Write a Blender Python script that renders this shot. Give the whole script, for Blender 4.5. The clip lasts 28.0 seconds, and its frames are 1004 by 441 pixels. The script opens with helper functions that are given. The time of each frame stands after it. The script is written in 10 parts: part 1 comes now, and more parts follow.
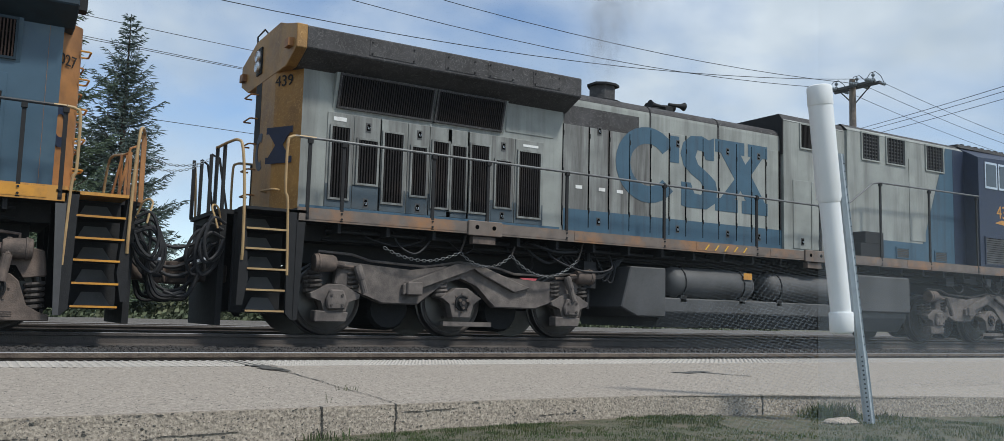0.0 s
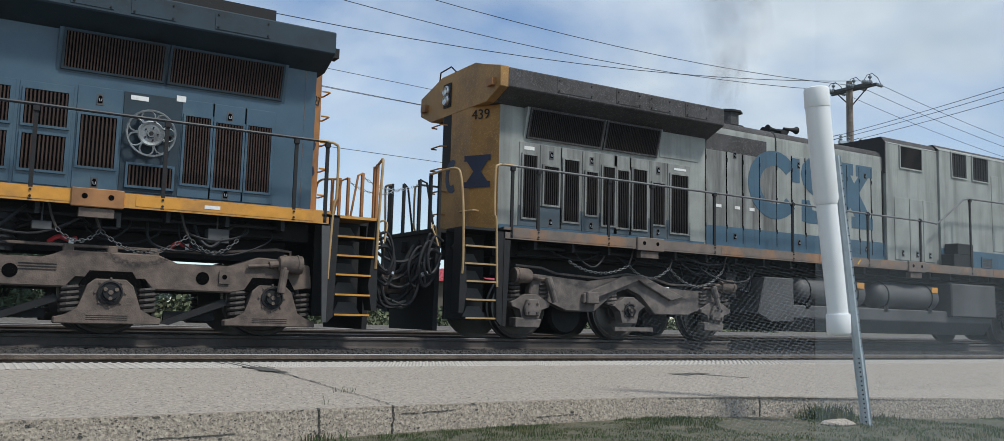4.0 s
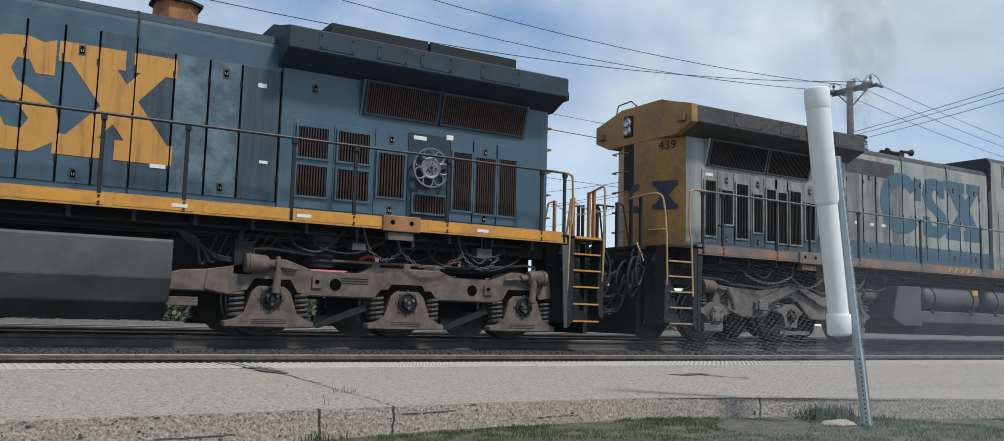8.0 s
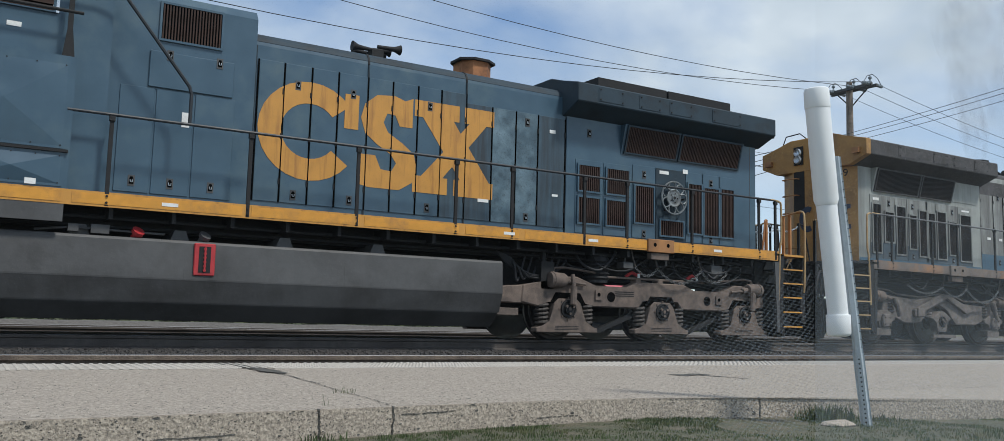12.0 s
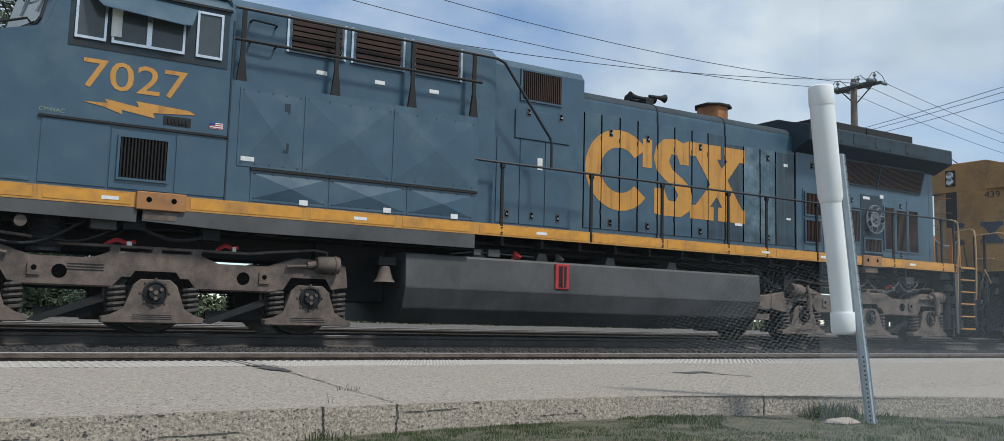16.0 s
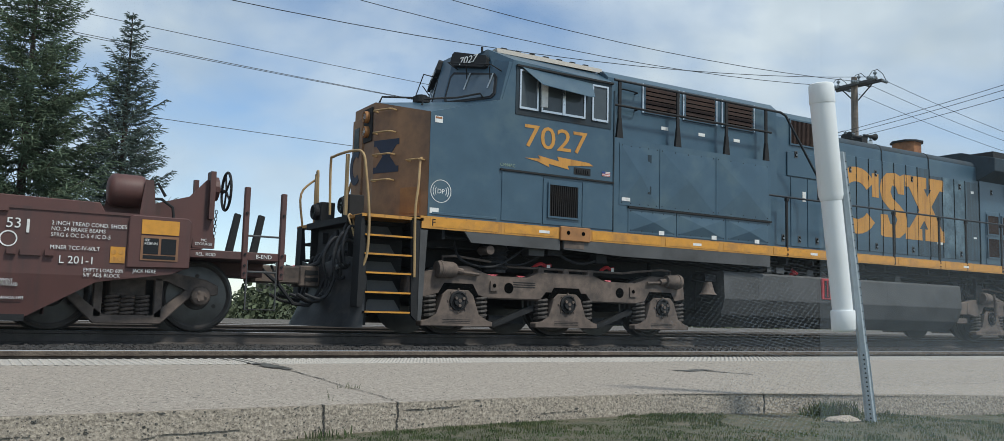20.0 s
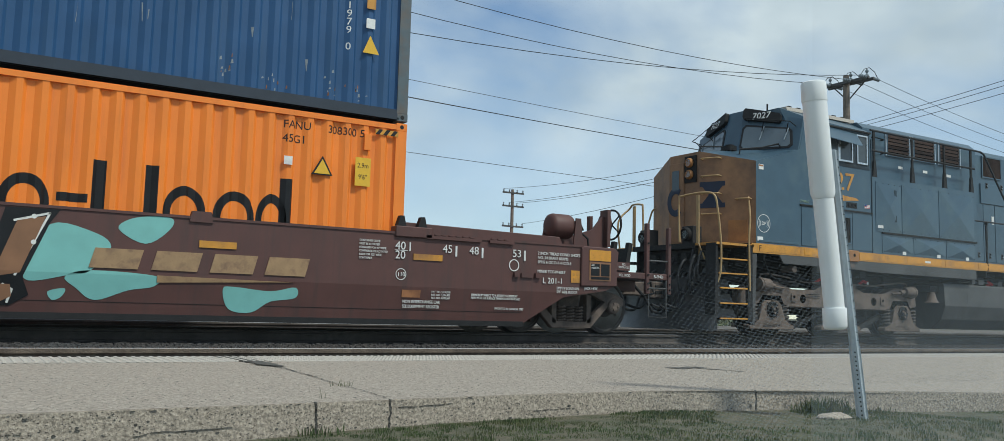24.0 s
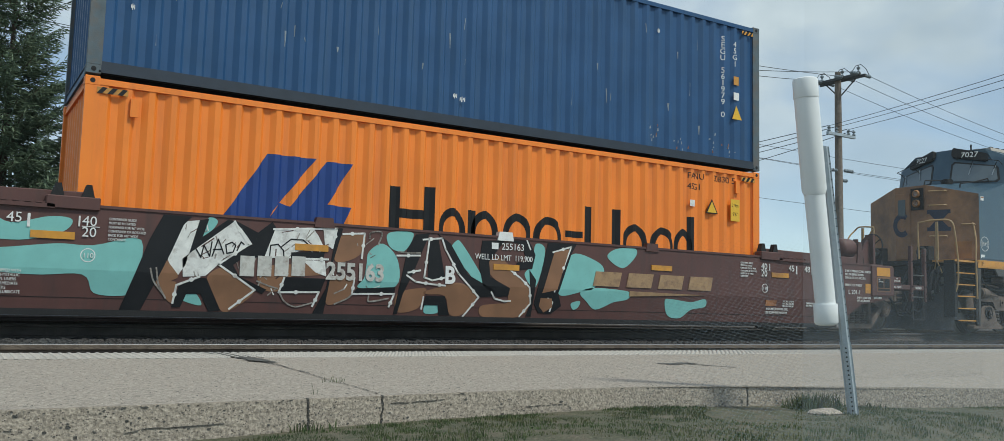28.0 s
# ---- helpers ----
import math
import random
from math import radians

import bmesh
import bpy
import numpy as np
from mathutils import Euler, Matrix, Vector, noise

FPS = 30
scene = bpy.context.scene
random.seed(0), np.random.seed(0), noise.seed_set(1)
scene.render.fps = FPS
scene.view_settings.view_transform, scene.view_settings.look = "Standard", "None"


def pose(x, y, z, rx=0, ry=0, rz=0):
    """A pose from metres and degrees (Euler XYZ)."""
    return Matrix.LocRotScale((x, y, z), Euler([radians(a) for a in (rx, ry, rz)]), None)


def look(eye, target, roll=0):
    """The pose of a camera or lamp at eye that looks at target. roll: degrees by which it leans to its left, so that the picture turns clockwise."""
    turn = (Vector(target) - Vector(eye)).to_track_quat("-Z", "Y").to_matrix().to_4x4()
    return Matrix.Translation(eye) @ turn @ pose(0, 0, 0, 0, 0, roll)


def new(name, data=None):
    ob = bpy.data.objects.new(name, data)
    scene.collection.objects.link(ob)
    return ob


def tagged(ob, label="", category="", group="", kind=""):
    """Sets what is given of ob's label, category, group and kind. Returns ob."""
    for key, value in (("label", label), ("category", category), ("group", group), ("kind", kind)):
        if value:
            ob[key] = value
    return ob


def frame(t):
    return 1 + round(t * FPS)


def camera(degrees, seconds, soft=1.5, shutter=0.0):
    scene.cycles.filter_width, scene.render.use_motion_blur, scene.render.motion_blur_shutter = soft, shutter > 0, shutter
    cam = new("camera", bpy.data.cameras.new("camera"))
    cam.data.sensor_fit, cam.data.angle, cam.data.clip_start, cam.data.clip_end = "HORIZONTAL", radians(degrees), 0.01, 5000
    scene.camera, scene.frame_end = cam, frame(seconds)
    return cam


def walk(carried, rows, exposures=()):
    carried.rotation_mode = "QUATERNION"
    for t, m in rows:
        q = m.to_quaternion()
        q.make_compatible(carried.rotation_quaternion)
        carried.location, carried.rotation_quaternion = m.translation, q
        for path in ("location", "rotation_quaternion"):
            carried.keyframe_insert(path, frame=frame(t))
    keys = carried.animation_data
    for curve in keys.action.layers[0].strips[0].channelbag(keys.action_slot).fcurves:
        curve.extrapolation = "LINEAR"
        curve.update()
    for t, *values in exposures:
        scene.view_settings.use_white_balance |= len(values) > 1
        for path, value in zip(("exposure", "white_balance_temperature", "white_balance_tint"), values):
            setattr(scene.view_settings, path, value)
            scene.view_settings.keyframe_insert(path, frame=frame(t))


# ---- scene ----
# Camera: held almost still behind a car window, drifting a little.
cam = camera(58.84, 28.0, soft=0.35)
EYE = Vector((0, 0, 0.356))
# seconds, yaw to the right of the track's normal, pitch up (degrees)
AIM = [(0, 31.05, 6.08), (1, 31.16, 6.12), (2, 31.25, 6.16), (3, 31.26, 6.21), (4.5, 31.19, 6.18), (6, 31.17, 6.19), (7, 31.14, 6.18), (8, 31.19, 6.22),
       (9, 31.23, 6.25), (10, 31.18, 6.23), (11, 31.22, 6.23), (12, 31.21, 6.24), (13.5, 31.09, 6.20), (15, 31.0, 6.14), (16, 30.97, 6.09), (17, 30.99, 6.11),
       (18, 30.96, 6.09), (19, 30.9, 6.04), (20, 30.95, 5.96), (21, 30.97, 5.94), (22, 31.11, 5.9), (23, 31.26, 5.87), (24, 31.42, 5.81), (25, 31.67, 5.69),
       (26, 31.82, 5.63), (27, 31.91, 5.61), (28, 31.92, 5.57)]


def aim(yaw, pitch):
    a, b = radians(yaw), radians(pitch)
    return EYE + Vector((math.sin(a) * math.cos(b), math.cos(a) * math.cos(b), math.sin(b)))


walk(cam, [(t, look(EYE, aim(y, p), 1.51)) for t, y, p in AIM], [(0, 0.23, 6260, 8), (17, 0.22, 6260, 7), (21, 0.19, 6270, 4), (24, 0.14, 6290, 1), (28, 0.1, 6320, 1)])

# ---- daylight: high sun behind the camera to the right, thin broken cloud ----
SUN_TO = Vector((0.48, -1.0, 1.60)).normalized()
world = bpy.data.worlds.new("sky")
scene.world = world
world.use_nodes = True
wn, wl = world.node_tree.nodes, world.node_tree.links
wn.clear()
out, bg = wn.new("ShaderNodeOutputWorld"), wn.new("ShaderNodeBackground")
sky = wn.new("ShaderNodeTexSky")
sky.sky_type, sky.sun_disc = "NISHITA", False
sky.sun_elevation = math.asin(SUN_TO.z)
sky.sun_rotation = math.atan2(SUN_TO.x, SUN_TO.y)
sky.air_density, sky.dust_density, sky.ozone_density = 1.0, 0.5, 1.5
sky.altitude = 1200
co, mp = wn.new("ShaderNodeTexCoord"), wn.new("ShaderNodeMapping")
mp.inputs["Scale"].default_value = (1.0, 1.0, 1.9)
mp.inputs["Location"].default_value = (0.35, 0.2, 0.1)
n1 = wn.new("ShaderNodeTexNoise")
n1.inputs["Scale"].default_value, n1.inputs["Detail"].default_value, n1.inputs["Roughness"].default_value = 3.2, 8.0, 0.5
n1.inputs["Distortion"].default_value = 0.4
ramp = wn.new("ShaderNodeValToRGB")
ramp.color_ramp.elements[0].position, ramp.color_ramp.elements[1].position = 0.33, 0.61
n2 = wn.new("ShaderNodeTexNoise")
n2.inputs["Scale"].default_value, n2.inputs["Detail"].default_value = 5.0, 8.0
shade = wn.new("ShaderNodeValToRGB")
shade.color_ramp.elements[0].color, shade.color_ramp.elements[1].color = (3.4, 3.92, 4.45, 1), (4.9, 5.35, 5.75, 1)
shade.color_ramp.elements[0].position, shade.color_ramp.elements[1].position = 0.35, 0.65
mixw = wn.new("ShaderNodeMix")
mixw.data_type = "RGBA"
wl.new(co.outputs["Generated"], mp.inputs["Vector"])
for n in (n1, n2):
    wl.new(mp.outputs["Vector"], n.inputs["Vector"])
wl.new(n1.outputs["Fac"], ramp.inputs["Fac"])
wl.new(n2.outputs["Fac"], shade.inputs["Fac"])
sep_w, low_w, mul_w = wn.new("ShaderNodeSeparateXYZ"), wn.new("ShaderNodeMapRange"), wn.new("ShaderNodeMath")
low_w.inputs["From Min"].default_value, low_w.inputs["From Max"].default_value = 0.03, 0.26
low_w.inputs["To Min"].default_value = 0.36
mul_w.operation = "MULTIPLY"
wl.new(co.outputs["Generated"], sep_w.inputs["Vector"])
wl.new(sep_w.outputs["Z"], low_w.inputs["Value"])
wl.new(ramp.outputs["Color"], mul_w.inputs[0])
wl.new(low_w.outputs["Result"], mul_w.inputs[1])
wl.new(mul_w.outputs["Value"], mixw.inputs["Factor"])
wl.new(sky.outputs["Color"], mixw.inputs["A"])
wl.new(shade.outputs["Color"], mixw.inputs["B"])
wl.new(mixw.outputs["Result"], bg.inputs["Color"])
bg.inputs["Strength"].default_value = 0.125
wl.new(bg.outputs["Background"], out.inputs["Surface"])
sun = new("sun", bpy.data.lights.new("sun", "SUN"))
sun.data.energy, sun.data.angle, sun.data.color = 2.45, radians(7.0), (1.0, 0.95, 0.87)
sun.matrix_world = look(SUN_TO * 50, (0, 0, 0))


# ---- materials ----
def mat(name, base, rough=0.6, metal=0.0, var=0.12, scale=6.0, dirt=None, amount=0.35, dscale=1.5, streak=False, bump=0.15, bscale=60.0, spec=0.5, island=0.0, scratch=None):
    """base colour with fine grain, broad stains (dirt, by amount), streaks that run down, and fine relief."""
    m = bpy.data.materials.new(name)
    m.use_nodes = True
    n, l = m.node_tree.nodes, m.node_tree.links
    b = n["Principled BSDF"]
    b.inputs["Roughness"].default_value, b.inputs["Metallic"].default_value = rough, metal
    b.inputs["Specular IOR Level"].default_value = spec
    tc = n.new("ShaderNodeTexCoord")
    fine = n.new("ShaderNodeTexNoise")
    fine.inputs["Scale"].default_value, fine.inputs["Detail"].default_value = scale, 6.0
    l.new(tc.outputs["Object"], fine.inputs["Vector"])
    mix = n.new("ShaderNodeMix")
    mix.data_type = "RGBA"
    lo, hi = [max(0, c * (1 - 2 * var)) for c in base], [min(1, c * (1 + 2 * var)) for c in base]
    mix.inputs["A"].default_value, mix.inputs["B"].default_value = (*lo, 1), (*hi, 1)
    l.new(fine.outputs["Fac"], mix.inputs["Factor"])
    last = mix.outputs["Result"]
    if dirt:
        big = n.new("ShaderNodeTexNoise")
        big.inputs["Scale"].default_value, big.inputs["Detail"].default_value, big.inputs["Roughness"].default_value = dscale, 8.0, 0.62
        mpp = n.new("ShaderNodeMapping")
        mpp.inputs["Scale"].default_value = (6.0, 6.0, 0.5) if streak else (1, 1, 1)
        l.new(tc.outputs["Object"], mpp.inputs["Vector"])
        l.new(mpp.outputs["Vector"], big.inputs["Vector"])
        rp = n.new("ShaderNodeValToRGB")
        rp.color_ramp.elements[0].position, rp.color_ramp.elements[1].position = 0.62 - amount * 0.4, 0.86 - amount * 0.3
        l.new(big.outputs["Fac"], rp.inputs["Fac"])
        mx2 = n.new("ShaderNodeMix")
        mx2.data_type = "RGBA"
        mx2.inputs["B"].default_value = (*dirt, 1)
        l.new(rp.outputs["Color"], mx2.inputs["Factor"])
        l.new(last, mx2.inputs["A"])
        last = mx2.outputs["Result"]
    if scratch:
        sc = n.new("ShaderNodeTexNoise")
        sc.inputs["Scale"].default_value, sc.inputs["Detail"].default_value, sc.inputs["Distortion"].default_value = 7.0, 3.0, 2.6
        l.new(tc.outputs["Object"], sc.inputs["Vector"])
        cr = n.new("ShaderNodeValToRGB")
        cr.color_ramp.elements[0].position, cr.color_ramp.elements[1].position = 0.482, 0.518
        cr.color_ramp.elements[0].color, cr.color_ramp.elements[1].color = (0, 0, 0, 1), (0, 0, 0, 1)
        e_ = cr.color_ramp.elements.new(0.5)
        e_.color = (0.75, 0.75, 0.75, 1)
        l.new(sc.outputs["Fac"], cr.inputs["Fac"])
        mx3 = n.new("ShaderNodeMix")
        mx3.data_type = "RGBA"
        mx3.inputs["B"].default_value = (*scratch, 1)
        l.new(cr.outputs["Color"], mx3.inputs["Factor"])
        l.new(last, mx3.inputs["A"])
        last = mx3.outputs["Result"]
    if island:
        inf = n.new("ShaderNodeObjectInfo")
        geo = n.new("ShaderNodeNewGeometry")
        add = n.new("ShaderNodeMath")
        add.operation = "ADD"
        l.new(inf.outputs["Random"], add.inputs[0])
        l.new(geo.outputs["Random Per Island"], add.inputs[1])
        mr = n.new("ShaderNodeMapRange")
        mr.inputs["From Max"].default_value = 2.0
        mr.inputs["To Min"].default_value, mr.inputs["To Max"].default_value = 1 - island, 1 + island
        l.new(add.outputs["Value"], mr.inputs["Value"])
        hs = n.new("ShaderNodeHueSaturation")
        l.new(mr.outputs["Result"], hs.inputs["Value"])
        l.new(last, hs.inputs["Color"])
        last = hs.outputs["Color"]
    l.new(last, b.inputs["Base Color"])
    if rough < 0.95:
        rr = n.new("ShaderNodeMapRange")
        rr.inputs["To Min"].default_value, rr.inputs["To Max"].default_value = max(0.02, rough - 0.12), min(1, rough + 0.15)
        l.new(fine.outputs["Fac"], rr.inputs["Value"])
        l.new(rr.outputs["Result"], b.inputs["Roughness"])
    if bump:
        bn = n.new("ShaderNodeTexNoise")
        bn.inputs["Scale"].default_value, bn.inputs["Detail"].default_value = bscale, 5.0
        l.new(tc.outputs["Object"], bn.inputs["Vector"])
        bp = n.new("ShaderNodeBump")
        bp.inputs["Strength"].default_value, bp.inputs["Distance"].default_value = bump, 0.02
        l.new(bn.outputs["Fac"], bp.inputs["Height"])
        l.new(bp.outputs["Normal"], b.inputs["Normal"])
    return m


def glass(name, tint, rough=0.03):
    m = bpy.data.materials.new(name)
    m.use_nodes = True
    b = m.node_tree.nodes["Principled BSDF"]
    b.inputs["Base Color"].default_value = (*tint, 1)
    b.inputs["Transmission Weight"].default_value, b.inputs["Roughness"].default_value, b.inputs["IOR"].default_value = 1.0, rough, 1.45
    return m


M = {
    "concrete": mat("concrete", (0.285, 0.247, 0.206), 0.9, var=0.7, scale=70, dirt=(0.13, 0.11, 0.088), amount=0.2, dscale=42, bump=0.5, bscale=90),
    "kerb": mat("kerb concrete", (0.30, 0.258, 0.21), 0.95, var=0.7, scale=90, dirt=(0.10, 0.082, 0.065), amount=0.22, dscale=48, bump=0.5, bscale=45),
    "tactile": mat("pale tactile paving", (0.42, 0.385, 0.342), 0.8, var=0.12, scale=30, dirt=(0.33, 0.30, 0.26), amount=0.25, dscale=3),
    "crack": mat("crack fill", (0.10, 0.095, 0.085), 0.95, var=0.4, scale=60, bump=0.8, bscale=80),
    "ballast": mat("ballast stone", (0.052, 0.045, 0.041), 0.9, var=0.35, scale=30, dirt=(0.05, 0.05, 0.05), amount=0.5, dscale=1.0, bump=0.8, bscale=25, island=0.5),
    "soil": mat("sooty ballast bed", (0.034, 0.034, 0.037), 0.95, var=0.35, scale=30, dirt=(0.04, 0.04, 0.04), amount=0.5, dscale=0.6, bump=1.0, bscale=22),
    "ground": mat("weedy ground", (0.075, 0.076, 0.044), 0.95, var=0.6, scale=45, dirt=(0.15, 0.125, 0.088), amount=0.5, dscale=9, bump=0.9, bscale=60),
    "grass": mat("grass blades", (0.046, 0.075, 0.022), 0.85, var=0.35, scale=3, dirt=(0.14, 0.128, 0.06), amount=0.42, dscale=7, bump=0, island=0.45),
    "edge_rust": mat("brown rusted rail", (0.14, 0.108, 0.082), 0.85, var=0.3, scale=14, dirt=(0.07, 0.05, 0.04), amount=0.4, dscale=5, bump=0.5),
    "bank": mat("pale dusty ballast", (0.115, 0.104, 0.093), 0.95, var=0.6, scale=22, dirt=(0.06, 0.055, 0.05), amount=0.35, dscale=16, bump=1.0, bscale=18),
    "sleeper": mat("creosoted sleeper", (0.03, 0.027, 0.025), 0.9, var=0.3, scale=14, bump=0.7, bscale=25),
    "rail_head": mat("polished rail head", (0.24, 0.25, 0.27), 0.5, 0.7, var=0.08, scale=4, bump=0.05),
    "rail": mat("rusty rail web", (0.09, 0.077, 0.069), 0.85, var=0.3, scale=12, dirt=(0.05, 0.04, 0.035), amount=0.4, bump=0.5),
    "plough": mat("worn black plough steel", (0.034, 0.034, 0.037), 0.42, var=0.3, scale=7, dirt=(0.075, 0.068, 0.062), amount=0.35, dscale=5, bump=0.15),
    "blue": mat("dark blue loco paint", (0.044, 0.087, 0.127), 0.34, spec=0.55, var=0.14, scale=3, dirt=(0.075, 0.117, 0.135), amount=0.30, dscale=1.5, streak=False, bump=0.06, bscale=9),
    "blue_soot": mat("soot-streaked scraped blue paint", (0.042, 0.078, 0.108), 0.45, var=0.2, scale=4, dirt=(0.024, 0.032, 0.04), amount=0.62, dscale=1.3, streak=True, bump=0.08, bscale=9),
    "blue_scrape": mat("scraped sooty blue paint", (0.05, 0.09, 0.12), 0.5, var=0.3, scale=5, dirt=(0.15, 0.225, 0.27), amount=0.5, dscale=2.6, bump=0.08, bscale=9, scratch=(0.025, 0.035, 0.042)),
    "grey_soot": mat("soot-streaked grey paint", (0.235, 0.245, 0.232), 0.65, var=0.25, scale=3, dirt=(0.085, 0.08, 0.076), amount=0.55, dscale=1.1, streak=True, bump=0.08),
    "band_dark": mat("grimy blue-grey band", (0.06, 0.085, 0.105), 0.6, var=0.25, scale=6, dirt=(0.05, 0.05, 0.048), amount=0.4, dscale=3, bump=0),
    "rail_black": mat("glossy black handrail", (0.02, 0.023, 0.028), 0.5, spec=0.45, var=0.2, scale=8, bump=0.03),
    "blue_roof": mat("dark blue roof paint", (0.026, 0.044, 0.06), 0.65, spec=0.3, var=0.2, scale=3, dirt=(0.02, 0.02, 0.02), amount=0.4, dscale=1.2, bump=0.08, bscale=12),
    "gold": mat("golden yellow paint", (0.52, 0.25, 0.045), 0.5, var=0.1, scale=5, dirt=(0.24, 0.10, 0.03), amount=0.28, dscale=1.6, streak=True, bump=0.08),
    "stripe": mat("yellow sill reflector", (0.60, 0.275, 0.032), 0.45, var=0.12, scale=8, dirt=(0.28, 0.14, 0.05), amount=0.35, dscale=2.2, bump=0.08),
    "cream": mat("sun-bleached yellow rail paint", (0.40, 0.27, 0.125), 0.5, var=0.15, scale=12, dirt=(0.30, 0.16, 0.07), amount=0.35, dscale=6, bump=0.06),
    "pale_letter": mat("pale green lettering", (0.20, 0.27, 0.21), 0.6, var=0.05),
    "nose_rust": mat("rust-washed gold nose paint", (0.31, 0.168, 0.085), 0.6, var=0.24, scale=4, dirt=(0.15, 0.088, 0.056), amount=0.5, dscale=1.6, bump=0.14),
    "gold_old": mat("faded gold end paint", (0.345, 0.182, 0.046), 0.55, var=0.16, scale=5, dirt=(0.15, 0.08, 0.032), amount=0.46, dscale=1.1, bump=0.1, scratch=(0.55, 0.33, 0.12)),
    "red_roof": mat("red sheet roof", (0.50, 0.075, 0.085), 0.5, var=0.08, scale=3, bump=0.03),
    "gold_end": mat("grimy gold end paint", (0.36, 0.165, 0.055), 0.6, var=0.18, scale=5, dirt=(0.13, 0.065, 0.03), amount=0.42, dscale=1.3, bump=0.1),
    "grey": mat("weathered pale grey paint", (0.285, 0.30, 0.28), 0.6, var=0.2, scale=2.5, dirt=(0.13, 0.13, 0.122), amount=0.4, dscale=0.5, streak=True, bump=0.08),
    "grey_roof": mat("sooty grey roof", (0.07, 0.068, 0.07), 0.75, var=0.3, scale=4, dirt=(0.045, 0.042, 0.042), amount=0.5, dscale=1.4, bump=0.15, spec=0.2, scratch=(0.19, 0.185, 0.18)),
    "mid_blue": mat("faded blue paint", (0.045, 0.10, 0.15), 0.5, var=0.14, scale=4, dirt=(0.04, 0.06, 0.08), amount=0.3, dscale=1.0, streak=True, bump=0.08),
    "navy": mat("navy paint", (0.014, 0.024, 0.055), 0.5, var=0.2, scale=6),
    "sill_brown": mat("rust-stained grey sill", (0.155, 0.125, 0.105), 0.7, var=0.25, scale=5, dirt=(0.34, 0.16, 0.06), amount=0.34, dscale=1.6, bump=0.2),
    "black": mat("sooty black steel", (0.018, 0.018, 0.019), 0.7, var=0.3, scale=9, bump=0.2, spec=0.3),
    # near-black colour that paints the shade inside gaps and openings
    "shade_black": mat("near-black painted shade of openings", (0.004, 0.004, 0.004), 1.0, var=0.1, spec=0.0, bump=0),
    "louvre": mat("dark louvre", (0.02, 0.018, 0.018), 0.8, var=0.3, scale=9, dirt=(0.04, 0.03, 0.025), amount=0.3, spec=0.2),
    "rust_louvre": mat("rusty louvre", (0.058, 0.037, 0.031), 0.85, var=0.25, scale=9, dirt=(0.045, 0.033, 0.03), amount=0.4, spec=0.2),
    "truck": mat("dust-brown cast steel", (0.152, 0.115, 0.094), 0.85, var=0.3, scale=9, dirt=(0.055, 0.046, 0.042), amount=0.46, dscale=3.2, bump=0.3, bscale=50),
    "truck_old": mat("sooty cast steel", (0.155, 0.132, 0.118), 0.85, var=0.32, scale=9, dirt=(0.06, 0.052, 0.05), amount=0.5, dscale=3.2, bump=0.3, bscale=50),
    "wheel": mat("dark wheel steel", (0.068, 0.058, 0.052), 0.7, 0.2, var=0.25, scale=8, bump=0.2),
    "tyre": mat("bright wheel tread", (0.12, 0.115, 0.11), 0.4, 0.9, var=0.15, scale=8),
    "tank": mat("dark grey tank paint", (0.078, 0.078, 0.079), 0.6, var=0.15, scale=3, dirt=(0.028, 0.026, 0.025), amount=0.45, dscale=0.8, bump=0.15, bscale=14),
    "steel": mat("galvanised steel", (0.36, 0.41, 0.45), 0.5, 0.15, var=0.15, scale=20, bump=0.1),
    "rail_grey": mat("worn grey handrail paint", (0.16, 0.165, 0.17), 0.5, 0.2, var=0.25, scale=8, dirt=(0.06, 0.055, 0.05), amount=0.4, dscale=4, bump=0.1),
    "pvc": mat("white plastic tube", (0.82, 0.83, 0.83), 0.35, var=0.03, scale=5, dirt=(0.66, 0.66, 0.64), amount=0.2, dscale=2.5, bump=0.02),
    "wood_pole": mat("weathered pole timber", (0.21, 0.17, 0.14), 0.9, var=0.3, scale=9, dirt=(0.1, 0.085, 0.07), amount=0.4, streak=True, bump=0.5, bscale=18),
    "wire": mat("black cable", (0.02, 0.022, 0.026), 0.6, var=0.1, bump=0),
    "porcelain": mat("grey glazed insulator", (0.22, 0.25, 0.27), 0.25, var=0.1, bump=0),
    "white": mat("white marking paint", (0.74, 0.74, 0.72), 0.6, var=0.06, scale=20, dirt=(0.5, 0.46, 0.43), amount=0.25, dscale=4),
    "red": mat("red paint", (0.42, 0.03, 0.035), 0.45, var=0.15, scale=8, dirt=(0.12, 0.03, 0.03), amount=0.25),
    "lamp_glass": glass("lamp glass", (0.9, 0.92, 0.95), 0.1),
    "window": mat("dusty reflecting cab glass", (0.06, 0.072, 0.078), 0.06, var=0.1, bump=0.0),
    # pale blue-grey base paints part of the sky's reflection into the glass
    "windshield_glass": mat("windshield glass with sky reflection in its base colour", (0.12, 0.15, 0.17), 0.05, var=0.06, bump=0.0, spec=0.9),
    "chrome": mat("bright aluminium", (0.62, 0.63, 0.64), 0.3, 0.9, var=0.06, scale=12),
    "car_red": mat("brown-red car paint", (0.095, 0.040, 0.034), 0.55, var=0.12, scale=4, dirt=(0.06, 0.035, 0.032), amount=0.32, dscale=0.9, streak=True, bump=0.08, bscale=10),
    "orange": mat("orange container paint", (0.85, 0.228, 0.022), 0.5, var=0.06, scale=2, dirt=(0.64, 0.17, 0.03), amount=0.25, dscale=0.8, streak=True, bump=0.05),
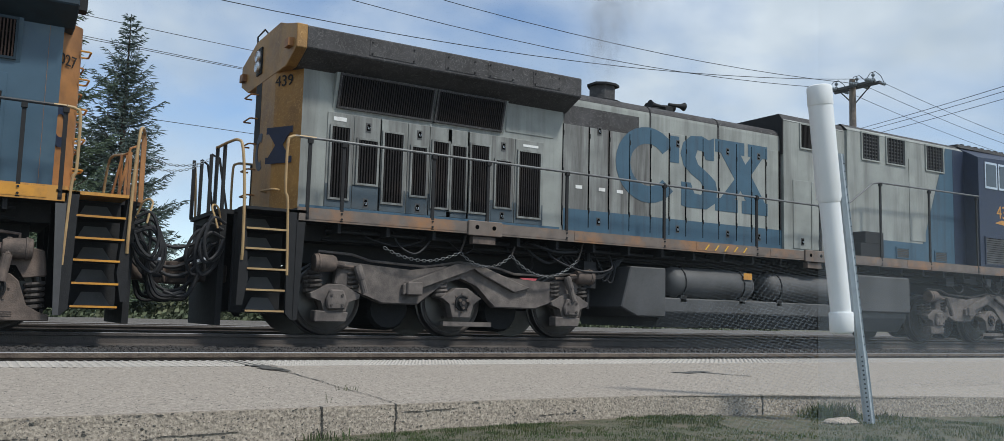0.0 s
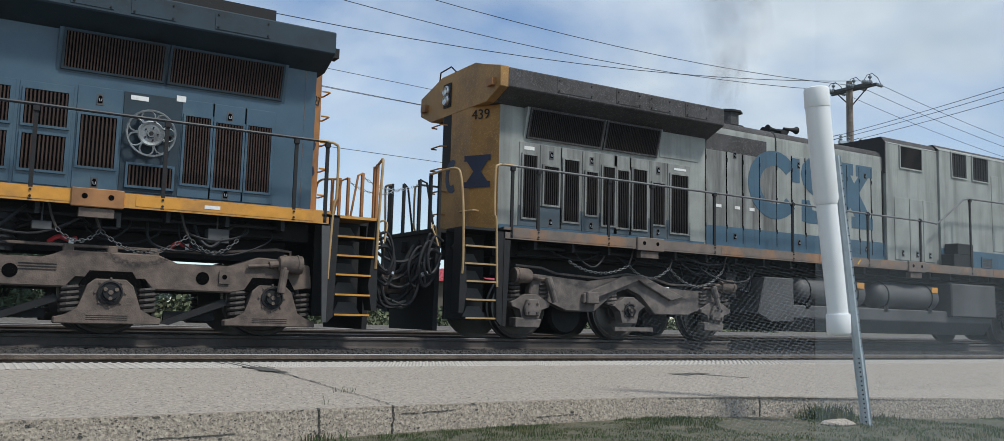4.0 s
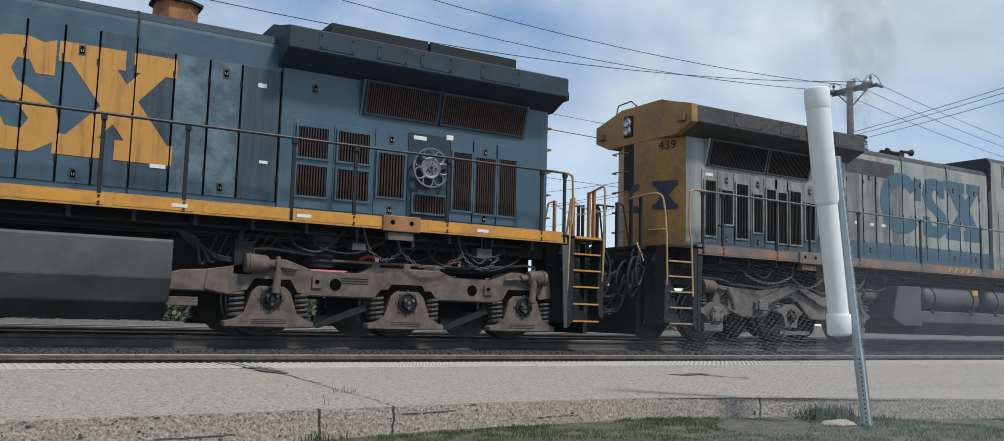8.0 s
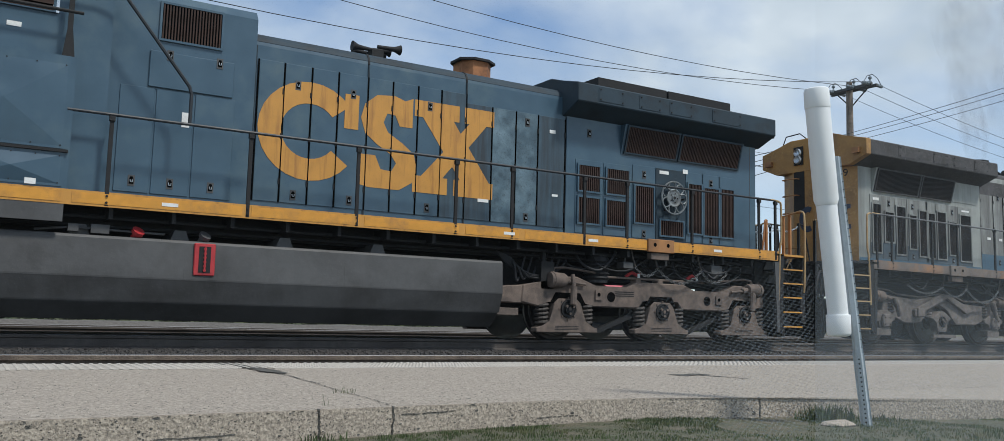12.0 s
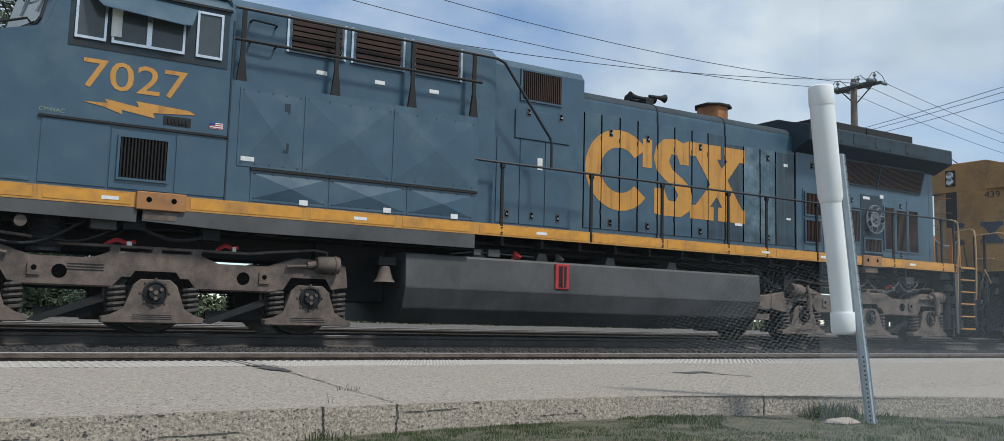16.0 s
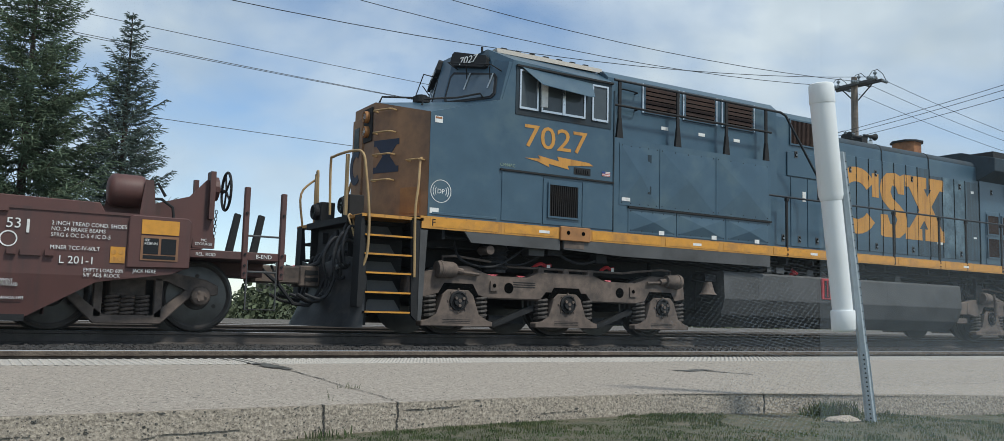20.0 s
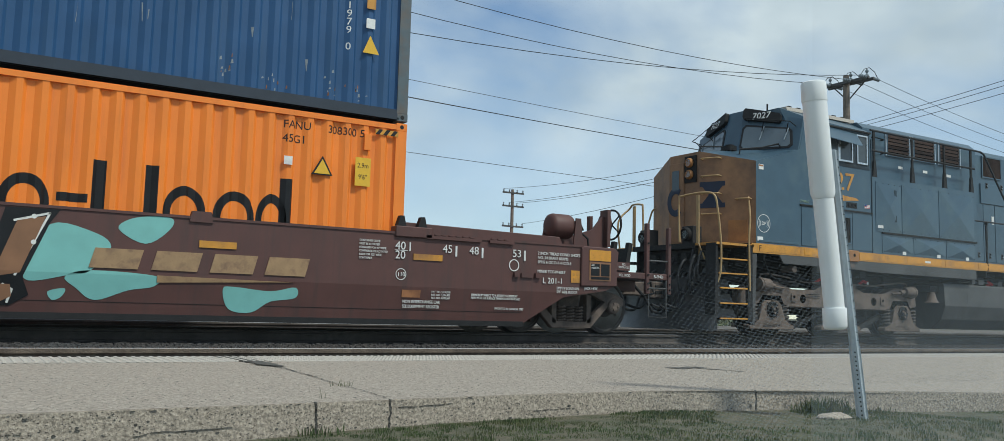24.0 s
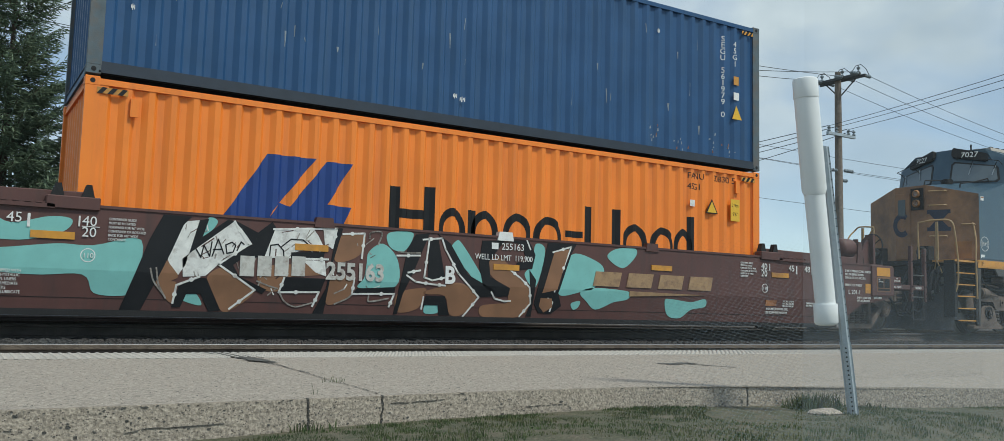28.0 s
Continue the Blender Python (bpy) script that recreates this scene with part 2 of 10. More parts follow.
    "cont_blue": mat("blue container paint", (0.022, 0.078, 0.19), 0.45, spec=0.4, var=0.14, scale=2, dirt=(0.035, 0.085, 0.17), amount=0.3, dscale=0.9, streak=True, bump=0.06),
    "cont_dark": mat("blue-black rail paint", (0.02, 0.03, 0.047), 0.55, var=0.2, scale=6),
    "post_blue": mat("weathered slate-blue post paint", (0.085, 0.115, 0.135), 0.6, var=0.25, scale=5, dirt=(0.13, 0.10, 0.08), amount=0.45, dscale=4, bump=0.1),
    "logo_blue": mat("logo blue", (0.010, 0.045, 0.21), 0.5, var=0.1, scale=4),
    "sign_yellow": mat("bright yellow label", (0.72, 0.43, 0.03), 0.45, var=0.06, scale=20, bump=0),
    "teal": mat("pale teal spray paint", (0.20, 0.47, 0.44), 0.7, var=0.08, scale=5, bump=0.03),
    "spray_black": mat("black spray paint", (0.012, 0.013, 0.015), 0.5, spec=0.25, var=0.2, scale=5, bump=0.03),
    "spray_white": mat("white spray paint", (0.68, 0.68, 0.65), 0.7, var=0.15, scale=9, dirt=(0.30, 0.27, 0.25), amount=0.22, dscale=7, bump=0.03),
    "spray_brown": mat("brown spray paint", (0.23, 0.115, 0.06), 0.7, var=0.2, scale=3, bump=0.03),
    "spray_grey": mat("thin grey overspray", (0.33, 0.31, 0.28), 0.75, var=0.3, scale=14, dirt=(0.12, 0.07, 0.055), amount=0.4, dscale=9, bump=0.03),
    "tan_mark": mat("faded tan marking paint", (0.33, 0.21, 0.11), 0.6, var=0.15, scale=9, dirt=(0.16, 0.09, 0.06), amount=0.35, dscale=6, bump=0.03),
    "stencil_pale": mat("worn white stencil", (0.50, 0.49, 0.455), 0.7, var=0.15, scale=14, dirt=(0.26, 0.2, 0.17), amount=0.3, dscale=12, bump=0),
    "scuff_grey": mat("rubbed grey primer", (0.24, 0.27, 0.30), 0.7, var=0.25, scale=20, bump=0),
    "rust": mat("rusty orange steel", (0.34, 0.15, 0.065), 0.85, var=0.25, scale=7, dirt=(0.12, 0.05, 0.03), amount=0.4, dscale=3),
    "cast_iron": mat("black rubber hose", (0.028, 0.028, 0.03), 0.6, spec=0.3, var=0.2, bump=0.1),
    "spruce": mat("dark green spruce needles", (0.10, 0.14, 0.084), 0.7, var=0.3, scale=2, dirt=(0.11, 0.14, 0.085), amount=0.3, dscale=1.0, bump=0, island=0.5),
    "spruce_blue": mat("blue-green spruce needles", (0.15, 0.20, 0.172), 0.7, var=0.3, scale=2, dirt=(0.12, 0.155, 0.13), amount=0.3, dscale=1.0, bump=0, island=0.5),
    "bark": mat("grey-brown bark", (0.10, 0.075, 0.06), 0.95, var=0.3, scale=9, bump=0.6, bscale=20),
    "far_grass": mat("tall weed green", (0.075, 0.095, 0.046), 0.75, var=0.3, scale=1, dirt=(0.13, 0.125, 0.075), amount=0.3, dscale=0.5, bump=0, island=0.45),
    "kerb_stone": mat("kerb pebble", (0.33, 0.285, 0.24), 0.9, var=0.3, scale=60, bump=0, island=0.55),
    "pebble": mat("pale worn pebble", (0.42, 0.375, 0.32), 0.85, var=0.3, scale=60, bump=0, island=0.4),
    "fan_metal": mat("dull bare metal", (0.20, 0.22, 0.23), 0.5, 0.5, var=0.2, scale=9, dirt=(0.08, 0.08, 0.08), amount=0.35, dscale=4),
    "beige": mat("tan siding", (0.10, 0.085, 0.066), 0.8, var=0.08, scale=5),
}


# ---- mesh helpers ----
def box(bm, x0, x1, y0, y1, z0, z1):
    v = [bm.verts.new((x, y, z)) for x in (x0, x1) for y in (y0, y1) for z in (z0, z1)]
    for f in ((0, 1, 3, 2), (4, 6, 7, 5), (0, 4, 5, 1), (2, 3, 7, 6), (0, 2, 6, 4), (1, 5, 7, 3)):
        bm.faces.new([v[i] for i in f])
    return v


def prism(bm, pts, axis, a, b):
    """A polygon drawn across the axis ('x': y, z; 'y': x, z; 'z': x, y), drawn out from a to b."""
    def at(p, w):
        return {"x": (w, p[0], p[1]), "y": (p[0], w, p[1]), "z": (p[0], p[1], w)}[axis]
    r0, r1 = [bm.verts.new(at(p, a)) for p in pts], [bm.verts.new(at(p, b)) for p in pts]
    n = len(pts)
    bm.faces.new(r0)
    bm.faces.new(r1[::-1])
    for i in range(n):
        bm.faces.new((r0[i], r1[i], r1[(i + 1) % n], r0[(i + 1) % n]))


def ring(bm, c, d, r, seg):
    d = Vector(d).normalized()
    a = d.orthogonal().normalized()
    b = d.cross(a)
    return [bm.verts.new(Vector(c) + (a * math.cos(2 * math.pi * i / seg) + b * math.sin(2 * math.pi * i / seg)) * r) for i in range(seg)]


def lathe(bm, p0, p1, prof, seg=16):
    """A turned body from p0 to p1: prof holds (part of the way, radius)."""
    p0, p1 = Vector(p0), Vector(p1)
    d = p1 - p0
    rings = [ring(bm, p0 + d * k, d, max(r, 0.0005), seg) for k, r in prof]
    for a, b in zip(rings, rings[1:]):
        for i in range(seg):
            bm.faces.new((a[i], a[(i + 1) % seg], b[(i + 1) % seg], b[i]))
    bm.faces.new(rings[0][::-1])
    bm.faces.new(rings[-1])


def cyl(bm, p0, p1, r, seg=12, r1=None):
    lathe(bm, p0, p1, [(0, r), (1, r if r1 is None else r1)], seg)


def tube(bm, pts, r, seg=6):
    """A bent bar or hose through the points."""
    pts = [Vector(p) for p in pts]
    rings = []
    a = None
    for i, p in enumerate(pts):
        d = (pts[min(i + 1, len(pts) - 1)] - pts[max(i - 1, 0)]).normalized()
        if a is None:
            a = d.orthogonal().normalized()
        else:
            a = a - d * a.dot(d)
            a = a.normalized() if a.length > 1e-4 else d.orthogonal().normalized()
        b = d.cross(a)
        rings.append([bm.verts.new(p + (a * math.cos(2 * math.pi * k / seg) + b * math.sin(2 * math.pi * k / seg)) * r) for k in range(seg)])
    for q, w in zip(rings, rings[1:]):
        for k in range(seg):
            bm.faces.new((q[k], q[(k + 1) % seg], w[(k + 1) % seg], w[k]))
    bm.faces.new(rings[0][::-1])
    bm.faces.new(rings[-1])


def bend(pts, n=5):
    """Round the corners of a bent bar or hose."""
    p = [Vector(q) for q in pts]
    p = [p[0] * 2 - p[1]] + p + [p[-1] * 2 - p[-2]]
    out_ = []
    for a, b, c, d in zip(p, p[1:], p[2:], p[3:]):
        for i in range(n):
            t = i / n
            out_.append(0.5 * (2 * b + (c - a) * t + (2 * a - 5 * b + 4 * c - d) * t * t + (3 * b - a - 3 * c + d) * t * t * t))
    return out_ + [p[-2]]


def sag(p, q, drop, n=12):
    p, q = Vector(p), Vector(q)
    return [p.lerp(q, i / n) - Vector((0, 0, 4 * drop * (i / n) * (1 - i / n))) for i in range(n + 1)]


def finish(bm, name, material, bevel=0.0):
    if bevel:
        bmesh.ops.bevel(bm, geom=list(bm.edges), offset=bevel, segments=1, affect="EDGES", clamp_overlap=True)
    bmesh.ops.recalc_face_normals(bm, faces=bm.faces)
    me = bpy.data.meshes.new(name)
    bm.to_mesh(me)
    bm.free()
    me.materials.append(M[material])
    return me


def part(name, bm, material, parent, label="", bevel=0.0, kind=""):
    ob = new(name, finish(bm, name, material, bevel))
    if parent is not None:
        ob.parent = parent
    return tagged(ob, label=label, kind=kind)


def thing(name, label, category, group="", loc=(0, 0, 0)):
    ob = new(name)
    ob.location = loc
    ob.empty_display_size = 0.3
    return tagged(ob, label, category, group)


def B():
    return bmesh.new()


def smooth(ob, deg=40):
    for p in ob.data.polygons:
        p.use_smooth = True
    ob.data.set_sharp_from_angle(angle=radians(deg))
    return ob


# ---- ground, platform, tracks ----
YC = 13.32           # centre of the train's track
YE = 7.33            # rail along the platform edge
YF = 18.6            # centre of the track behind
ZP = -0.05           # platform top
KERB = [(-40, 3.62), (-3, 3.6), (0.3, 3.63), (1.3, 3.67), (2.4, 3.74), (3.2, 3.72), (4.0, 3.57), (5.0, 3.18), (6.5, 2.5), (12, 0.0), (40, -12.5)]


def ground_z(x, y):
    if y >= 22:
        return -0.55 if y > 60 else -0.4
    if y >= 3.75:
        return -0.42
    k = max(0.0, min(1.0, (2.75 - y) / 1.6))
    return -0.165 - 0.035 * max(0.0, min(1.0, (1.9 - x) / 1.2)) + 0.012 * noise.noise((x * 1.7, y * 1.7, 0)) - 0.6 * k * k * (3 - 2 * k)


def ground():
    bm = B()
    ys = [-60, -8, -2, 0.0, 0.8, 1.2, 1.6, 1.9, 2.2, 2.5, 2.75, 3.0, 3.2, 3.4, 3.6, 3.74, 3.8, 5.0, 6.9, 10.7, 21.9, 22.1, 24, 30, 60, 200, 900, 3000]
    xs = [-3000, -900, -200, -60, -20, -8] + [0.5 * i for i in range(-6, 21)] + [14, 20, 32, 60, 200, 900, 3000]

    z = ground_z
    grid = [[bm.verts.new((x, y, z(x, y))) for y in ys] for x in xs]
    for i in range(len(xs) - 1):
        for j in range(len(ys) - 1):
            bm.faces.new((grid[i][j], grid[i + 1][j], grid[i + 1][j + 1], grid[i][j + 1]))
    tagged(part("ground", bm, "ground", None), "weedy green-brown ground beside the railway", "ground", kind="structure")


def platform():
    bm = B()
    prism(bm, [(x, y + 0.006) for x, y in KERB] + [(40, 7.0), (-40, 7.0)], "z", -0.5, ZP)
    p = tagged(part("pavement", bm, "concrete", None), "grey worn concrete station platform with cracks", "platform", kind="structure")
    bm = B()
    prism(bm, KERB + [(x, y + 0.16) for x, y in KERB[::-1]], "z", -0.5, ZP - 0.003)
    tagged(part("kerb", bm, "kerb", None, bevel=0.012), "pitted aggregate concrete platform kerb", "kerb", kind="structure")
    return p


def rail_profile(c, top):
    h = 0.17
    return [(c - 0.075, top - h), (c + 0.075, top - h), (c + 0.07, top - h + 0.015), (c + 0.012, top - h + 0.035), (c + 0.01, top - 0.045), (c + 0.034, top - 0.036),
            (c + 0.034, top - 0.006), (c + 0.028, top), (c - 0.028, top), (c - 0.034, top - 0.006), (c - 0.034, top - 0.036), (c - 0.01, top - 0.045), (c - 0.012, top - h + 0.035), (c - 0.07, top - h + 0.015)]


def track(yc, bed):
    tr_ob = thing("railway_track", "steel rails on dark timber sleepers in sooty ballast", "track", "railway tracks", (0, yc, 0))
    for s in (-1, 1):
        bm = B()
        prism(bm, rail_profile(s * 0.752, 0), "x", -150, 400)
        r = part("rail", bm, "rail", tr_ob)
        bm = B()
        prism(bm, [(s * 0.752 - 0.03, -0.004), (s * 0.752 + 0.03, -0.004), (s * 0.752 + 0.026, 0.002), (s * 0.752 - 0.026, 0.002)], "x", -150, 400)
        part("rail_head", bm, "rail_head", r, "shiny worn running surface")
    me = None
    for i in range(-6, 60):
        if me is None:
            bm = B()
            box(bm, -0.115, 0.115, -1.3, 1.3, -0.36, -0.165)
            me = finish(bm, "sleeper", "sleeper", 0.012)
        o = new("sleeper", me)
        o.parent, o.location = tr_ob, (i * 0.52, 0, random.uniform(-0.01, 0.005))
    return tr_ob


def ballast():
    bm = B()
    prism(bm, [(6.6, -0.5), (21.6, -0.5), (20.6, -0.22), (19.0, -0.2), (16.2, -0.2), (15.9, -0.26), (15.6, -0.2), (10.9, -0.2), (10.6, -0.25), (10.3, -0.2), (7.0, -0.2)], "x", -150, 400)
    tagged(part("ballast", bm, "soil", None), "dark sooty ballast bed under the tracks", "ballast", kind="structure")


ground()
PLATFORM = platform()
ballast()
for y in (YC, YF):
    track(y, -0.2)


def edge_rail():
    r = thing("edge_rail", "single rusty steel rail edging the platform, with a shiny worn head", "rail", "", (0, YE, 0))
    bm = B()
    prism(bm, rail_profile(0, 0), "x", -150, 400)
    part("rail", bm, "edge_rust", r)
    bm = B()
    prism(bm, [(-0.03, -0.004), (0.03, -0.004), (0.026, 0.002), (-0.026, 0.002)], "x", -150, 400)
    part("rail_head", bm, "rail_head", r, "shiny worn running surface")
    me = None
    for i in range(-4, 26):
        if me is None:
            bm = B()
            box(bm, -0.09, 0.09, -0.14, 0.14, -0.22, -0.165)
            me = finish(bm, "tie_plate", "edge_rust", 0.004)
        o = new("tie_plate", me)
        o.parent, o.location = r, (i * 0.6, 0, 0)


def ballast_bank():
    """Low bank of paler ballast beyond the last track."""
    bm = B()
    xs = [-150, -40] + [0.6 * i for i in range(-20, 90)] + [80, 150, 400]
    prof = [(19.9, -0.24), (20.5, -0.02), (20.9, 0.06), (21.5, 0.07), (22.3, -0.5)]
    cols = [[bm.verts.new((x, y, z + (0.03 * noise.noise((x * 0.9, y * 2, 4)) if z > -0.1 else 0))) for y, z in prof] for x in xs]
    for a, b in zip(cols, cols[1:]):
        for i in range(len(prof) - 1):
            bm.faces.new((a[i], b[i], b[i + 1], a[i + 1]))
    tagged(part("ballast_bank", bm, "bank", None), "low bank of paler crushed stone beyond the tracks", "ballast", kind="structure")


edge_rail()
ballast_bank()


# ---- the train ----
TRAIN, WHEELS = [], []


def letters(body, size, x, y, z, material, parent, name="lettering", label="", slant=0.0, depth=0.003, wide=1.0, align="LEFT", up=False, bold=0.0):
    """Readable writing on a side that faces -y, its lower corner at x, z."""
    cu = bpy.data.curves.new(name, "FONT")
    cu.body, cu.size, cu.extrude, cu.shear, cu.align_x = body, size, depth, slant, align
    cu.resolution_u, cu.offset = 3, bold
    tmp = bpy.data.objects.new(name, cu)
    me = bpy.data.meshes.new_from_object(tmp)
    bpy.data.objects.remove(tmp)
    bpy.data.curves.remove(cu)
    turn = Matrix.Rotation(radians(90), 4, "X") @ Matrix.Diagonal((wide, 1, 1, 1))
    if up:
        turn = Matrix.Rotation(radians(90), 4, "Y") @ turn
    me.transform(Matrix.Translation((x, y, z)) @ turn)
    me.materials.append(M[material])
    ob = new(name, me)
    ob.parent = parent
    return tagged(ob, label=label)


def flat(name, pts, y, material, parent, label="", thick=0.004):
    """A painted shape on a side that faces -y."""
    bm = B()
    prism(bm, pts, "y", y - thick, y)
    return part(name, bm, material, parent, label)


def rect(x0, x1, z0, z1):
    return [(x0, z0), (x1, z0), (x1, z1), (x0, z1)]


def arc_band(cx, cz, r0, r1, a0, a1, kx=1.0, n=22):
    out_, in_ = [], []
    for i in range(n + 1):
        a = radians(a0 + (a1 - a0) * i / n)
        out_.append((cx + kx * r1 * math.cos(a), cz + r1 * math.sin(a)))
        in_.append((cx + kx * r0 * math.cos(a), cz + r0 * math.sin(a)))
    return out_, in_


def band_mesh(bm, out_, in_, y0, y1):
    rows = [[bm.verts.new((p[0], y, p[1])) for p in line] for line in (out_, in_) for y in (y0, y1)]
    n = len(out_)
    for i in range(n - 1):
        for a, b in ((0, 1), (2, 3), (0, 2), (1, 3)):
            bm.faces.new((rows[a][i], rows[a][i + 1], rows[b][i + 1], rows[b][i]))


def grille(parent, x0, x1, z0, z1, y, n, slat="louvre", frame_m="blue", name="louvre_panel", lean=0.0, vertical=True):
    """A frame with slats over a near-black sheet that paints the shade behind; lean is how far the top stands out."""
    def yy(z):
        return y - lean * (z - z0) / (z1 - z0)
    bm = B()
    w = 0.03
    for a, b, c, d in ((x0 - w, x1 + w, z1, z1 + w), (x0 - w, x1 + w, z0 - w, z0), (x0 - w, x0, z0, z1), (x1, x1 + w, z0, z1)):
        vs = box(bm, a, b, -0.028, 0.02, c, d)
        for v in vs:
            v.co.y += yy(v.co.z)
    g = part(name, bm, frame_m, parent)
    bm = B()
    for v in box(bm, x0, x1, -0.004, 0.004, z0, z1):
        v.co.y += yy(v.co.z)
    part("shade_backing", bm, "shade_black", g)
    bm = B()
    for i in range(n):
        if vertical:
            c = x0 + (i + 0.5) * (x1 - x0) / n
            hw = 0.23 * (x1 - x0) / n
            vs = box(bm, c - hw, c + hw, -0.022, -0.003, z0, z1)
        else:
            c = z0 + (i + 0.5) * (z1 - z0) / n
            hw = 0.33 * (z1 - z0) / n
            vs = box(bm, x0, x1, -0.03, 0.012, c - hw, c + hw)
            for v in vs:
                if v.co.y < -0.02:
                    v.co.z -= hw
        for v in vs:
            v.co.y += yy(v.co.z)
    part("slats", bm, slat, g)
    return g


def latch(parent, x, y, z):
    bm = B()
    box(bm, x - 0.042, x + 0.042, y - 0.008, y, z - 0.07, z + 0.07)
    a = part("latch", bm, "tank", parent, "recessed door latch plate")
    # raised near-black plate: the recess's shade put into colour
    bm = B()
    prism(bm, [(x - 0.028, z - 0.045), (x + 0.028, z - 0.045), (x + 0.028, z + 0.015), (x + 0.014, z + 0.05), (x - 0.014, z + 0.05), (x - 0.028, z + 0.015)], "y", y - 0.014, y - 0.006)
    part("latch_recess_shade", bm, "shade_black", a)
    bm = B()
    tube(bm, [(x - 0.016, y - 0.018, z + 0.012), (x - 0.012, y - 0.024, z - 0.022), (x + 0.012, y - 0.024, z - 0.022), (x + 0.016, y - 0.018, z + 0.012)], 0.005, 5)
    part("handle", bm, "steel", a)


def coil(bm, x, y, z0, z1, r, wire, turns):
    pts = [(x + r * math.cos(2 * math.pi * turns * i / (turns * 10)), y + r * math.sin(2 * math.pi * turns * i / (turns * 10)), z0 + (z1 - z0) * i / (turns * 10)) for i in range(turns * 10 + 1)]
    tube(bm, pts, wire, 6)


def wheelset(parent, x, r, name="wheelset"):
    """Two flanged wheels on an axle; it turns."""
    bm = B()
    cyl(bm, (0, -0.95, 0), (0, 0.95, 0), 0.095, 12)
    w = part(name, bm, "wheel", parent)
    w.location = (x, 0, r)
    for s in (-1, 1):
        bm = B()
        lathe(bm, (0, s * 0.69, 0), (0, s * 0.83, 0), [(0, 0.12), (0.02, r + 0.028), (0.18, r + 0.026), (0.26, r), (0.95, r - 0.012), (1.0, r - 0.03)], 40)
        o = smooth(part("tyre", bm, "tyre", w, "bright worn steel tread"))
        bm = B()
        lathe(bm, (0, s * 0.80, 0), (0, s * 0.845, 0), [(0, r - 0.03), (0.9, r - 0.035), (1.0, r - 0.06), (0.5, r - 0.1), (0.45, 0.2), (1.0, 0.17), (1.0, 0.11)], 40)
        for i in range(3):
            a = 2 * math.pi * i / 3
            cyl(bm, (0.27 * math.cos(a), s * 0.815, 0.27 * math.sin(a)), (0.27 * math.cos(a), s * 0.832, 0.27 * math.sin(a)), 0.03, 8)
        part("disc", bm, "wheel", w)
    WHEELS.append((w, r))
    return w


def hub_cap(parent, x, y, z, r=0.15):
    bm = B()
    lathe(bm, (x, y, z), (x, y - 0.06, z), [(0, r), (0.5, r), (0.6, r * 0.86), (0.3, r * 0.82), (0.3, r * 0.62), (1, r * 0.58)], 24)
    h = part("axle_cap", bm, "black", parent, "black roller bearing cap")
    bm = B()
    for i in range(3):
        a = 2 * math.pi * i / 3 + 0.5
        cyl(bm, (x + 0.075 * math.cos(a), y - 0.05, z + 0.075 * math.sin(a)), (x + 0.075 * math.cos(a), y - 0.078, z + 0.075 * math.sin(a)), 0.024, 8)
    cyl(bm, (x, y - 0.05, z), (x, y - 0.07, z), 0.03, 8)
    part("bolts", bm, "truck", h, kind="stuff")
    bm = B()
    for i in range(8):
        a = 2 * math.pi * i / 8
        cyl(bm, (x + r * 1.18 * math.cos(a), y + 0.005, z + r * 1.18 * math.sin(a)), (x + r * 1.18 * math.cos(a), y - 0.018, z + r * 1.18 * math.sin(a)), 0.014, 6)
    part("rim_bolts", bm, "truck", h, kind="stuff")


def brake_cylinder(parent, x, y, z, sg, damper=True):
    bm = B()
    lathe(bm, (x, y, z), (x + sg * 0.34, y, z), [(0, 0.09), (0.03, 0.125), (0.16, 0.13), (0.18, 0.14), (0.24, 0.14), (0.26, 0.128), (0.85, 0.12), (0.97, 0.1), (1, 0.05)], 20)
    c = smooth(part("brake_cylinder", bm, "truck", parent))
    bm = B()
    cyl(bm, (x + sg * 0.34, y, z - 0.02), (x + sg * 0.75, y, z - 0.05), 0.022, 8)
    cyl(bm, (x + sg * 0.34, y, z), (x + sg * 0.46, y, z - 0.02), 0.05, 10)
    part("push_rod", bm, "truck", c)
    return c


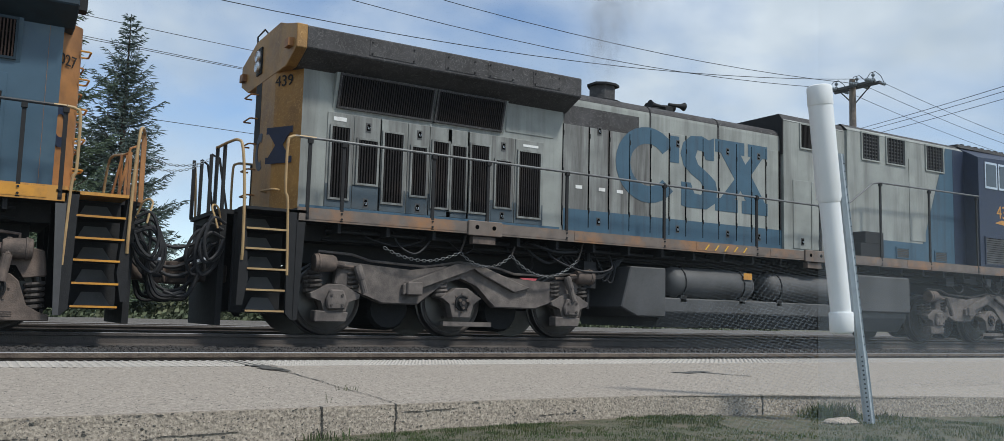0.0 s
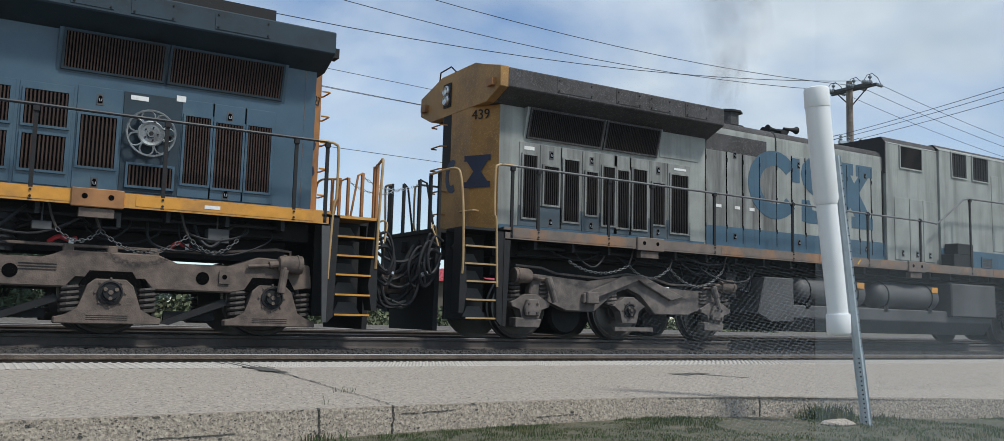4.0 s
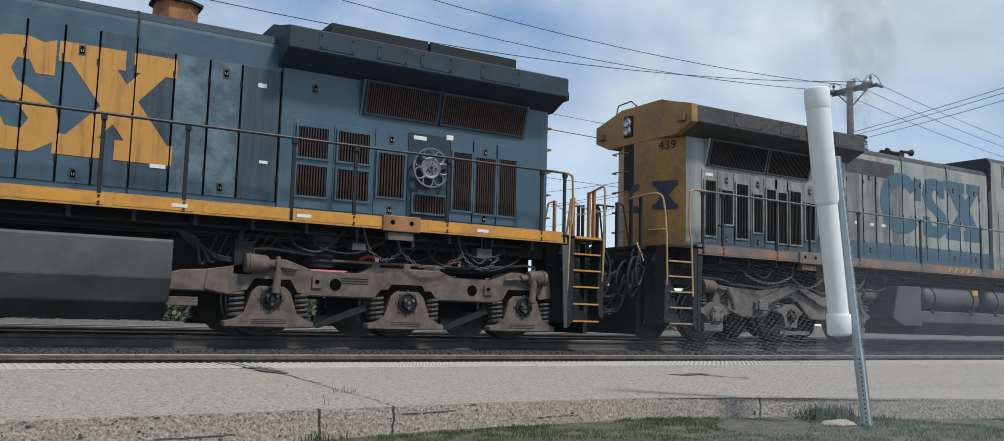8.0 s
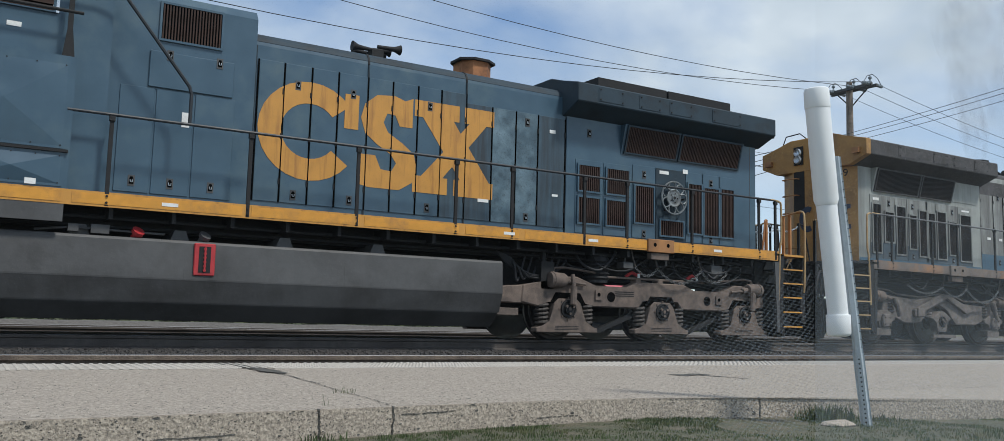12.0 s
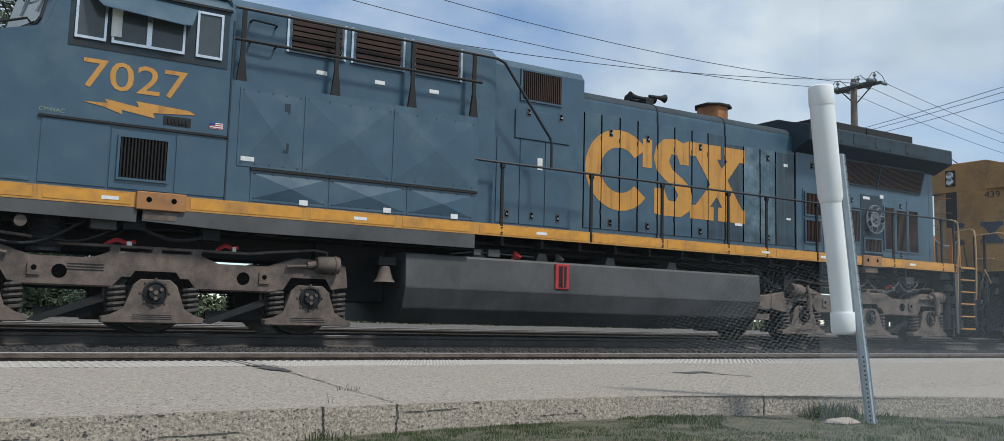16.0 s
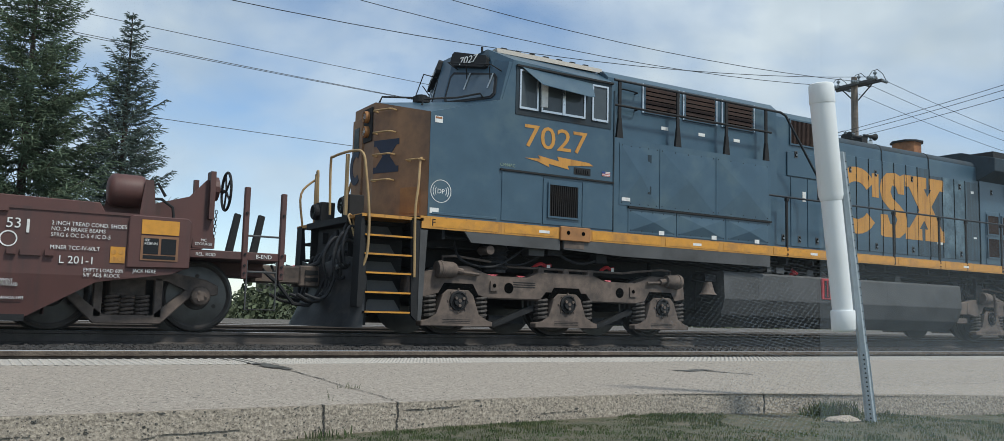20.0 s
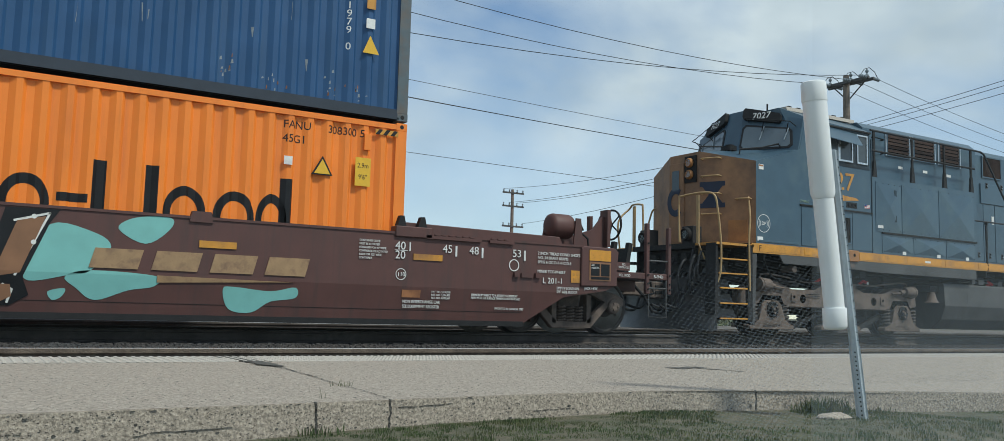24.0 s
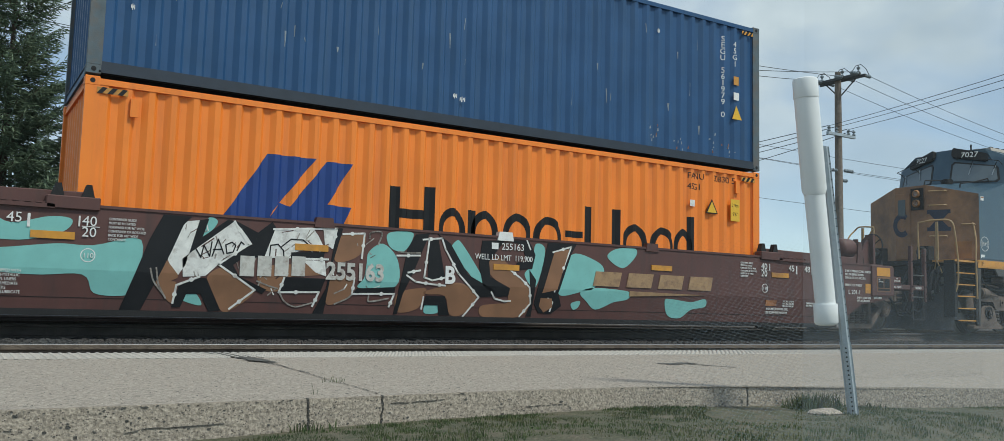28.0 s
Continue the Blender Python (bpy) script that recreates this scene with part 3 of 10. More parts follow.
def truck_hiad(loco, xc, axles, sg):
    """Three-axle truck with a long cast side frame, coil springs and pedestal axle boxes."""
    t = part("truck", (lambda b: (box(b, xc - 1.9, xc + 1.9, -0.55, 0.55, 0.62, 0.95), b)[1])(B()), "black", loco, "dust-brown cast steel three-axle truck")
    prof = [(-2.62, 0.68), (-2.58, 1.0), (-2.2, 1.06), (-1.85, 1.08), (-1.45, 0.92), (-0.78, 0.92), (-0.55, 1.04), (0.55, 1.04), (0.78, 0.92), (1.45, 0.92), (1.85, 1.08), (2.2, 1.06), (2.62, 0.95),
            (2.92, 0.9), (2.95, 0.62), (2.62, 0.56), (2.4, 0.66), (1.72, 0.66), (1.5, 0.58), (0.5, 0.58), (0.42, 0.74), (-0.42, 0.74), (-0.5, 0.58), (-1.5, 0.58), (-1.72, 0.66), (-2.4, 0.66)]
    for s in (-1, 1):
        bm = B()
        prism(bm, [(xc + sg * p, z) for p, z in prof], "y", s * 1.02, s * 1.2)
        f = part("side_frame", bm, "truck", t, bevel=0.02)
        if s > 0:
            continue
        # openings in the frame: their shade is painted as near-black discs
        for p, r in ((-1.12, 0.085), (1.12, 0.085)):
            bm = B()
            cyl(bm, (xc + sg * p, -1.205, 0.76), (xc + sg * p, -1.18, 0.76), r, 20)
            part("frame_hole_shade", bm, "shade_black", f, "near-black disc, painted shade of a round opening in the frame")
        for p in (-1.4, 1.4):
            bm = B()
            box(bm, xc + sg * p - 0.07, xc + sg * p + 0.07, -1.225, -1.2, 0.7, 0.86)
            part("boss", bm, "truck", f)
            bm = B()
            cyl(bm, (xc + sg * p, -1.23, 0.79), (xc + sg * p, -1.2, 0.79), 0.032, 12)
            part("boss_hole", bm, "shade_black", f)
        bm = B()
        for i in range(3):
            box(bm, xc + sg * 0.62, xc + sg * (0.62 + 0.42), -1.206, -1.2, 0.85 - 0.035 * i, 0.862 - 0.035 * i)
        part("cast_marking", bm, "black", f, "raised casting marks")
        pipe = [(xc - 2.3, -1.16, 1.02), (xc - 2.3, -1.16, 1.2), (xc - 2.1, -1.16, 1.22), (xc - 1.5, -1.16, 1.17), (xc - 1.2, -1.16, 1.1), (xc + 1.2, -1.16, 1.1), (xc + 1.5, -1.16, 1.14), (xc + 2.1, -1.16, 1.2), (xc + 2.3, -1.16, 1.18), (xc + 2.3, -1.16, 1.0)]
        bm = B()
        tube(bm, pipe, 0.02, 6)
        part("brake_pipe", bm, "truck", t)
        for p, d in ((-2.45, 1), (2.45, -1)):
            brake_cylinder(t, xc + p, -1.24, 1.0, d)
    for k, a in enumerate(axles):
        wheelset(t, a, 0.533)
        for s in (-1, 1):
            bm = B()
            prism(bm, [(a - 0.62, 0.14), (a + 0.62, 0.14), (a + 0.62, 0.22), (a + 0.5, 0.24), (a + 0.36, 0.32), (a + 0.27, 0.62), (a + 0.18, 0.70), (a - 0.18, 0.70), (a - 0.27, 0.62), (a - 0.36, 0.32), (a - 0.5, 0.24), (a - 0.62, 0.22)], "y", s * 1.06, s * 1.24)
            p = part("axle_box", bm, "truck", t, bevel=0.012)
            for d in (-1, 1):
                bm = B()
                coil(bm, a + d * 0.45, s * 1.12, 0.26, 0.6, 0.095, 0.028, 5)
                part("spring", bm, "wheel", t)
            if s < 0:
                hub_cap(p, a, -1.24, 0.533, 0.15 if k != 3 else 0.2)
                bm = B()
                for i in range(3):
                    box(bm, a - 0.26, a + 0.22, -1.243, -1.24, 0.19 + 0.025 * i, 0.198 + 0.025 * i)
                part("cast_marking", bm, "black", p)
        if k < 2:
            bm = B()
            b = axles[k + 1]
            lo, hi = min(a, b), max(a, b)
            box(bm, lo + 0.7, hi - 0.7, -0.98, -0.9, 0.2, 0.32)
            prism(bm, [(lo + 0.6, 0.16), (lo + 0.75, 0.14), (hi - 0.55, 0.42), (hi - 0.62, 0.5)], "y", -1.1, -1.02)
            part("brake_rigging", bm, "black", t)
    if abs(xc) < 6:
        bm = B()
        tube(bm, [(axles[0] + 0.14, -1.27, 1.12), (axles[0] + 0.13, -1.33, 0.92)], 0.035, 8)
        tube(bm, [(axles[0] + 0.13, -1.33, 0.92), (axles[0] + 0.08, -1.36, 0.6)], 0.055, 10)
        part("damper", bm, "truck", t)
        bm = B()
        tube(bm, [(axles[2] + 0.06, -1.27, 1.1), (axles[2] + 0.05, -1.33, 0.9)], 0.035, 8)
        tube(bm, [(axles[2] + 0.05, -1.33, 0.9), (axles[2] + 0.02, -1.36, 0.6)], 0.055, 10)
        part("damper", bm, "truck", t)
    # near-black plates on the frame paint the shade above each axle box
    for u in (axles[0] - 0.02, axles[1], axles[2] + 0.02):
        bm = B()
        prism(bm, [(u - 0.36, 0.62), (u - 0.25, 0.80), (u + 0.25, 0.80), (u + 0.36, 0.62)], "y", -1.206, -1.15)
        part("pedestal_shade", bm, "shade_black", t, "near-black plate, painted shade above the axle box")
    for p in (-0.5, 0.0, 0.5):
        bm = B()
        box(bm, xc + p - 0.06, xc + p + 0.06, -1.19, -1.02, 0.98, 1.12)
        part("frame_lug", bm, "truck", t, bevel=0.012)
    bm = B()
    lathe(bm, (xc - 1.3, -1.0, 1.0), (xc - 1.3, -1.0, 1.45), [(0, 0.2)] + [(k, r) for i in range(5) for k, r in ((0.1 + 0.16 * i, 0.2), (0.18 + 0.16 * i, 0.24))] + [(1, 0.2)], 14)
    part("air_duct", bm, "cast_iron", t, "ribbed black air duct")
    return t


def truck_steer(loco, xc, axles, sg):
    """Three-axle steering truck: a bent frame with peaked middle, swing arms and open wheels."""
    t = part("truck", (lambda b: (box(b, xc - 1.9, xc + 1.9, -0.55, 0.55, 0.6, 0.95), b)[1])(B()), "black", loco, "dust-brown steering truck with bent side frame")
    prof = [(-2.05, 0.74), (-2.0, 1.08), (-1.2, 1.02), (-0.85, 0.98), (-0.3, 1.08), (0.25, 1.1), (0.95, 0.95), (1.6, 0.92), (2.35, 0.98), (2.42, 0.78), (2.05, 0.7), (1.4, 0.47), (0.62, 0.47), (0.3, 0.82), (0.0, 0.93), (-0.3, 0.84), (-0.72, 0.48), (-1.3, 0.48), (-1.7, 0.66)]
    for s in (-1, 1):
        bm = B()
        prism(bm, [(xc + sg * p, z) for p, z in prof], "y", s * 0.98, s * 1.14)
        f = part("side_frame", bm, "truck_old", t, bevel=0.02)
        if s > 0:
            continue
        bm = B()
        prism(bm, [(xc + sg * p, z) for p, z in ((-1.0, 0.62), (-0.25, 0.9), (0.2, 1.08), (0.3, 1.0), (0.95, 0.72), (1.25, 0.8), (0.3, 1.13), (-0.1, 1.13), (-1.0, 0.78))], "y", -1.22, -1.13)
        part("brace", bm, "truck_old", f, bevel=0.012)
        bm = B()
        box(bm, xc - 0.95, xc - 0.7, -1.26, -1.13, 0.62, 0.82)
        part("bump_stop", bm, "truck_old", f, bevel=0.015)
        bm = B()
        prism(bm, [(xc + p, z) for p, z in ((-0.36, 0.6), (-0.2, 0.68), (-0.1, 0.76), (0.1, 0.76), (0.22, 0.68), (0.36, 0.6), (0.2, 0.52), (0.16, 0.3), (-0.16, 0.3), (-0.2, 0.52))], "y", -1.2, -1.02)
        b = part("axle_box", bm, "truck_old", t, bevel=0.012)
        hub_cap(b, xc, -1.2, 0.53, 0.12)
        bm = B()
        box(bm, xc - 0.3, xc + 0.55, -1.18, -1.1, 0.17, 0.24)
        part("tie_bar", bm, "truck_old", t)
        pipe = [(xc - 2.3, -1.1, 1.2), (xc - 1.8, -1.1, 1.18), (xc - 1.5, -1.1, 1.1), (xc - 0.6, -1.1, 1.06), (xc, -1.1, 1.16), (xc + 0.7, -1.1, 1.1), (xc + 1.0, -1.1, 1.02), (xc + 1.7, -1.1, 1.02), (xc + 2.4, -1.1, 1.12)]
        bm = B()
        tube(bm, pipe, 0.02, 6)
        part("brake_pipe", bm, "truck_old", t)
        for p, d in ((-2.4, 1), (2.5, -1)):
            brake_cylinder(t, xc + p, -1.18, 1.03, d)
        for p, d in ((-1.75, 1), (1.95, 1)):
            bm = B()
            tube(bm, [(xc + p, -1.24, 1.02), (xc + p + d * 0.12, -1.27, 0.62)], 0.05, 10)
            cyl(bm, (xc + p, -1.24, 1.0), (xc + p + 0.06, -1.255, 0.82), 0.065, 10)
            part("damper", bm, "truck_old", t)
        for p in (-2.05, 2.05):
            bm = B()
            prism(bm, [(xc + p + q, z) for q, z in ((-0.38, 0.6), (-0.22, 0.68), (-0.1, 0.74), (0.1, 0.74), (0.22, 0.68), (0.38, 0.6), (0.36, 0.53), (0.2, 0.5), (0.17, 0.34), (-0.17, 0.34), (-0.2, 0.5), (-0.36, 0.53))], "y", -1.2, -1.0)
            ab = part("axle_box", bm, "truck_old", t, bevel=0.012)
            bm = B()
            prism(bm, [(xc + p + q, z) for q, z in ((-0.3, 0.2), (0.16, 0.2), (0.2, 0.34), (-0.3, 0.36))], "y", -1.22, -1.02)
            part("foot_block", bm, "truck_old", ab, bevel=0.012)
            bm = B()
            prism(bm, [(xc + p + q, z) for q, z in ((-0.13, 0.38), (0.13, 0.38), (0.16, 0.5), (0.1, 0.66), (-0.1, 0.66), (-0.16, 0.5))], "y", -1.27, -1.19)
            part("cover_plate", bm, "truck_old", ab, bevel=0.02)
            for q, z in ((-0.08, 0.44), (0.08, 0.44), (-0.08, 0.58), (0.08, 0.58)):
                bm = B()
                cyl(bm, (xc + p + q, -1.285, z), (xc + p + q, -1.26, z), 0.02, 6)
                # ---- the car window in front of the camera: its reflection haze painted as a pale film, dotted in one
                # corner ----
                part("cover_bolt", bm, "wheel", ab)
            for q in (-0.28, 0.28):
                bm = B()
                coil(bm, xc + p + q, -1.1, 0.66, 0.92, 0.085, 0.026, 4)
                part("spring", bm, "wheel", t)
    for k, a in enumerate(axles):
        wheelset(t, a, 0.533)
        for s in (-1, 1):
            bm = B()
            coil(bm, a - 0.3, s * 1.02, 0.6, 0.85, 0.1, 0.03, 4)
            part("spring", bm, "truck_old", t)
    for p in (-1.0, 1.0):
        bm = B()
        lathe(bm, (xc + p, -0.7, 0.42), (xc + p, 0.7, 0.42), [(0, 0.3), (0.05, 0.34), (0.95, 0.34), (1, 0.3)], 16)
        part("traction_motor", bm, "black", t)
    return t


def chain(parent, p, q, drop, name="chain", size=0.035, mat_="rail_grey"):
    pts = sag(p, q, drop, 60)
    length = sum((b - a).length for a, b in zip(pts, pts[1:]))
    n = max(4, int(length / (size * 1.55)))
    bm = B()
    for i in range(n):
        k = (i + 0.5) / n * 60
        a = pts[int(k)].lerp(pts[min(60, int(k) + 1)], k % 1)
        d = (pts[min(60, int(k) + 1)] - pts[int(k)]).normalized()
        side = Vector((0, 1, 0)) if i % 2 else d.cross(Vector((0, 1, 0))).normalized()
        loop = [a + d * size * ca + side * size * 0.6 * sa for ca, sa in ((1, 0), (0.6, 0.9), (-0.6, 0.9), (-1, 0), (-0.6, -0.9), (0.6, -0.9), (1, 0))]
        tube(bm, loop, size * 0.2, 4)
    return part(name, bm, mat_, parent, "sagging steel chain")


def stairs(loco, U, yel, end_u, deck_u, s, tread_m="stripe"):
    """Five open steps in the end corner; they hang outward from deck_u to end_u."""
    sg = 1 if U(1) > 0 else -1
    zs = (0.34, 0.62, 0.9, 1.17, 1.44)
    d = 1 if end_u > deck_u else -1
    bm = B()
    prism(bm, [(U(deck_u - d * 0.02), 1.72), (U(deck_u + d * 0.14), 1.72), (U(deck_u + d * 0.1), 0.3), (U(deck_u + d * 0.02), 0.22), (U(deck_u - d * 0.02), 0.22)], "y", s * 1.40, s * 1.46)
    st = part("steps", bm, "black", loco, "open black steps with yellow tread edges")
    bm = B()
    prism(bm, [(U(deck_u - d * 0.12), 1.56), (U(deck_u), 1.56), (U(deck_u), 0.22), (U(deck_u - d * 0.06), 0.22)], "y", s * 1.44, s * 1.47)
    part("column", bm, "tank" if sg < 0 else "black", st)
    bm = B()
    prism(bm, [(U(end_u + d * 0.04), 1.72), (U(end_u), 1.72), (U(end_u - d * 0.08), 0.75), (U(end_u - d * 0.02), 0.4), (U(end_u + d * 0.06), 0.4)], "y", s * 1.18, s * 1.44)
    part("side_plate", bm, "black", st)
    bm = B()
    box(bm, *sorted((U(deck_u), U(end_u))), *sorted((s * 0.80, s * 0.84)), 0.3, 1.7)
    part("back_plate", bm, "black", st)
    for i, z in enumerate(zs):
        a, b = U(deck_u + d * 0.12 - d * 0.0 * i), U(end_u - d * (0.02 + 0.035 * (i < 3)))
        bm = B()
        box(bm, *sorted((a, b)), *sorted((s * (0.95 + 0.08 * (4 - i)), s * 1.44)), z - 0.03, z)
        tr_ = part("tread", bm, "black", st)
        bm = B()
        box(bm, *sorted((a, b)), *sorted((s * 1.44, s * 1.462)), z - 0.022, z + 0.003)
        part("tread_edge", bm, tread_m, tr_, "worn yellow edge")
        bm = B()
        prism(bm, [(min(a, b) + 0.06, z + 0.005), (max(a, b) - 0.05, z + 0.005), (max(a, b) - 0.16, z + 0.17), (min(a, b) + 0.14, z + 0.17)], "y", s * (0.9 + 0.08 * (4 - i)), s * (0.915 + 0.08 * (4 - i)))
        part("riser", bm, "tank", tr_)
    return st


def end_gear(loco, U, d, u0, plow=False):
    """Pilot plate, coupler, hoses and cables at an end; d points outward along u."""
    bm = B()
    if plow:
        prism(bm, [(-1.3, 0.14), (1.3, 0.14), (1.3, 0.8), (1.0, 1.02), (0.72, 1.3), (0.7, 1.62), (-0.7, 1.62), (-0.72, 1.3), (-1.0, 1.02), (-1.3, 0.8)], "x", *sorted((U(u0 - d * 0.06), U(u0))))
        pl = part("pilot", bm, "black", loco)
        bm = B()
        rows = []
        for v, off, hi in ((-1.36, 0.04, 0.8), (-1.33, 0.1, 1.0), (-1.22, 0.18, 1.1), (-1.0, 0.3, 1.13), (-0.6, 0.46, 1.08), (0, 0.62, 1.0), (0.6, 0.46, 1.08), (1.0, 0.3, 1.13), (1.33, 0.1, 1.0)):
            row = []
            for f_, k in ((0.0, 1.0), (0.3, 0.62), (0.62, 0.42), (1.0, 0.5)):
                row.append(bm.verts.new((U(u0 + d * off * k), v, 0.1 + (hi - 0.1) * f_)))
            for f_, k in ((1.0, 0.5), (0.62, 0.42), (0.3, 0.62), (0.0, 1.0)):
                row.append(bm.verts.new((U(u0 + d * (off * k - 0.03)), v, 0.1 + (hi - 0.1) * f_)))
            rows.append(row)
        for a, b in zip(rows, rows[1:]):
            for i in range(8):
                bm.faces.new((a[i], b[i], b[(i + 1) % 8], a[(i + 1) % 8]))
        bm.faces.new(rows[0])
        bm.faces.new(rows[-1][::-1])
        smooth(part("snow_plough", bm, "plough", pl, "curved dark steel plough blade"), 35)
    else:
        prism(bm, [(-0.82, 0.12), (0.82, 0.12), (0.86, 1.72), (-0.86, 1.72)], "x", *sorted((U(u0 - d * 0.08), U(u0))))
        pl = part("pilot", bm, "black", loco)
    bm = B()
    box(bm, *sorted((U(u0 - d * 0.3), U(u0 + d * 0.28))), -0.16, 0.16, 0.72, 0.98)
    prism(bm, [(U(u0 + d * 0.26), -0.2), (U(u0 + d * 0.5), -0.22), (U(u0 + d * 0.62), -0.05), (U(u0 + d * 0.5), 0.03), (U(u0 + d * 0.5), 0.2), (U(u0 + d * 0.26), 0.2)], "z", 0.68, 1.0)
    part("coupler", bm, "truck", loco, "cast knuckle coupler", bevel=0.02)
    bm = B()
    box(bm, *sorted((U(u0 + d * 0.3), U(u0 + d * 0.5))), -0.225, -0.2, 0.86, 0.93)
    box(bm, *sorted((U(u0 + d * 0.3), U(u0 + d * 0.5))), -0.225, -0.2, 0.76, 0.82)
    part("coupler_slot", bm, "black", loco)
    for i, v in enumerate((-0.75, -0.6, -0.45, -0.3, 0.35, 0.55)):
        bm = B()
        e = 0.45 + 0.06 * (i % 3)
        tube(bm, bend([(U(u0), v, 1.25 - 0.1 * (i % 2)), (U(u0 + d * 0.15), v - 0.02, 1.15), (U(u0 + d * 0.22), v, 0.85), (U(u0 + d * 0.32), v + 0.02, 0.58 - 0.05 * (i % 3)), (U(u0 + d * e), v + 0.03, 0.5 - 0.04 * (i % 2)), (U(u0 + d * (e + 0.22)), v + 0.02, 0.56)]), 0.026, 7)
        part("air_hose", bm, "cast_iron", loco)
    bm = B()
    tube(bm, [(U(u0), -0.25, 1.5), (U(u0 + d * 0.1), -0.25, 1.45), (U(u0 + d * 0.3), -0.2, 1.05), (U(u0 + d * 0.55), -0.1, 0.92), (U(u0 + d * 0.72), 0.05, 0.98)], 0.04, 8)
    part("jumper_cable", bm, "cast_iron", loco)
    for v in (-0.55, -0.3, 0.3):
        bm = B()
        box(bm, *sorted((U(u0), U(u0 + d * 0.09))), v - 0.07, v + 0.07, 1.38, 1.56)
        part("receptacle", bm, "black", loco)
    # looped cables and hoses that hang beside the coupler
    for i, (v, z_, w_, dr) in enumerate(((-1.05, 1.5, 0.26, 0.5), (-0.92, 1.42, 0.34, 0.62), (-0.8, 1.55, 0.2, 0.75), (-1.0, 1.3, 0.3, 0.34), (-0.7, 1.35, 0.42, 0.55))):
        bm = B()
        tube(bm, bend([(U(u0 - d * 0.02), v, z_), (U(u0 + d * w_ * 0.6), v - 0.05, z_ + 0.06), (U(u0 + d * w_), v - 0.06, z_ - dr * 0.45), (U(u0 + d * w_ * 0.75), v - 0.03, z_ - dr), (U(u0 + d * 0.06), v + 0.02, z_ - dr * 0.8), (U(u0 - d * 0.02), v + 0.05, z_ - dr * 0.4)]), 0.022 + 0.004 * (i % 2), 7)
        part("cable_loop", bm, "cast_iron", loco, "looped black cable")
    bm = B()
    lathe(bm, (U(u0 + d * 0.2), -0.98, 1.0), (U(u0 + d * 0.32), -1.0, 0.96), [(0, 0.03), (0.3, 0.034), (0.6, 0.03), (1, 0.036)], 10)
    part("hose_coupling", bm, "chrome", loco, "bright metal hose coupling")
    bm = B()
    tube(bm, bend([(U(u0), -0.88, 1.5), (U(u0 + d * 0.06), -0.95, 1.7), (U(u0 + d * 0.13), -1.0, 1.75), (U(u0 + d * 0.17), -1.05, 1.7), (U(u0 + d * 0.13), -1.1, 1.55), (U(u0 + d * 0.1), -1.13, 1.42)]), 0.014, 7)
    part("uncoupling_lever", bm, "cream", loco, "bent yellow lever")
    return pl


def grab(bm, p, q, outv, r=0.012):
    p, q, o = Vector(p), Vector(q), Vector(outv)
    tube(bm, [p, p + o * 0.8, p + o + (q - p) * 0.08, q + o - (q - p) * 0.08, q + o * 0.8, q], r, 6)


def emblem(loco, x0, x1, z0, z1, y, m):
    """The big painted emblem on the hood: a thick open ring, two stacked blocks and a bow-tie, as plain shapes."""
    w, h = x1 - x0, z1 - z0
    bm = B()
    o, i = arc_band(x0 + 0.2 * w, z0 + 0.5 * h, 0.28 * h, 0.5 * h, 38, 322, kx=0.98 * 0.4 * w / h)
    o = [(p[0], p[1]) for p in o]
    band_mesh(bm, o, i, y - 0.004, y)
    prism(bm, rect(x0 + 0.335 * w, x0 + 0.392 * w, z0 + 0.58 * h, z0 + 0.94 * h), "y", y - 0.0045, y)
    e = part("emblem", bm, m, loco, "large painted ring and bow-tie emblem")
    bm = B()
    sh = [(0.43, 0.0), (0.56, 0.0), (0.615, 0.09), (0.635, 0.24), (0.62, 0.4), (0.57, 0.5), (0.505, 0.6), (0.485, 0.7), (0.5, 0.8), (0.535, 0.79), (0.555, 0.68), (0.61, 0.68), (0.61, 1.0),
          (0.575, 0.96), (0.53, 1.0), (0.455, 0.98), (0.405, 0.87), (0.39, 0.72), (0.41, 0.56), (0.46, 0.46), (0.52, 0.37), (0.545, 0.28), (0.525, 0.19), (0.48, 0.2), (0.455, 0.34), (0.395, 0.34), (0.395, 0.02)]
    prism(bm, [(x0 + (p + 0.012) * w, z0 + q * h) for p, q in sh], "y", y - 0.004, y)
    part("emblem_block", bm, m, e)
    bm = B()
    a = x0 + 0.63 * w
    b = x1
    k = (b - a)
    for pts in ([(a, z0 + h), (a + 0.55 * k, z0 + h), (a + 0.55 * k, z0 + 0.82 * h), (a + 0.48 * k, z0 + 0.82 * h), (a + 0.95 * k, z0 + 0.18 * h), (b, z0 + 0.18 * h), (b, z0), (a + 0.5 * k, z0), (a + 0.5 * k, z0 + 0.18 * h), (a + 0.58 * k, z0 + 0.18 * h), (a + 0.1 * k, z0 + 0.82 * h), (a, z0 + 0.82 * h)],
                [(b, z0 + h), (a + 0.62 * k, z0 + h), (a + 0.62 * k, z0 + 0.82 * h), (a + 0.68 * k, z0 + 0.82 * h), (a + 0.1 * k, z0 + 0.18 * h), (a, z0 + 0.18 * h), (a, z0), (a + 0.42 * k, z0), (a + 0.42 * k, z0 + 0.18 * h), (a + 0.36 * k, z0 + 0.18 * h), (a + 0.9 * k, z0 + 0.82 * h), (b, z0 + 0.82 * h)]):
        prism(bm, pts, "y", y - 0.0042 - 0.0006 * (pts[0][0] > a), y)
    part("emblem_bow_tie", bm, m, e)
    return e


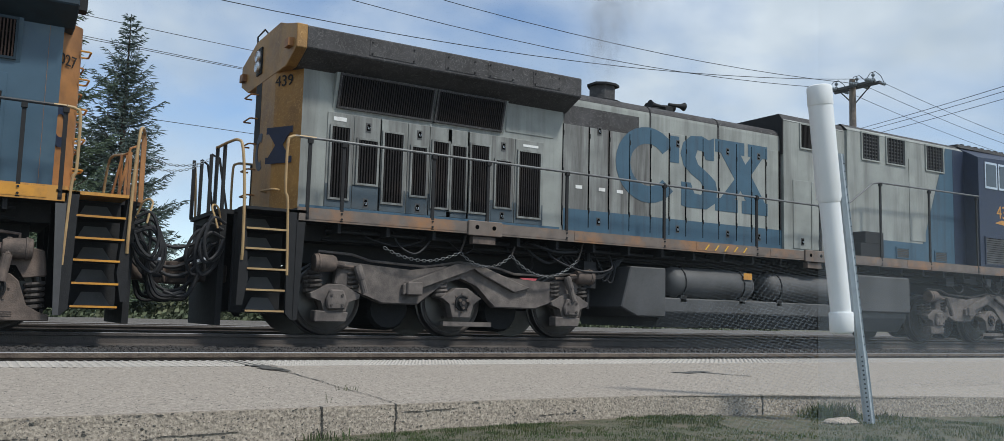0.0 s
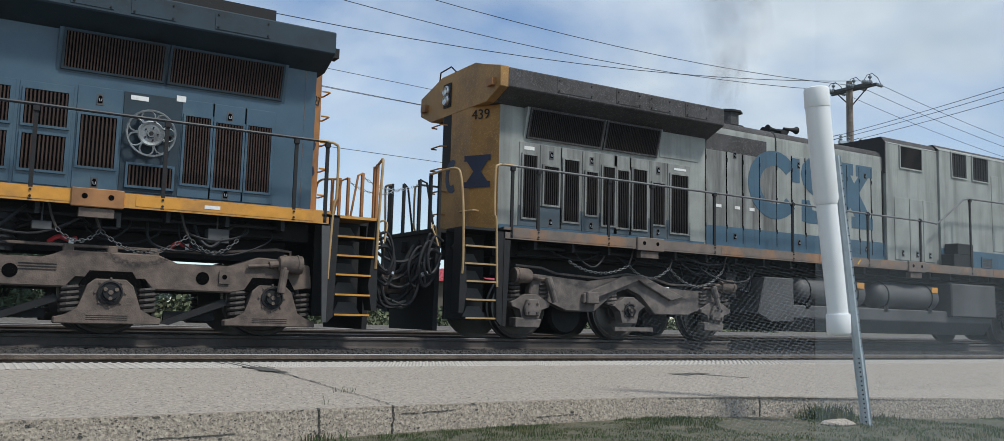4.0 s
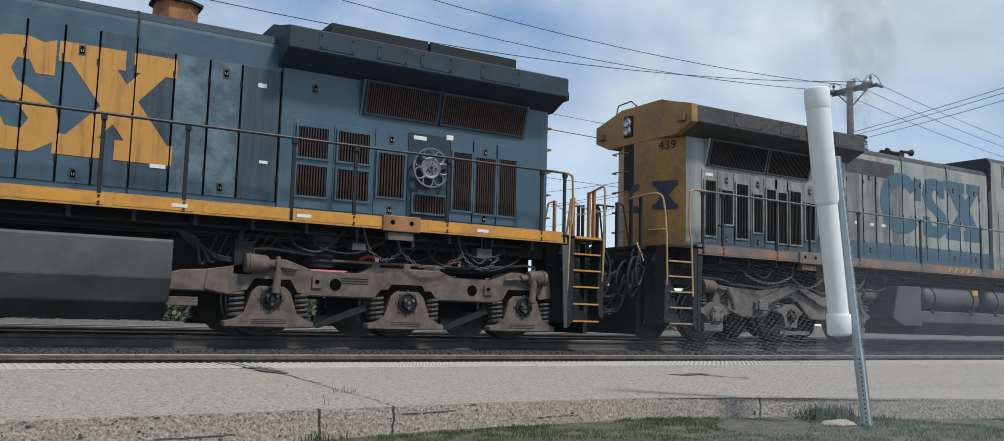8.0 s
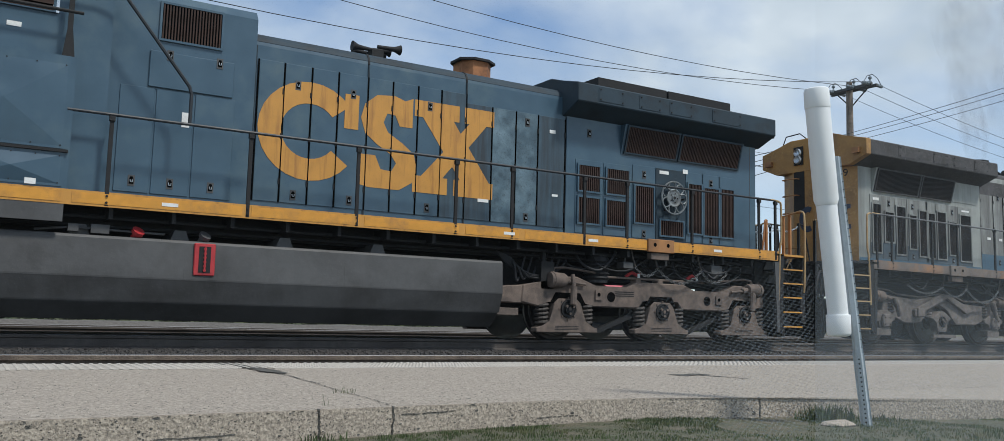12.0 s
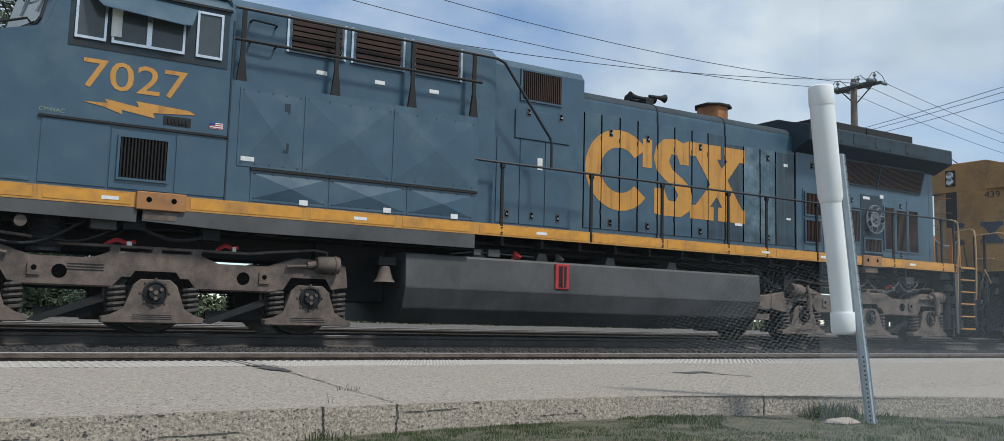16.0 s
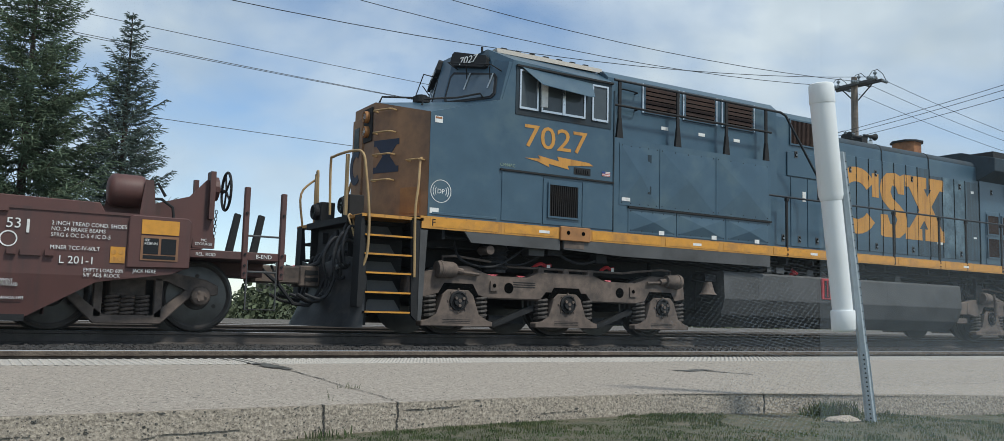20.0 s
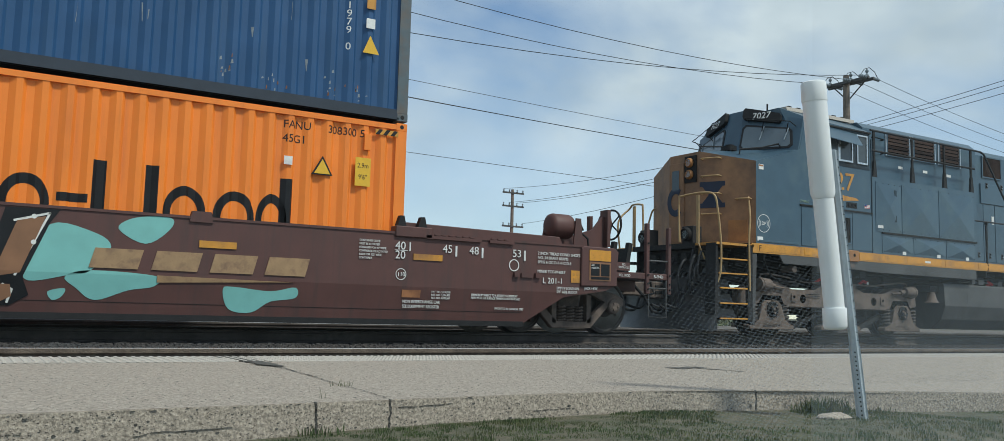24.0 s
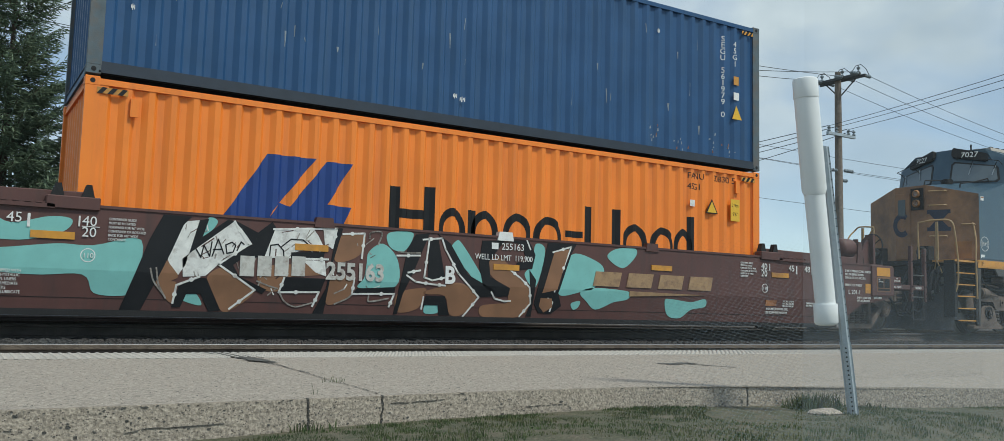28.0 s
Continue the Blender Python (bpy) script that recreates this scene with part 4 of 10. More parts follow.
def under_deck(L, U, old):
    """Sagging cables, pipes and small boxes between the deck and the trucks."""
    rs = random.Random(8 if old else 9)
    for i in range(16):
        a = rs.choice((rs.uniform(0.7, 4.6), rs.uniform(14.8, 18.2)))
        b, y = a + rs.uniform(0.4, 1.3), rs.uniform(-1.28, -0.95)
        z0, z1 = rs.uniform(1.3, 1.52), rs.uniform(1.15, 1.5)
        bm = B()
        tube(bm, bend([(U(a), y + 0.2, 1.56), (U(a + 0.04), y, z0), (U((a + b) / 2), y - 0.04, min(z0, z1) - rs.uniform(0.03, 0.16)), (U(b - 0.05), y, z1), (U(b), y + 0.2, 1.54)], 5), rs.uniform(0.011, 0.024), 6)
        part("cable", bm, "cast_iron", L, "sagging cable under the deck")
    for i in range(7):
        u, z = rs.choice((rs.uniform(0.8, 4.6), rs.uniform(14.9, 18.0))), rs.uniform(1.3, 1.46)
        w_, h_ = rs.uniform(0.06, 0.16), rs.uniform(0.05, 0.1)
        bm = B()
        box(bm, U(u) - w_, U(u) + w_, -1.3, -1.1, z - h_, z + h_)
        cyl(bm, (U(u), -1.2, z + h_), (U(u), -1.2, 1.6), 0.015, 6)
        part("junction_box", bm, rs.choice(("tank", "black")), L, bevel=0.012)
    if not old:
        for u, z, w_ in ((1.9, 1.17, 0.13), (3.3, 1.16, 0.16), (16.05, 1.15, 0.14), (17.4, 1.14, 0.18)):
            bm = B()
            tube(bm, bend([(U(u) - w_, -1.1, z - 0.03), (U(u) - w_ * 0.3, -1.14, z + 0.04), (U(u) + w_ * 0.4, -1.12, z + 0.01), (U(u) + w_, -1.1, z + 0.03)], 4), 0.03, 6)
            part("valve_handle", bm, "red", L, "bent red valve handle")
            bm = B()
            box(bm, U(u) + w_ * 0.4, U(u) + w_ * 0.75, -1.16, -1.15, z - 0.05, z + 0.03)
            part("valve_tag", bm, "white", L, "small white tag")


def locomotive(sg, x0, old):
    """One six-axle diesel. u runs from the radiator end to the cab; sg tells which way it points. old: the grey one."""
    def U(u):
        return sg * u

    def bx(bm, u0, u1, v0, v1, z0, z1):
        return box(bm, *sorted((U(u0), U(u1))), v0, v1, z0, z1)

    paint, roof, sill_m = ("grey", "grey_roof", "sill_brown") if old else ("blue", "blue_roof", "gold")
    L = thing("locomotive", "weathered pale grey and blue diesel locomotive with gold end" if old else "dark blue diesel locomotive with gold stripe and rusty nose",
              "locomotive", "locomotives", (x0, YC, 0))
    TRAIN.append(L)
    # frame and deck
    bm = B()
    bx(bm, 0.0, 19.78, -1.44, 1.44, 1.60, 1.765)
    part("deck", bm, "black", L)
    bm = B()
    bx(bm, -0.02, 19.8, -1.46, -1.43, 1.585, 1.77)
    sill = part("sill", bm, sill_m, L, "rust-stained grey side sill" if old else "gold side sill with yellow reflective plates")
    bm = B()
    bx(bm, 0.1, 19.7, -0.9, 0.9, 1.35, 1.6)
    bx(bm, 0.3, 19.5, -0.5, 0.5, 1.05, 1.35)
    part("underframe", bm, "black", L)
    for i in range(26):
        bm = B()
        u = 0.6 + i * 0.75
        bx(bm, u, u + 0.05, -1.38, -0.9, 1.45, 1.6)
        part("deck_bracket", bm, "black", L)
    for v, r_, zs in ((-1.15, 0.03, (1.5, 1.47, 1.5)), (-1.0, 0.022, (1.38, 1.40, 1.36))):
        bm = B()
        tube(bm, [(U(0.5), v, zs[0]), (U(6.5), v, zs[1]), (U(19.3), v, zs[2])], r_, 6)
        part("air_pipe", bm, "black", L)
    # reflective plates on the sill
    edges = [0.14, 2.6, 4.62, 5.86, 6.94, 8.6, 10.22, 12.4, 13.7, 15.1, 16.7, 17.3, 18.4, 19.7] if not old else [0.1, 2.7, 4.6, 7.3, 9.2, 10.7, 13.4, 16.1, 19.6]
    for a, b in zip(edges, edges[1:]):
        if abs(a - 16.7) < 0.01 and not old:
            continue
        bm = B()
        bx(bm, a + 0.06, b - 0.06, -1.466, -1.458, 1.615, 1.745)
        part("reflector_plate", bm, "sill_brown" if old else "stripe", sill, "" if old else "worn yellow reflective strip")
    for u in ((2.95, 10.5) if old else (2.98, 17.0)):
        bm = B()
        bx(bm, u - 0.3, u + 0.3, -1.50, -1.45, 1.56, 1.79)
        j = part("jacking_pad", bm, "sill_brown" if old else "gold_end", L, bevel=0.01)
        bm = B()
        for w in (-0.15, 0.15):
            cyl(bm, (U(u + w), -1.502, 1.69), (U(u + w), -1.49, 1.69), 0.035, 12)
        part("pad_hole", bm, "shade_black", j)
        bm = B()
        bx(bm, u - 0.2, u + 0.2, -1.46, -1.35, 1.44, 1.55)
        part("pad_bracket", bm, "truck", j)
    for u in (() if old else (1.6, 4.45, 6.1, 11.2, 14.3, 17.6)):
        flat("label_plate", rect(U(u) - 0.1, U(u) + 0.1, 1.655, 1.70), -1.466, "white", sill, "small pale label, unreadable")

    # radiator end
    bm = B()
    bx(bm, 0.12, 4.7, -1.0, 1.0, 1.77, 3.36)
    rad = part("radiator_hood", bm, paint, L)
    bm = B()
    prism(bm, [(-1.0, 3.36), (-1.0, 3.9), (1.0, 3.9), (1.0, 3.36)], "x", *sorted((U(0.12), U(4.7))))
    part("radiator_upper", bm, paint, rad)
    wing = [(-1.0, 3.84), (-1.43, 4.03), (-1.43, 4.35), (-0.95, 4.47), (-0.6, 4.58), (0.6, 4.58), (0.95, 4.47), (1.43, 4.35), (1.43, 4.03), (1.0, 3.84)]
    bm = B()
    prism(bm, wing, "x", *sorted((U(0.0), U(4.78))))
    w_ = part("radiator_wing", bm, roof, L, "overhanging roof wing, scratched and sooty", bevel=0.015)
    if not old:
        for a, b in ((0.75, 2.35), (2.4, 4.0)):
            bm = B()
            bx(bm, a, b, -0.95, 0.95, 4.5, 4.66)
            part("fan_deck", bm, "black", w_)
    for a, b in ((0.95, 1.7), (2.2, 2.75), (2.95, 3.45), (3.8, 4.35)):
        bm = B()
        bx(bm, a, b, -1.438, -1.43, 4.08, 4.31)
        p_ = part("inspection_plate", bm, roof, w_)
        bm = B()
        for u in (a + 0.04, b - 0.04):
            for z in (4.11, 4.28):
                cyl(bm, (U(u), -1.45, z), (U(u), -1.43, z), 0.014, 6)
        part("plate_bolts", bm, "black", p_, kind="stuff")
    # grille band that leans out under the wing
    for a, b in ((0.66, 2.16), (2.26, 3.44)):
        bm = B()
        prism(bm, [(-1.0, 3.30), (-1.14, 3.84), (-1.0, 3.84)], "x", *sorted((U(a - 0.08), U(b + 0.08))))
        f_ = part("grille_frame", bm, paint, rad)
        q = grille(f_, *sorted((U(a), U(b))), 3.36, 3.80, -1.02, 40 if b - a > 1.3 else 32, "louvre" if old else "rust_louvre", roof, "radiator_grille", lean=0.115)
    if old:
        bm = B()
        bx(bm, 3.56, 4.5, -1.012, -1.0, 3.36, 3.80)
        part("blank_panel", bm, "grey", rad, "pale blank panel", bevel=0.004)
    # louvred doors on the radiator hood
    if old:
        cols = [(0.58, 0.85, 2.0, 3.05), (1.0, 1.3, 2.25, 2.9), (1.41, 1.72, 2.0, 3.06), (1.88, 2.12, 2.15, 2.9), (2.24, 2.5, 2.0, 3.03), (2.57, 2.82, 1.98, 3.0), (2.92, 3.24, 1.98, 3.06), (3.38, 3.66, 2.1, 2.86), (3.82, 4.24, 1.98, 3.06)]
        for a, b, z0, z1 in cols:
            bm = B()
            bx(bm, a - 0.07, b + 0.07, -1.014, -1.0, 1.86, 3.26)
            d_ = part("door", bm, "grey_soot", rad, "louvred hood door", bevel=0.004)
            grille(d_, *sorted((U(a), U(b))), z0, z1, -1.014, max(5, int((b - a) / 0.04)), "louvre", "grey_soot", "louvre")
            if z1 < 2.95:
                latch(d_, U((a + b) / 2), -1.014, 3.1)
                latch(d_, U((a + b) / 2), -1.014, 1.96 if z0 > 2.05 else 1.93)
        for a, b, z0, z1 in cols:
            flat("lower_band", rect(*sorted((U(a - 0.068), U(b + 0.068))), 1.865, z0 - 0.035), -1.0155, "band_dark", rad)
            for p_, q_ in ((a - 0.068, a - 0.03), (b + 0.03, b + 0.068)):
                flat("lower_band", rect(*sorted((U(p_), U(q_))), z0 - 0.03, 2.2), -1.0155, "band_dark", rad)
        flat("notice", rect(U(0.6), U(0.8), 3.14, 3.2), -1.016, "white", rad, "pale notice, unreadable")
        flat("notice", rect(U(3.9), U(4.2), 3.15, 3.19), -1.016, "white", rad, "pale notice, unreadable")
    else:
        for a, b, z0, z1 in ((0.75, 1.08, 2.0, 2.92), (1.15, 1.52, 2.0, 2.9), (1.59, 1.92, 2.02, 2.94), (2.77, 3.2, 2.12, 2.78)):
            bm = B()
            bx(bm, a - 0.05, b + 0.05, -1.014, -1.0, 1.84, 3.16)
            d_ = part("door", bm, paint, rad, "louvred hood door", bevel=0.004)
            grille(d_, *sorted((U(a), U(b))), z0, z1, -1.014, 9, "rust_louvre", "blue", "louvre")
            if a > 1.1 and a < 1.5 or a > 2.5:
                latch(d_, U((a + b) / 2), -1.014, 3.0)
                latch(d_, U((a + b) / 2), -1.014, 1.92)
        for a, b in ((3.35, 3.84), (4.0, 4.45)):
            bm = B()
            bx(bm, a - 0.06, b + 0.06, -1.012, -1.0, 1.84, 3.12)
            d_ = part("door", bm, paint, rad, "", bevel=0.004)
            grille(d_, *sorted((U(a), U(b))), 2.58, 3.02, -1.014, 11, "rust_louvre", "blue", "louvre")
            grille(d_, *sorted((U(a), U(b))), 2.02, 2.46, -1.014, 11, "rust_louvre", "blue", "louvre")
        bm = B()
        bx(bm, 1.98, 2.7, -1.014, -1.0, 1.84, 3.16)
        d_ = part("door", bm, "blue_roof", rad, "dark blue door with a bare metal fan guard", bevel=0.004)
        grille(d_, *sorted((U(2.05), U(2.6))), 1.93, 2.2, -1.014, 12, "rust_louvre", "blue", "louvre")
        fx, fz = U(2.36), 2.62
        bm = B()
        tube(bm, [(fx + 0.3 * math.cos(2 * math.pi * i / 28), -1.13, fz + 0.3 * math.sin(2 * math.pi * i / 28)) for i in range(29)], 0.017, 6)
        lathe(bm, (fx, -1.10, fz), (fx, -1.14, fz), [(0, 0.165), (0.7, 0.17), (0.85, 0.155), (0.55, 0.12), (0.5, 0.055), (1, 0.05)], 24)
        g_ = part("fan_guard", bm, "fan_metal", d_, "dull round metal fan guard")
        for i in range(7):
            bm = B()
            a = 2 * math.pi * (i + 0.5) / 7
            for e_ in (-0.36, 0.36):
                tube(bm, [(fx + r_ * math.cos(a + e_ * k_), -1.13, fz + r_ * math.sin(a + e_ * k_)) for r_, k_ in ((0.16, 0.12), (0.20, 0.1), (0.25, 0.3), (0.28, 0.62), (0.298, 1.0))], 0.013, 5)
            part("guard_spoke", bm, "fan_metal", g_)
        bm = B()
        cyl(bm, (fx, -1.146, fz), (fx, -1.13, fz), 0.028, 10)
        for i in range(5):
            a = 2 * math.pi * i / 5
            cyl(bm, (fx + 0.085 * math.cos(a), -1.135, fz + 0.085 * math.sin(a)), (fx + 0.085 * math.cos(a), -1.12, fz + 0.085 * math.sin(a)), 0.011, 6)
        part("hub", bm, "black", g_)
        bm = B()
        for i in range(3):
            a = 2 * math.pi * i / 3
            cyl(bm, (fx + 0.26 * math.cos(a), -1.12, fz + 0.26 * math.sin(a)), (fx + 0.26 * math.cos(a), -1.0, fz + 0.26 * math.sin(a)), 0.02, 6)
        part("standoff", bm, "black", g_)
        flat("notice", rect(U(2.6) - 0.02, U(2.6) + 0.2, 3.06, 3.12), -1.016, "white", rad, "pale notice, unreadable")
        flat("notice", rect(U(1.96) - 0.09, U(1.96) + 0.03, 3.12, 3.2), -1.016, "white", rad, "pale notice, unreadable")
        latch(rad, U(4.22), -1.0, 3.6)
    # engine hood
    arc_ = [(-0.77 - 0.2 * math.cos(radians(q)), 3.97 + 0.2 * math.sin(radians(q))) for q in (0, 15, 30, 45, 60, 75, 90)]
    hood = [(-0.97, 1.77)] + arc_ + [(-v, z) for v, z in arc_[::-1]] + [(0.97, 1.77)]
    rise = 0.10 if old else 0.15
    hood = [(v, z + (rise if z > 3 else 0)) for v, z in hood]
    bm = B()
    prism(bm, hood, "x", *sorted((U(4.7), U(10.1))))
    eh = part("engine_hood", bm, paint, L)
    bm = B()
    prism(bm, [(v * 1.004, z + 0.004) for v, z in hood[2:-2]] + [(0.9, 3.95 + rise), (-0.9, 3.95 + rise)], "x", *sorted((U(4.7), U(10.08))))
    part("roof_skin", bm, roof, eh, "sooty rust-streaked roof skin" if old else "dark blue roof skin")
    for u in (6.67, 8.37):
        bm = B()
        prism(bm, [(v * 1.01, z + 0.012) for v, z in hood[1:-1]] + [(0.9, 3.9), (-0.9, 3.9)], "x", *sorted((U(u - 0.015), U(u + 0.015))))
        part("roof_seam", bm, "black", eh)
    if old:
        bm = B()
        bx(bm, 4.74, 6.4, -0.978, -0.97, 3.62, 4.0)
        part("soot_panel", bm, roof, eh)
    door_top = 3.80 if old else 3.92
    joints = (4.72, 5.28, 5.72, 6.18, 6.67, 7.12, 7.53, 7.96, 8.37, 8.84, 9.25, 9.66, 10.04)
    for i, (a, b) in enumerate(zip(joints, joints[1:])):
        bm = B()
        bx(bm, a + 0.013, b - 0.013, -0.985, -0.97, 1.9, door_top if b > 6.7 else door_top - 0.14)
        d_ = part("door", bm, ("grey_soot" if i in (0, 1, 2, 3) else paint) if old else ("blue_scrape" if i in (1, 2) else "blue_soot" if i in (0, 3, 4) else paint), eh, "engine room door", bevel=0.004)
        if i in (1, 5, 8, 10):
            latch(d_, U((a + b) / 2), -0.985, 3.62)
            latch(d_, U((a + b) / 2), -0.985, 2.02)
        for z in (2.2, 2.85, 3.5):
            bm = B()
            cyl(bm, (U(a + 0.012), -0.992, z - 0.04), (U(a + 0.012), -0.992, z + 0.04), 0.012, 6)
            part("hinge", bm, "black", d_)
    for u in joints:
        bm = B()
        bx(bm, u - 0.009, u + 0.009, -0.9915, -0.965, 1.9, door_top if u > 6.6 else door_top - 0.14)
        part("door_seam", bm, "shade_black", eh, "dark gap between doors")
    for u in (4.7, 6.67, 8.37, 10.08):
        bm = B()
        bx(bm, u - 0.012, u + 0.012, -0.988, -0.94, 1.78, 3.96 + rise)
        part("joint_strip", bm, roof if old else "blue_roof", eh)
    if old:
        flat("lower_band", rect(*sorted((U(4.75), U(12.0))), 1.80, 2.2), -0.986, "mid_blue", eh, "faded blue band along the lower hood")
        flat("lower_band", rect(*sorted((U(0.14), U(4.66))), 1.79, 1.86), -1.0145, "mid_blue", rad)
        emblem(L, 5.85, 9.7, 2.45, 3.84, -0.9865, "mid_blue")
        for i in range(5):
            a = U(7.55 + 0.24 * i)
            flat("chalk_mark", [(a, 1.63), (a + 0.03, 1.63), (a + 0.12, 1.73), (a + 0.09, 1.73)], -1.47, "sign_yellow", sill, "yellow hand-drawn mark")
        for u in (5.0, 5.5, 5.9):
            flat("notice", rect(U(u), U(u) + 0.14, 2.56, 2.62), -0.987, "white", eh, "pale notice, unreadable")
    else:
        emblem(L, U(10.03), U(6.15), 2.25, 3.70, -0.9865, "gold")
        flat("notice", rect(U(6.42), U(6.42) + 0.2, 2.2, 2.25), -0.987, "white", eh, "pale notice, unreadable")
        flat("notice", rect(U(4.98), U(4.98) + 0.12, 2.42, 2.46), -0.987, "white", eh, "pale notice, unreadable")
        flat("notice", rect(U(5.05), U(5.05) + 0.12, 3.5, 3.56), -0.987, "white", eh, "pale notice, unreadable")
    # exhaust stack, horn
    sa, sb, sw = (5.76, 6.34, 0.3) if not old else (6.08, 6.52, 0.22)
    bm = B()
    q_ = min(0.18, sw * 0.5)
    prism(bm, [(U(sa), -sw + q_), (U(sa + q_), -sw), (U(sb - q_), -sw), (U(sb), -sw + q_), (U(sb), sw - q_), (U(sb - q_), sw), (U(sa + q_), sw), (U(sa), sw - q_)], "z", 4.1, 4.74)
    k_ = part("exhaust_stack", bm, "rust" if not old else "grey_roof", L, "rusty exhaust stack" if not old else "sooty brown exhaust stack")
    for z_0, z_1, e_ in ((4.74, 4.78, 0.06), (4.42, 4.45, 0.1)):
        bm = B()
        prism(bm, [(U(sa - e_), -sw - e_ + q_), (U(sa + q_), -sw - e_), (U(sb - q_), -sw - e_), (U(sb + e_), -sw + q_ - e_), (U(sb + e_), sw - q_), (U(sb - q_), sw + e_), (U(sa + q_), sw + e_), (U(sa - e_), sw - q_)], "z", z_0, z_1)
        part("rim", bm, "black", k_, "sooty rim plate")
    bm = B()
    bx(bm, sa + 0.1, sb - 0.1, -sw + 0.12, sw - 0.12, 4.77, 4.786)
    part("mouth", bm, "shade_black", k_)
    hu = 7.92 if not old else 7.8
    hz = 0.16 if not old else 0.07
    bm = B()
    box(bm, U(hu) - 0.1, U(hu) + 0.1, -0.22, 0.22, 4.15, 4.46 + hz)
    h_ = part("horn", bm, "black", L, "black multi-trumpet air horn")
    for dx, v, dr in ((0.0, -0.2, 1), (0.0, 0.0, 1), (0.0, 0.2, 1), (0.0, -0.1, -1), (0.0, 0.12, -1)):
        bm = B()
        lathe(bm, (U(hu), v, 4.50 + hz + 0.02 * dr), (U(hu) + dr * (0.4 if v < 0 else 0.3), v, 4.51 + hz + 0.02 * dr), [(0, 0.03), (0.5, 0.035), (0.75, 0.045), (0.92, 0.07), (1, 0.085)], 14)
        smooth(part("trumpet", bm, "black", h_))
    # equipment hood behind the cab
    bm = B()
    prism(bm, [(-1.05, 1.77), (-1.05, 4.45), (-0.95, 4.58), (0.95, 4.58), (1.05, 4.45), (1.05, 1.77)], "x", *sorted((U(10.1), U(12.0))))
    inv = part("equipment_hood", bm, paint, L)
    if old:
        bm = B()
        prism(bm, [(-1.04, 3.75), (-1.055, 4.45), (-0.955, 4.586), (0.955, 4.586), (1.055, 4.45), (1.04, 3.75)], "x", *sorted((U(10.07), U(10.1))))
        part("end_plate", bm, "black", inv, "soot-blackened end plate")
        bm = B()
        prism(bm, [(-1.054, 4.44), (-0.955, 4.59), (0.955, 4.59), (1.054, 4.44)], "x", *sorted((U(10.1), U(12.0))))
        part("roof_skin", bm, roof, inv)
    grille(inv, *sorted((U(10.6), U(11.38))), 3.94, 4.42, -1.05, 20, "louvre" if old else "rust_louvre", paint, "vent_grille")
    for a, b in ((10.35, 10.9), (10.9, 11.4), (11.4, 11.85)):
        bm = B()
        bx(bm, a + 0.013, b - 0.013, -1.064, -1.05, 1.85, 3.25)
        d_ = part("door", bm, paint, inv, "", bevel=0.004)
        latch(d_, U((a + b) / 2), -1.064, 2.0)
    if not old:
        bm = B()
        bx(bm, 10.4, 11.5, -1.08, -1.05, 3.27, 3.76)
        p_ = part("hatch", bm, paint, inv, bevel=0.006)
        for u in (10.6, 11.25):
            latch(p_, U(u), -1.08, 3.72)
        flat("notice", rect(U(11.0) - 0.05, U(11.0) + 0.05, 2.78, 2.98), -1.066, "white", inv, "pale notice, unreadable")
    wv = 1.25 if not old else 1.1
    bm = B()
    prism(bm, [(-wv, 1.77), (-wv, 4.5), (-wv + 0.15, 4.63), (wv - 0.15, 4.63), (wv, 4.5), (wv, 1.77)], "x", *sorted((U(12.0), U(16.2))))
    ctl = part("control_hood", bm, paint, L)
    if old:
        bm = B()
        prism(bm, [(-wv - 0.004, 4.485), (-wv + 0.15, 4.638), (wv - 0.15, 4.638), (wv + 0.004, 4.485)], "x", *sorted((U(12.0), U(16.2))))
        part("roof_skin", bm, roof, ctl)
    if old:
        for a, b in ((12.48, 13.05), (13.32, 13.95), (14.74, 15.38)):
            g_ = grille(ctl, *sorted((U(a), U(b))), 3.92, 4.48, -wv, 6, "black", "grey", "vent_grille")
            bm = B()
            for i in range(7):
                z = 3.96 + i * 0.075
                bx(bm, a, b, -wv - 0.012, -wv - 0.004, z - 0.012, z + 0.012)
            part("grid_bars", bm, "tank", g_)
        bm = B()
        bx(bm, 14.1, 14.66, -wv - 0.012, -wv, 2.25, 4.1)
        part("door", bm, paint, ctl, "", bevel=0.004)
        flat("lower_band", rect(*sorted((U(12.0), U(15.0))), 1.80, 2.2), -wv - 0.004, "mid_blue", ctl)
        flat("cab_sweep", [(U(14.4), 1.8), (U(16.2), 1.8), (U(16.2), 4.5), (U(15.5), 4.5)], -wv - 0.005, "mid_blue", ctl, "blue paint sweeping up to the cab")
        for u in (13.6, 15.0):
            grille(ctl, *sorted((U(u), U(u + 0.4))), 1.86, 2.05, -wv, 5, "tank", "mid_blue", "vent_slots", vertical=False)
        bm = B()
        bx(bm, 11.95, 12.7, -1.44, -1.12, 1.77, 2.05)
        bx(bm, 12.1, 12.7, -1.44, -1.12, 2.05, 2.3)
        part("walkway_step", bm, "black", L, bevel=0.01)
    else:
        for a, b in ((14.59, 15.4), (13.65, 14.44), (12.66, 13.47)):
            g_ = grille(ctl, *sorted((U(a + 0.03), U(b - 0.03))), 4.0, 4.47, -wv, 6, "rust_louvre", "blue", "intake_louvre", vertical=False)
            for u in (a, b):
                bm = B()
                bx(bm, u - 0.035, u + 0.035, -wv - 0.022, -wv, 3.97, 4.5)
                part("trim_strip", bm, "chrome", g_, "bare aluminium edge strip")
        # wide cabinets under the upper walkway
        bm = B()
        bx(bm, 12.4, 16.2, -1.46, -wv, 1.77, 3.40)
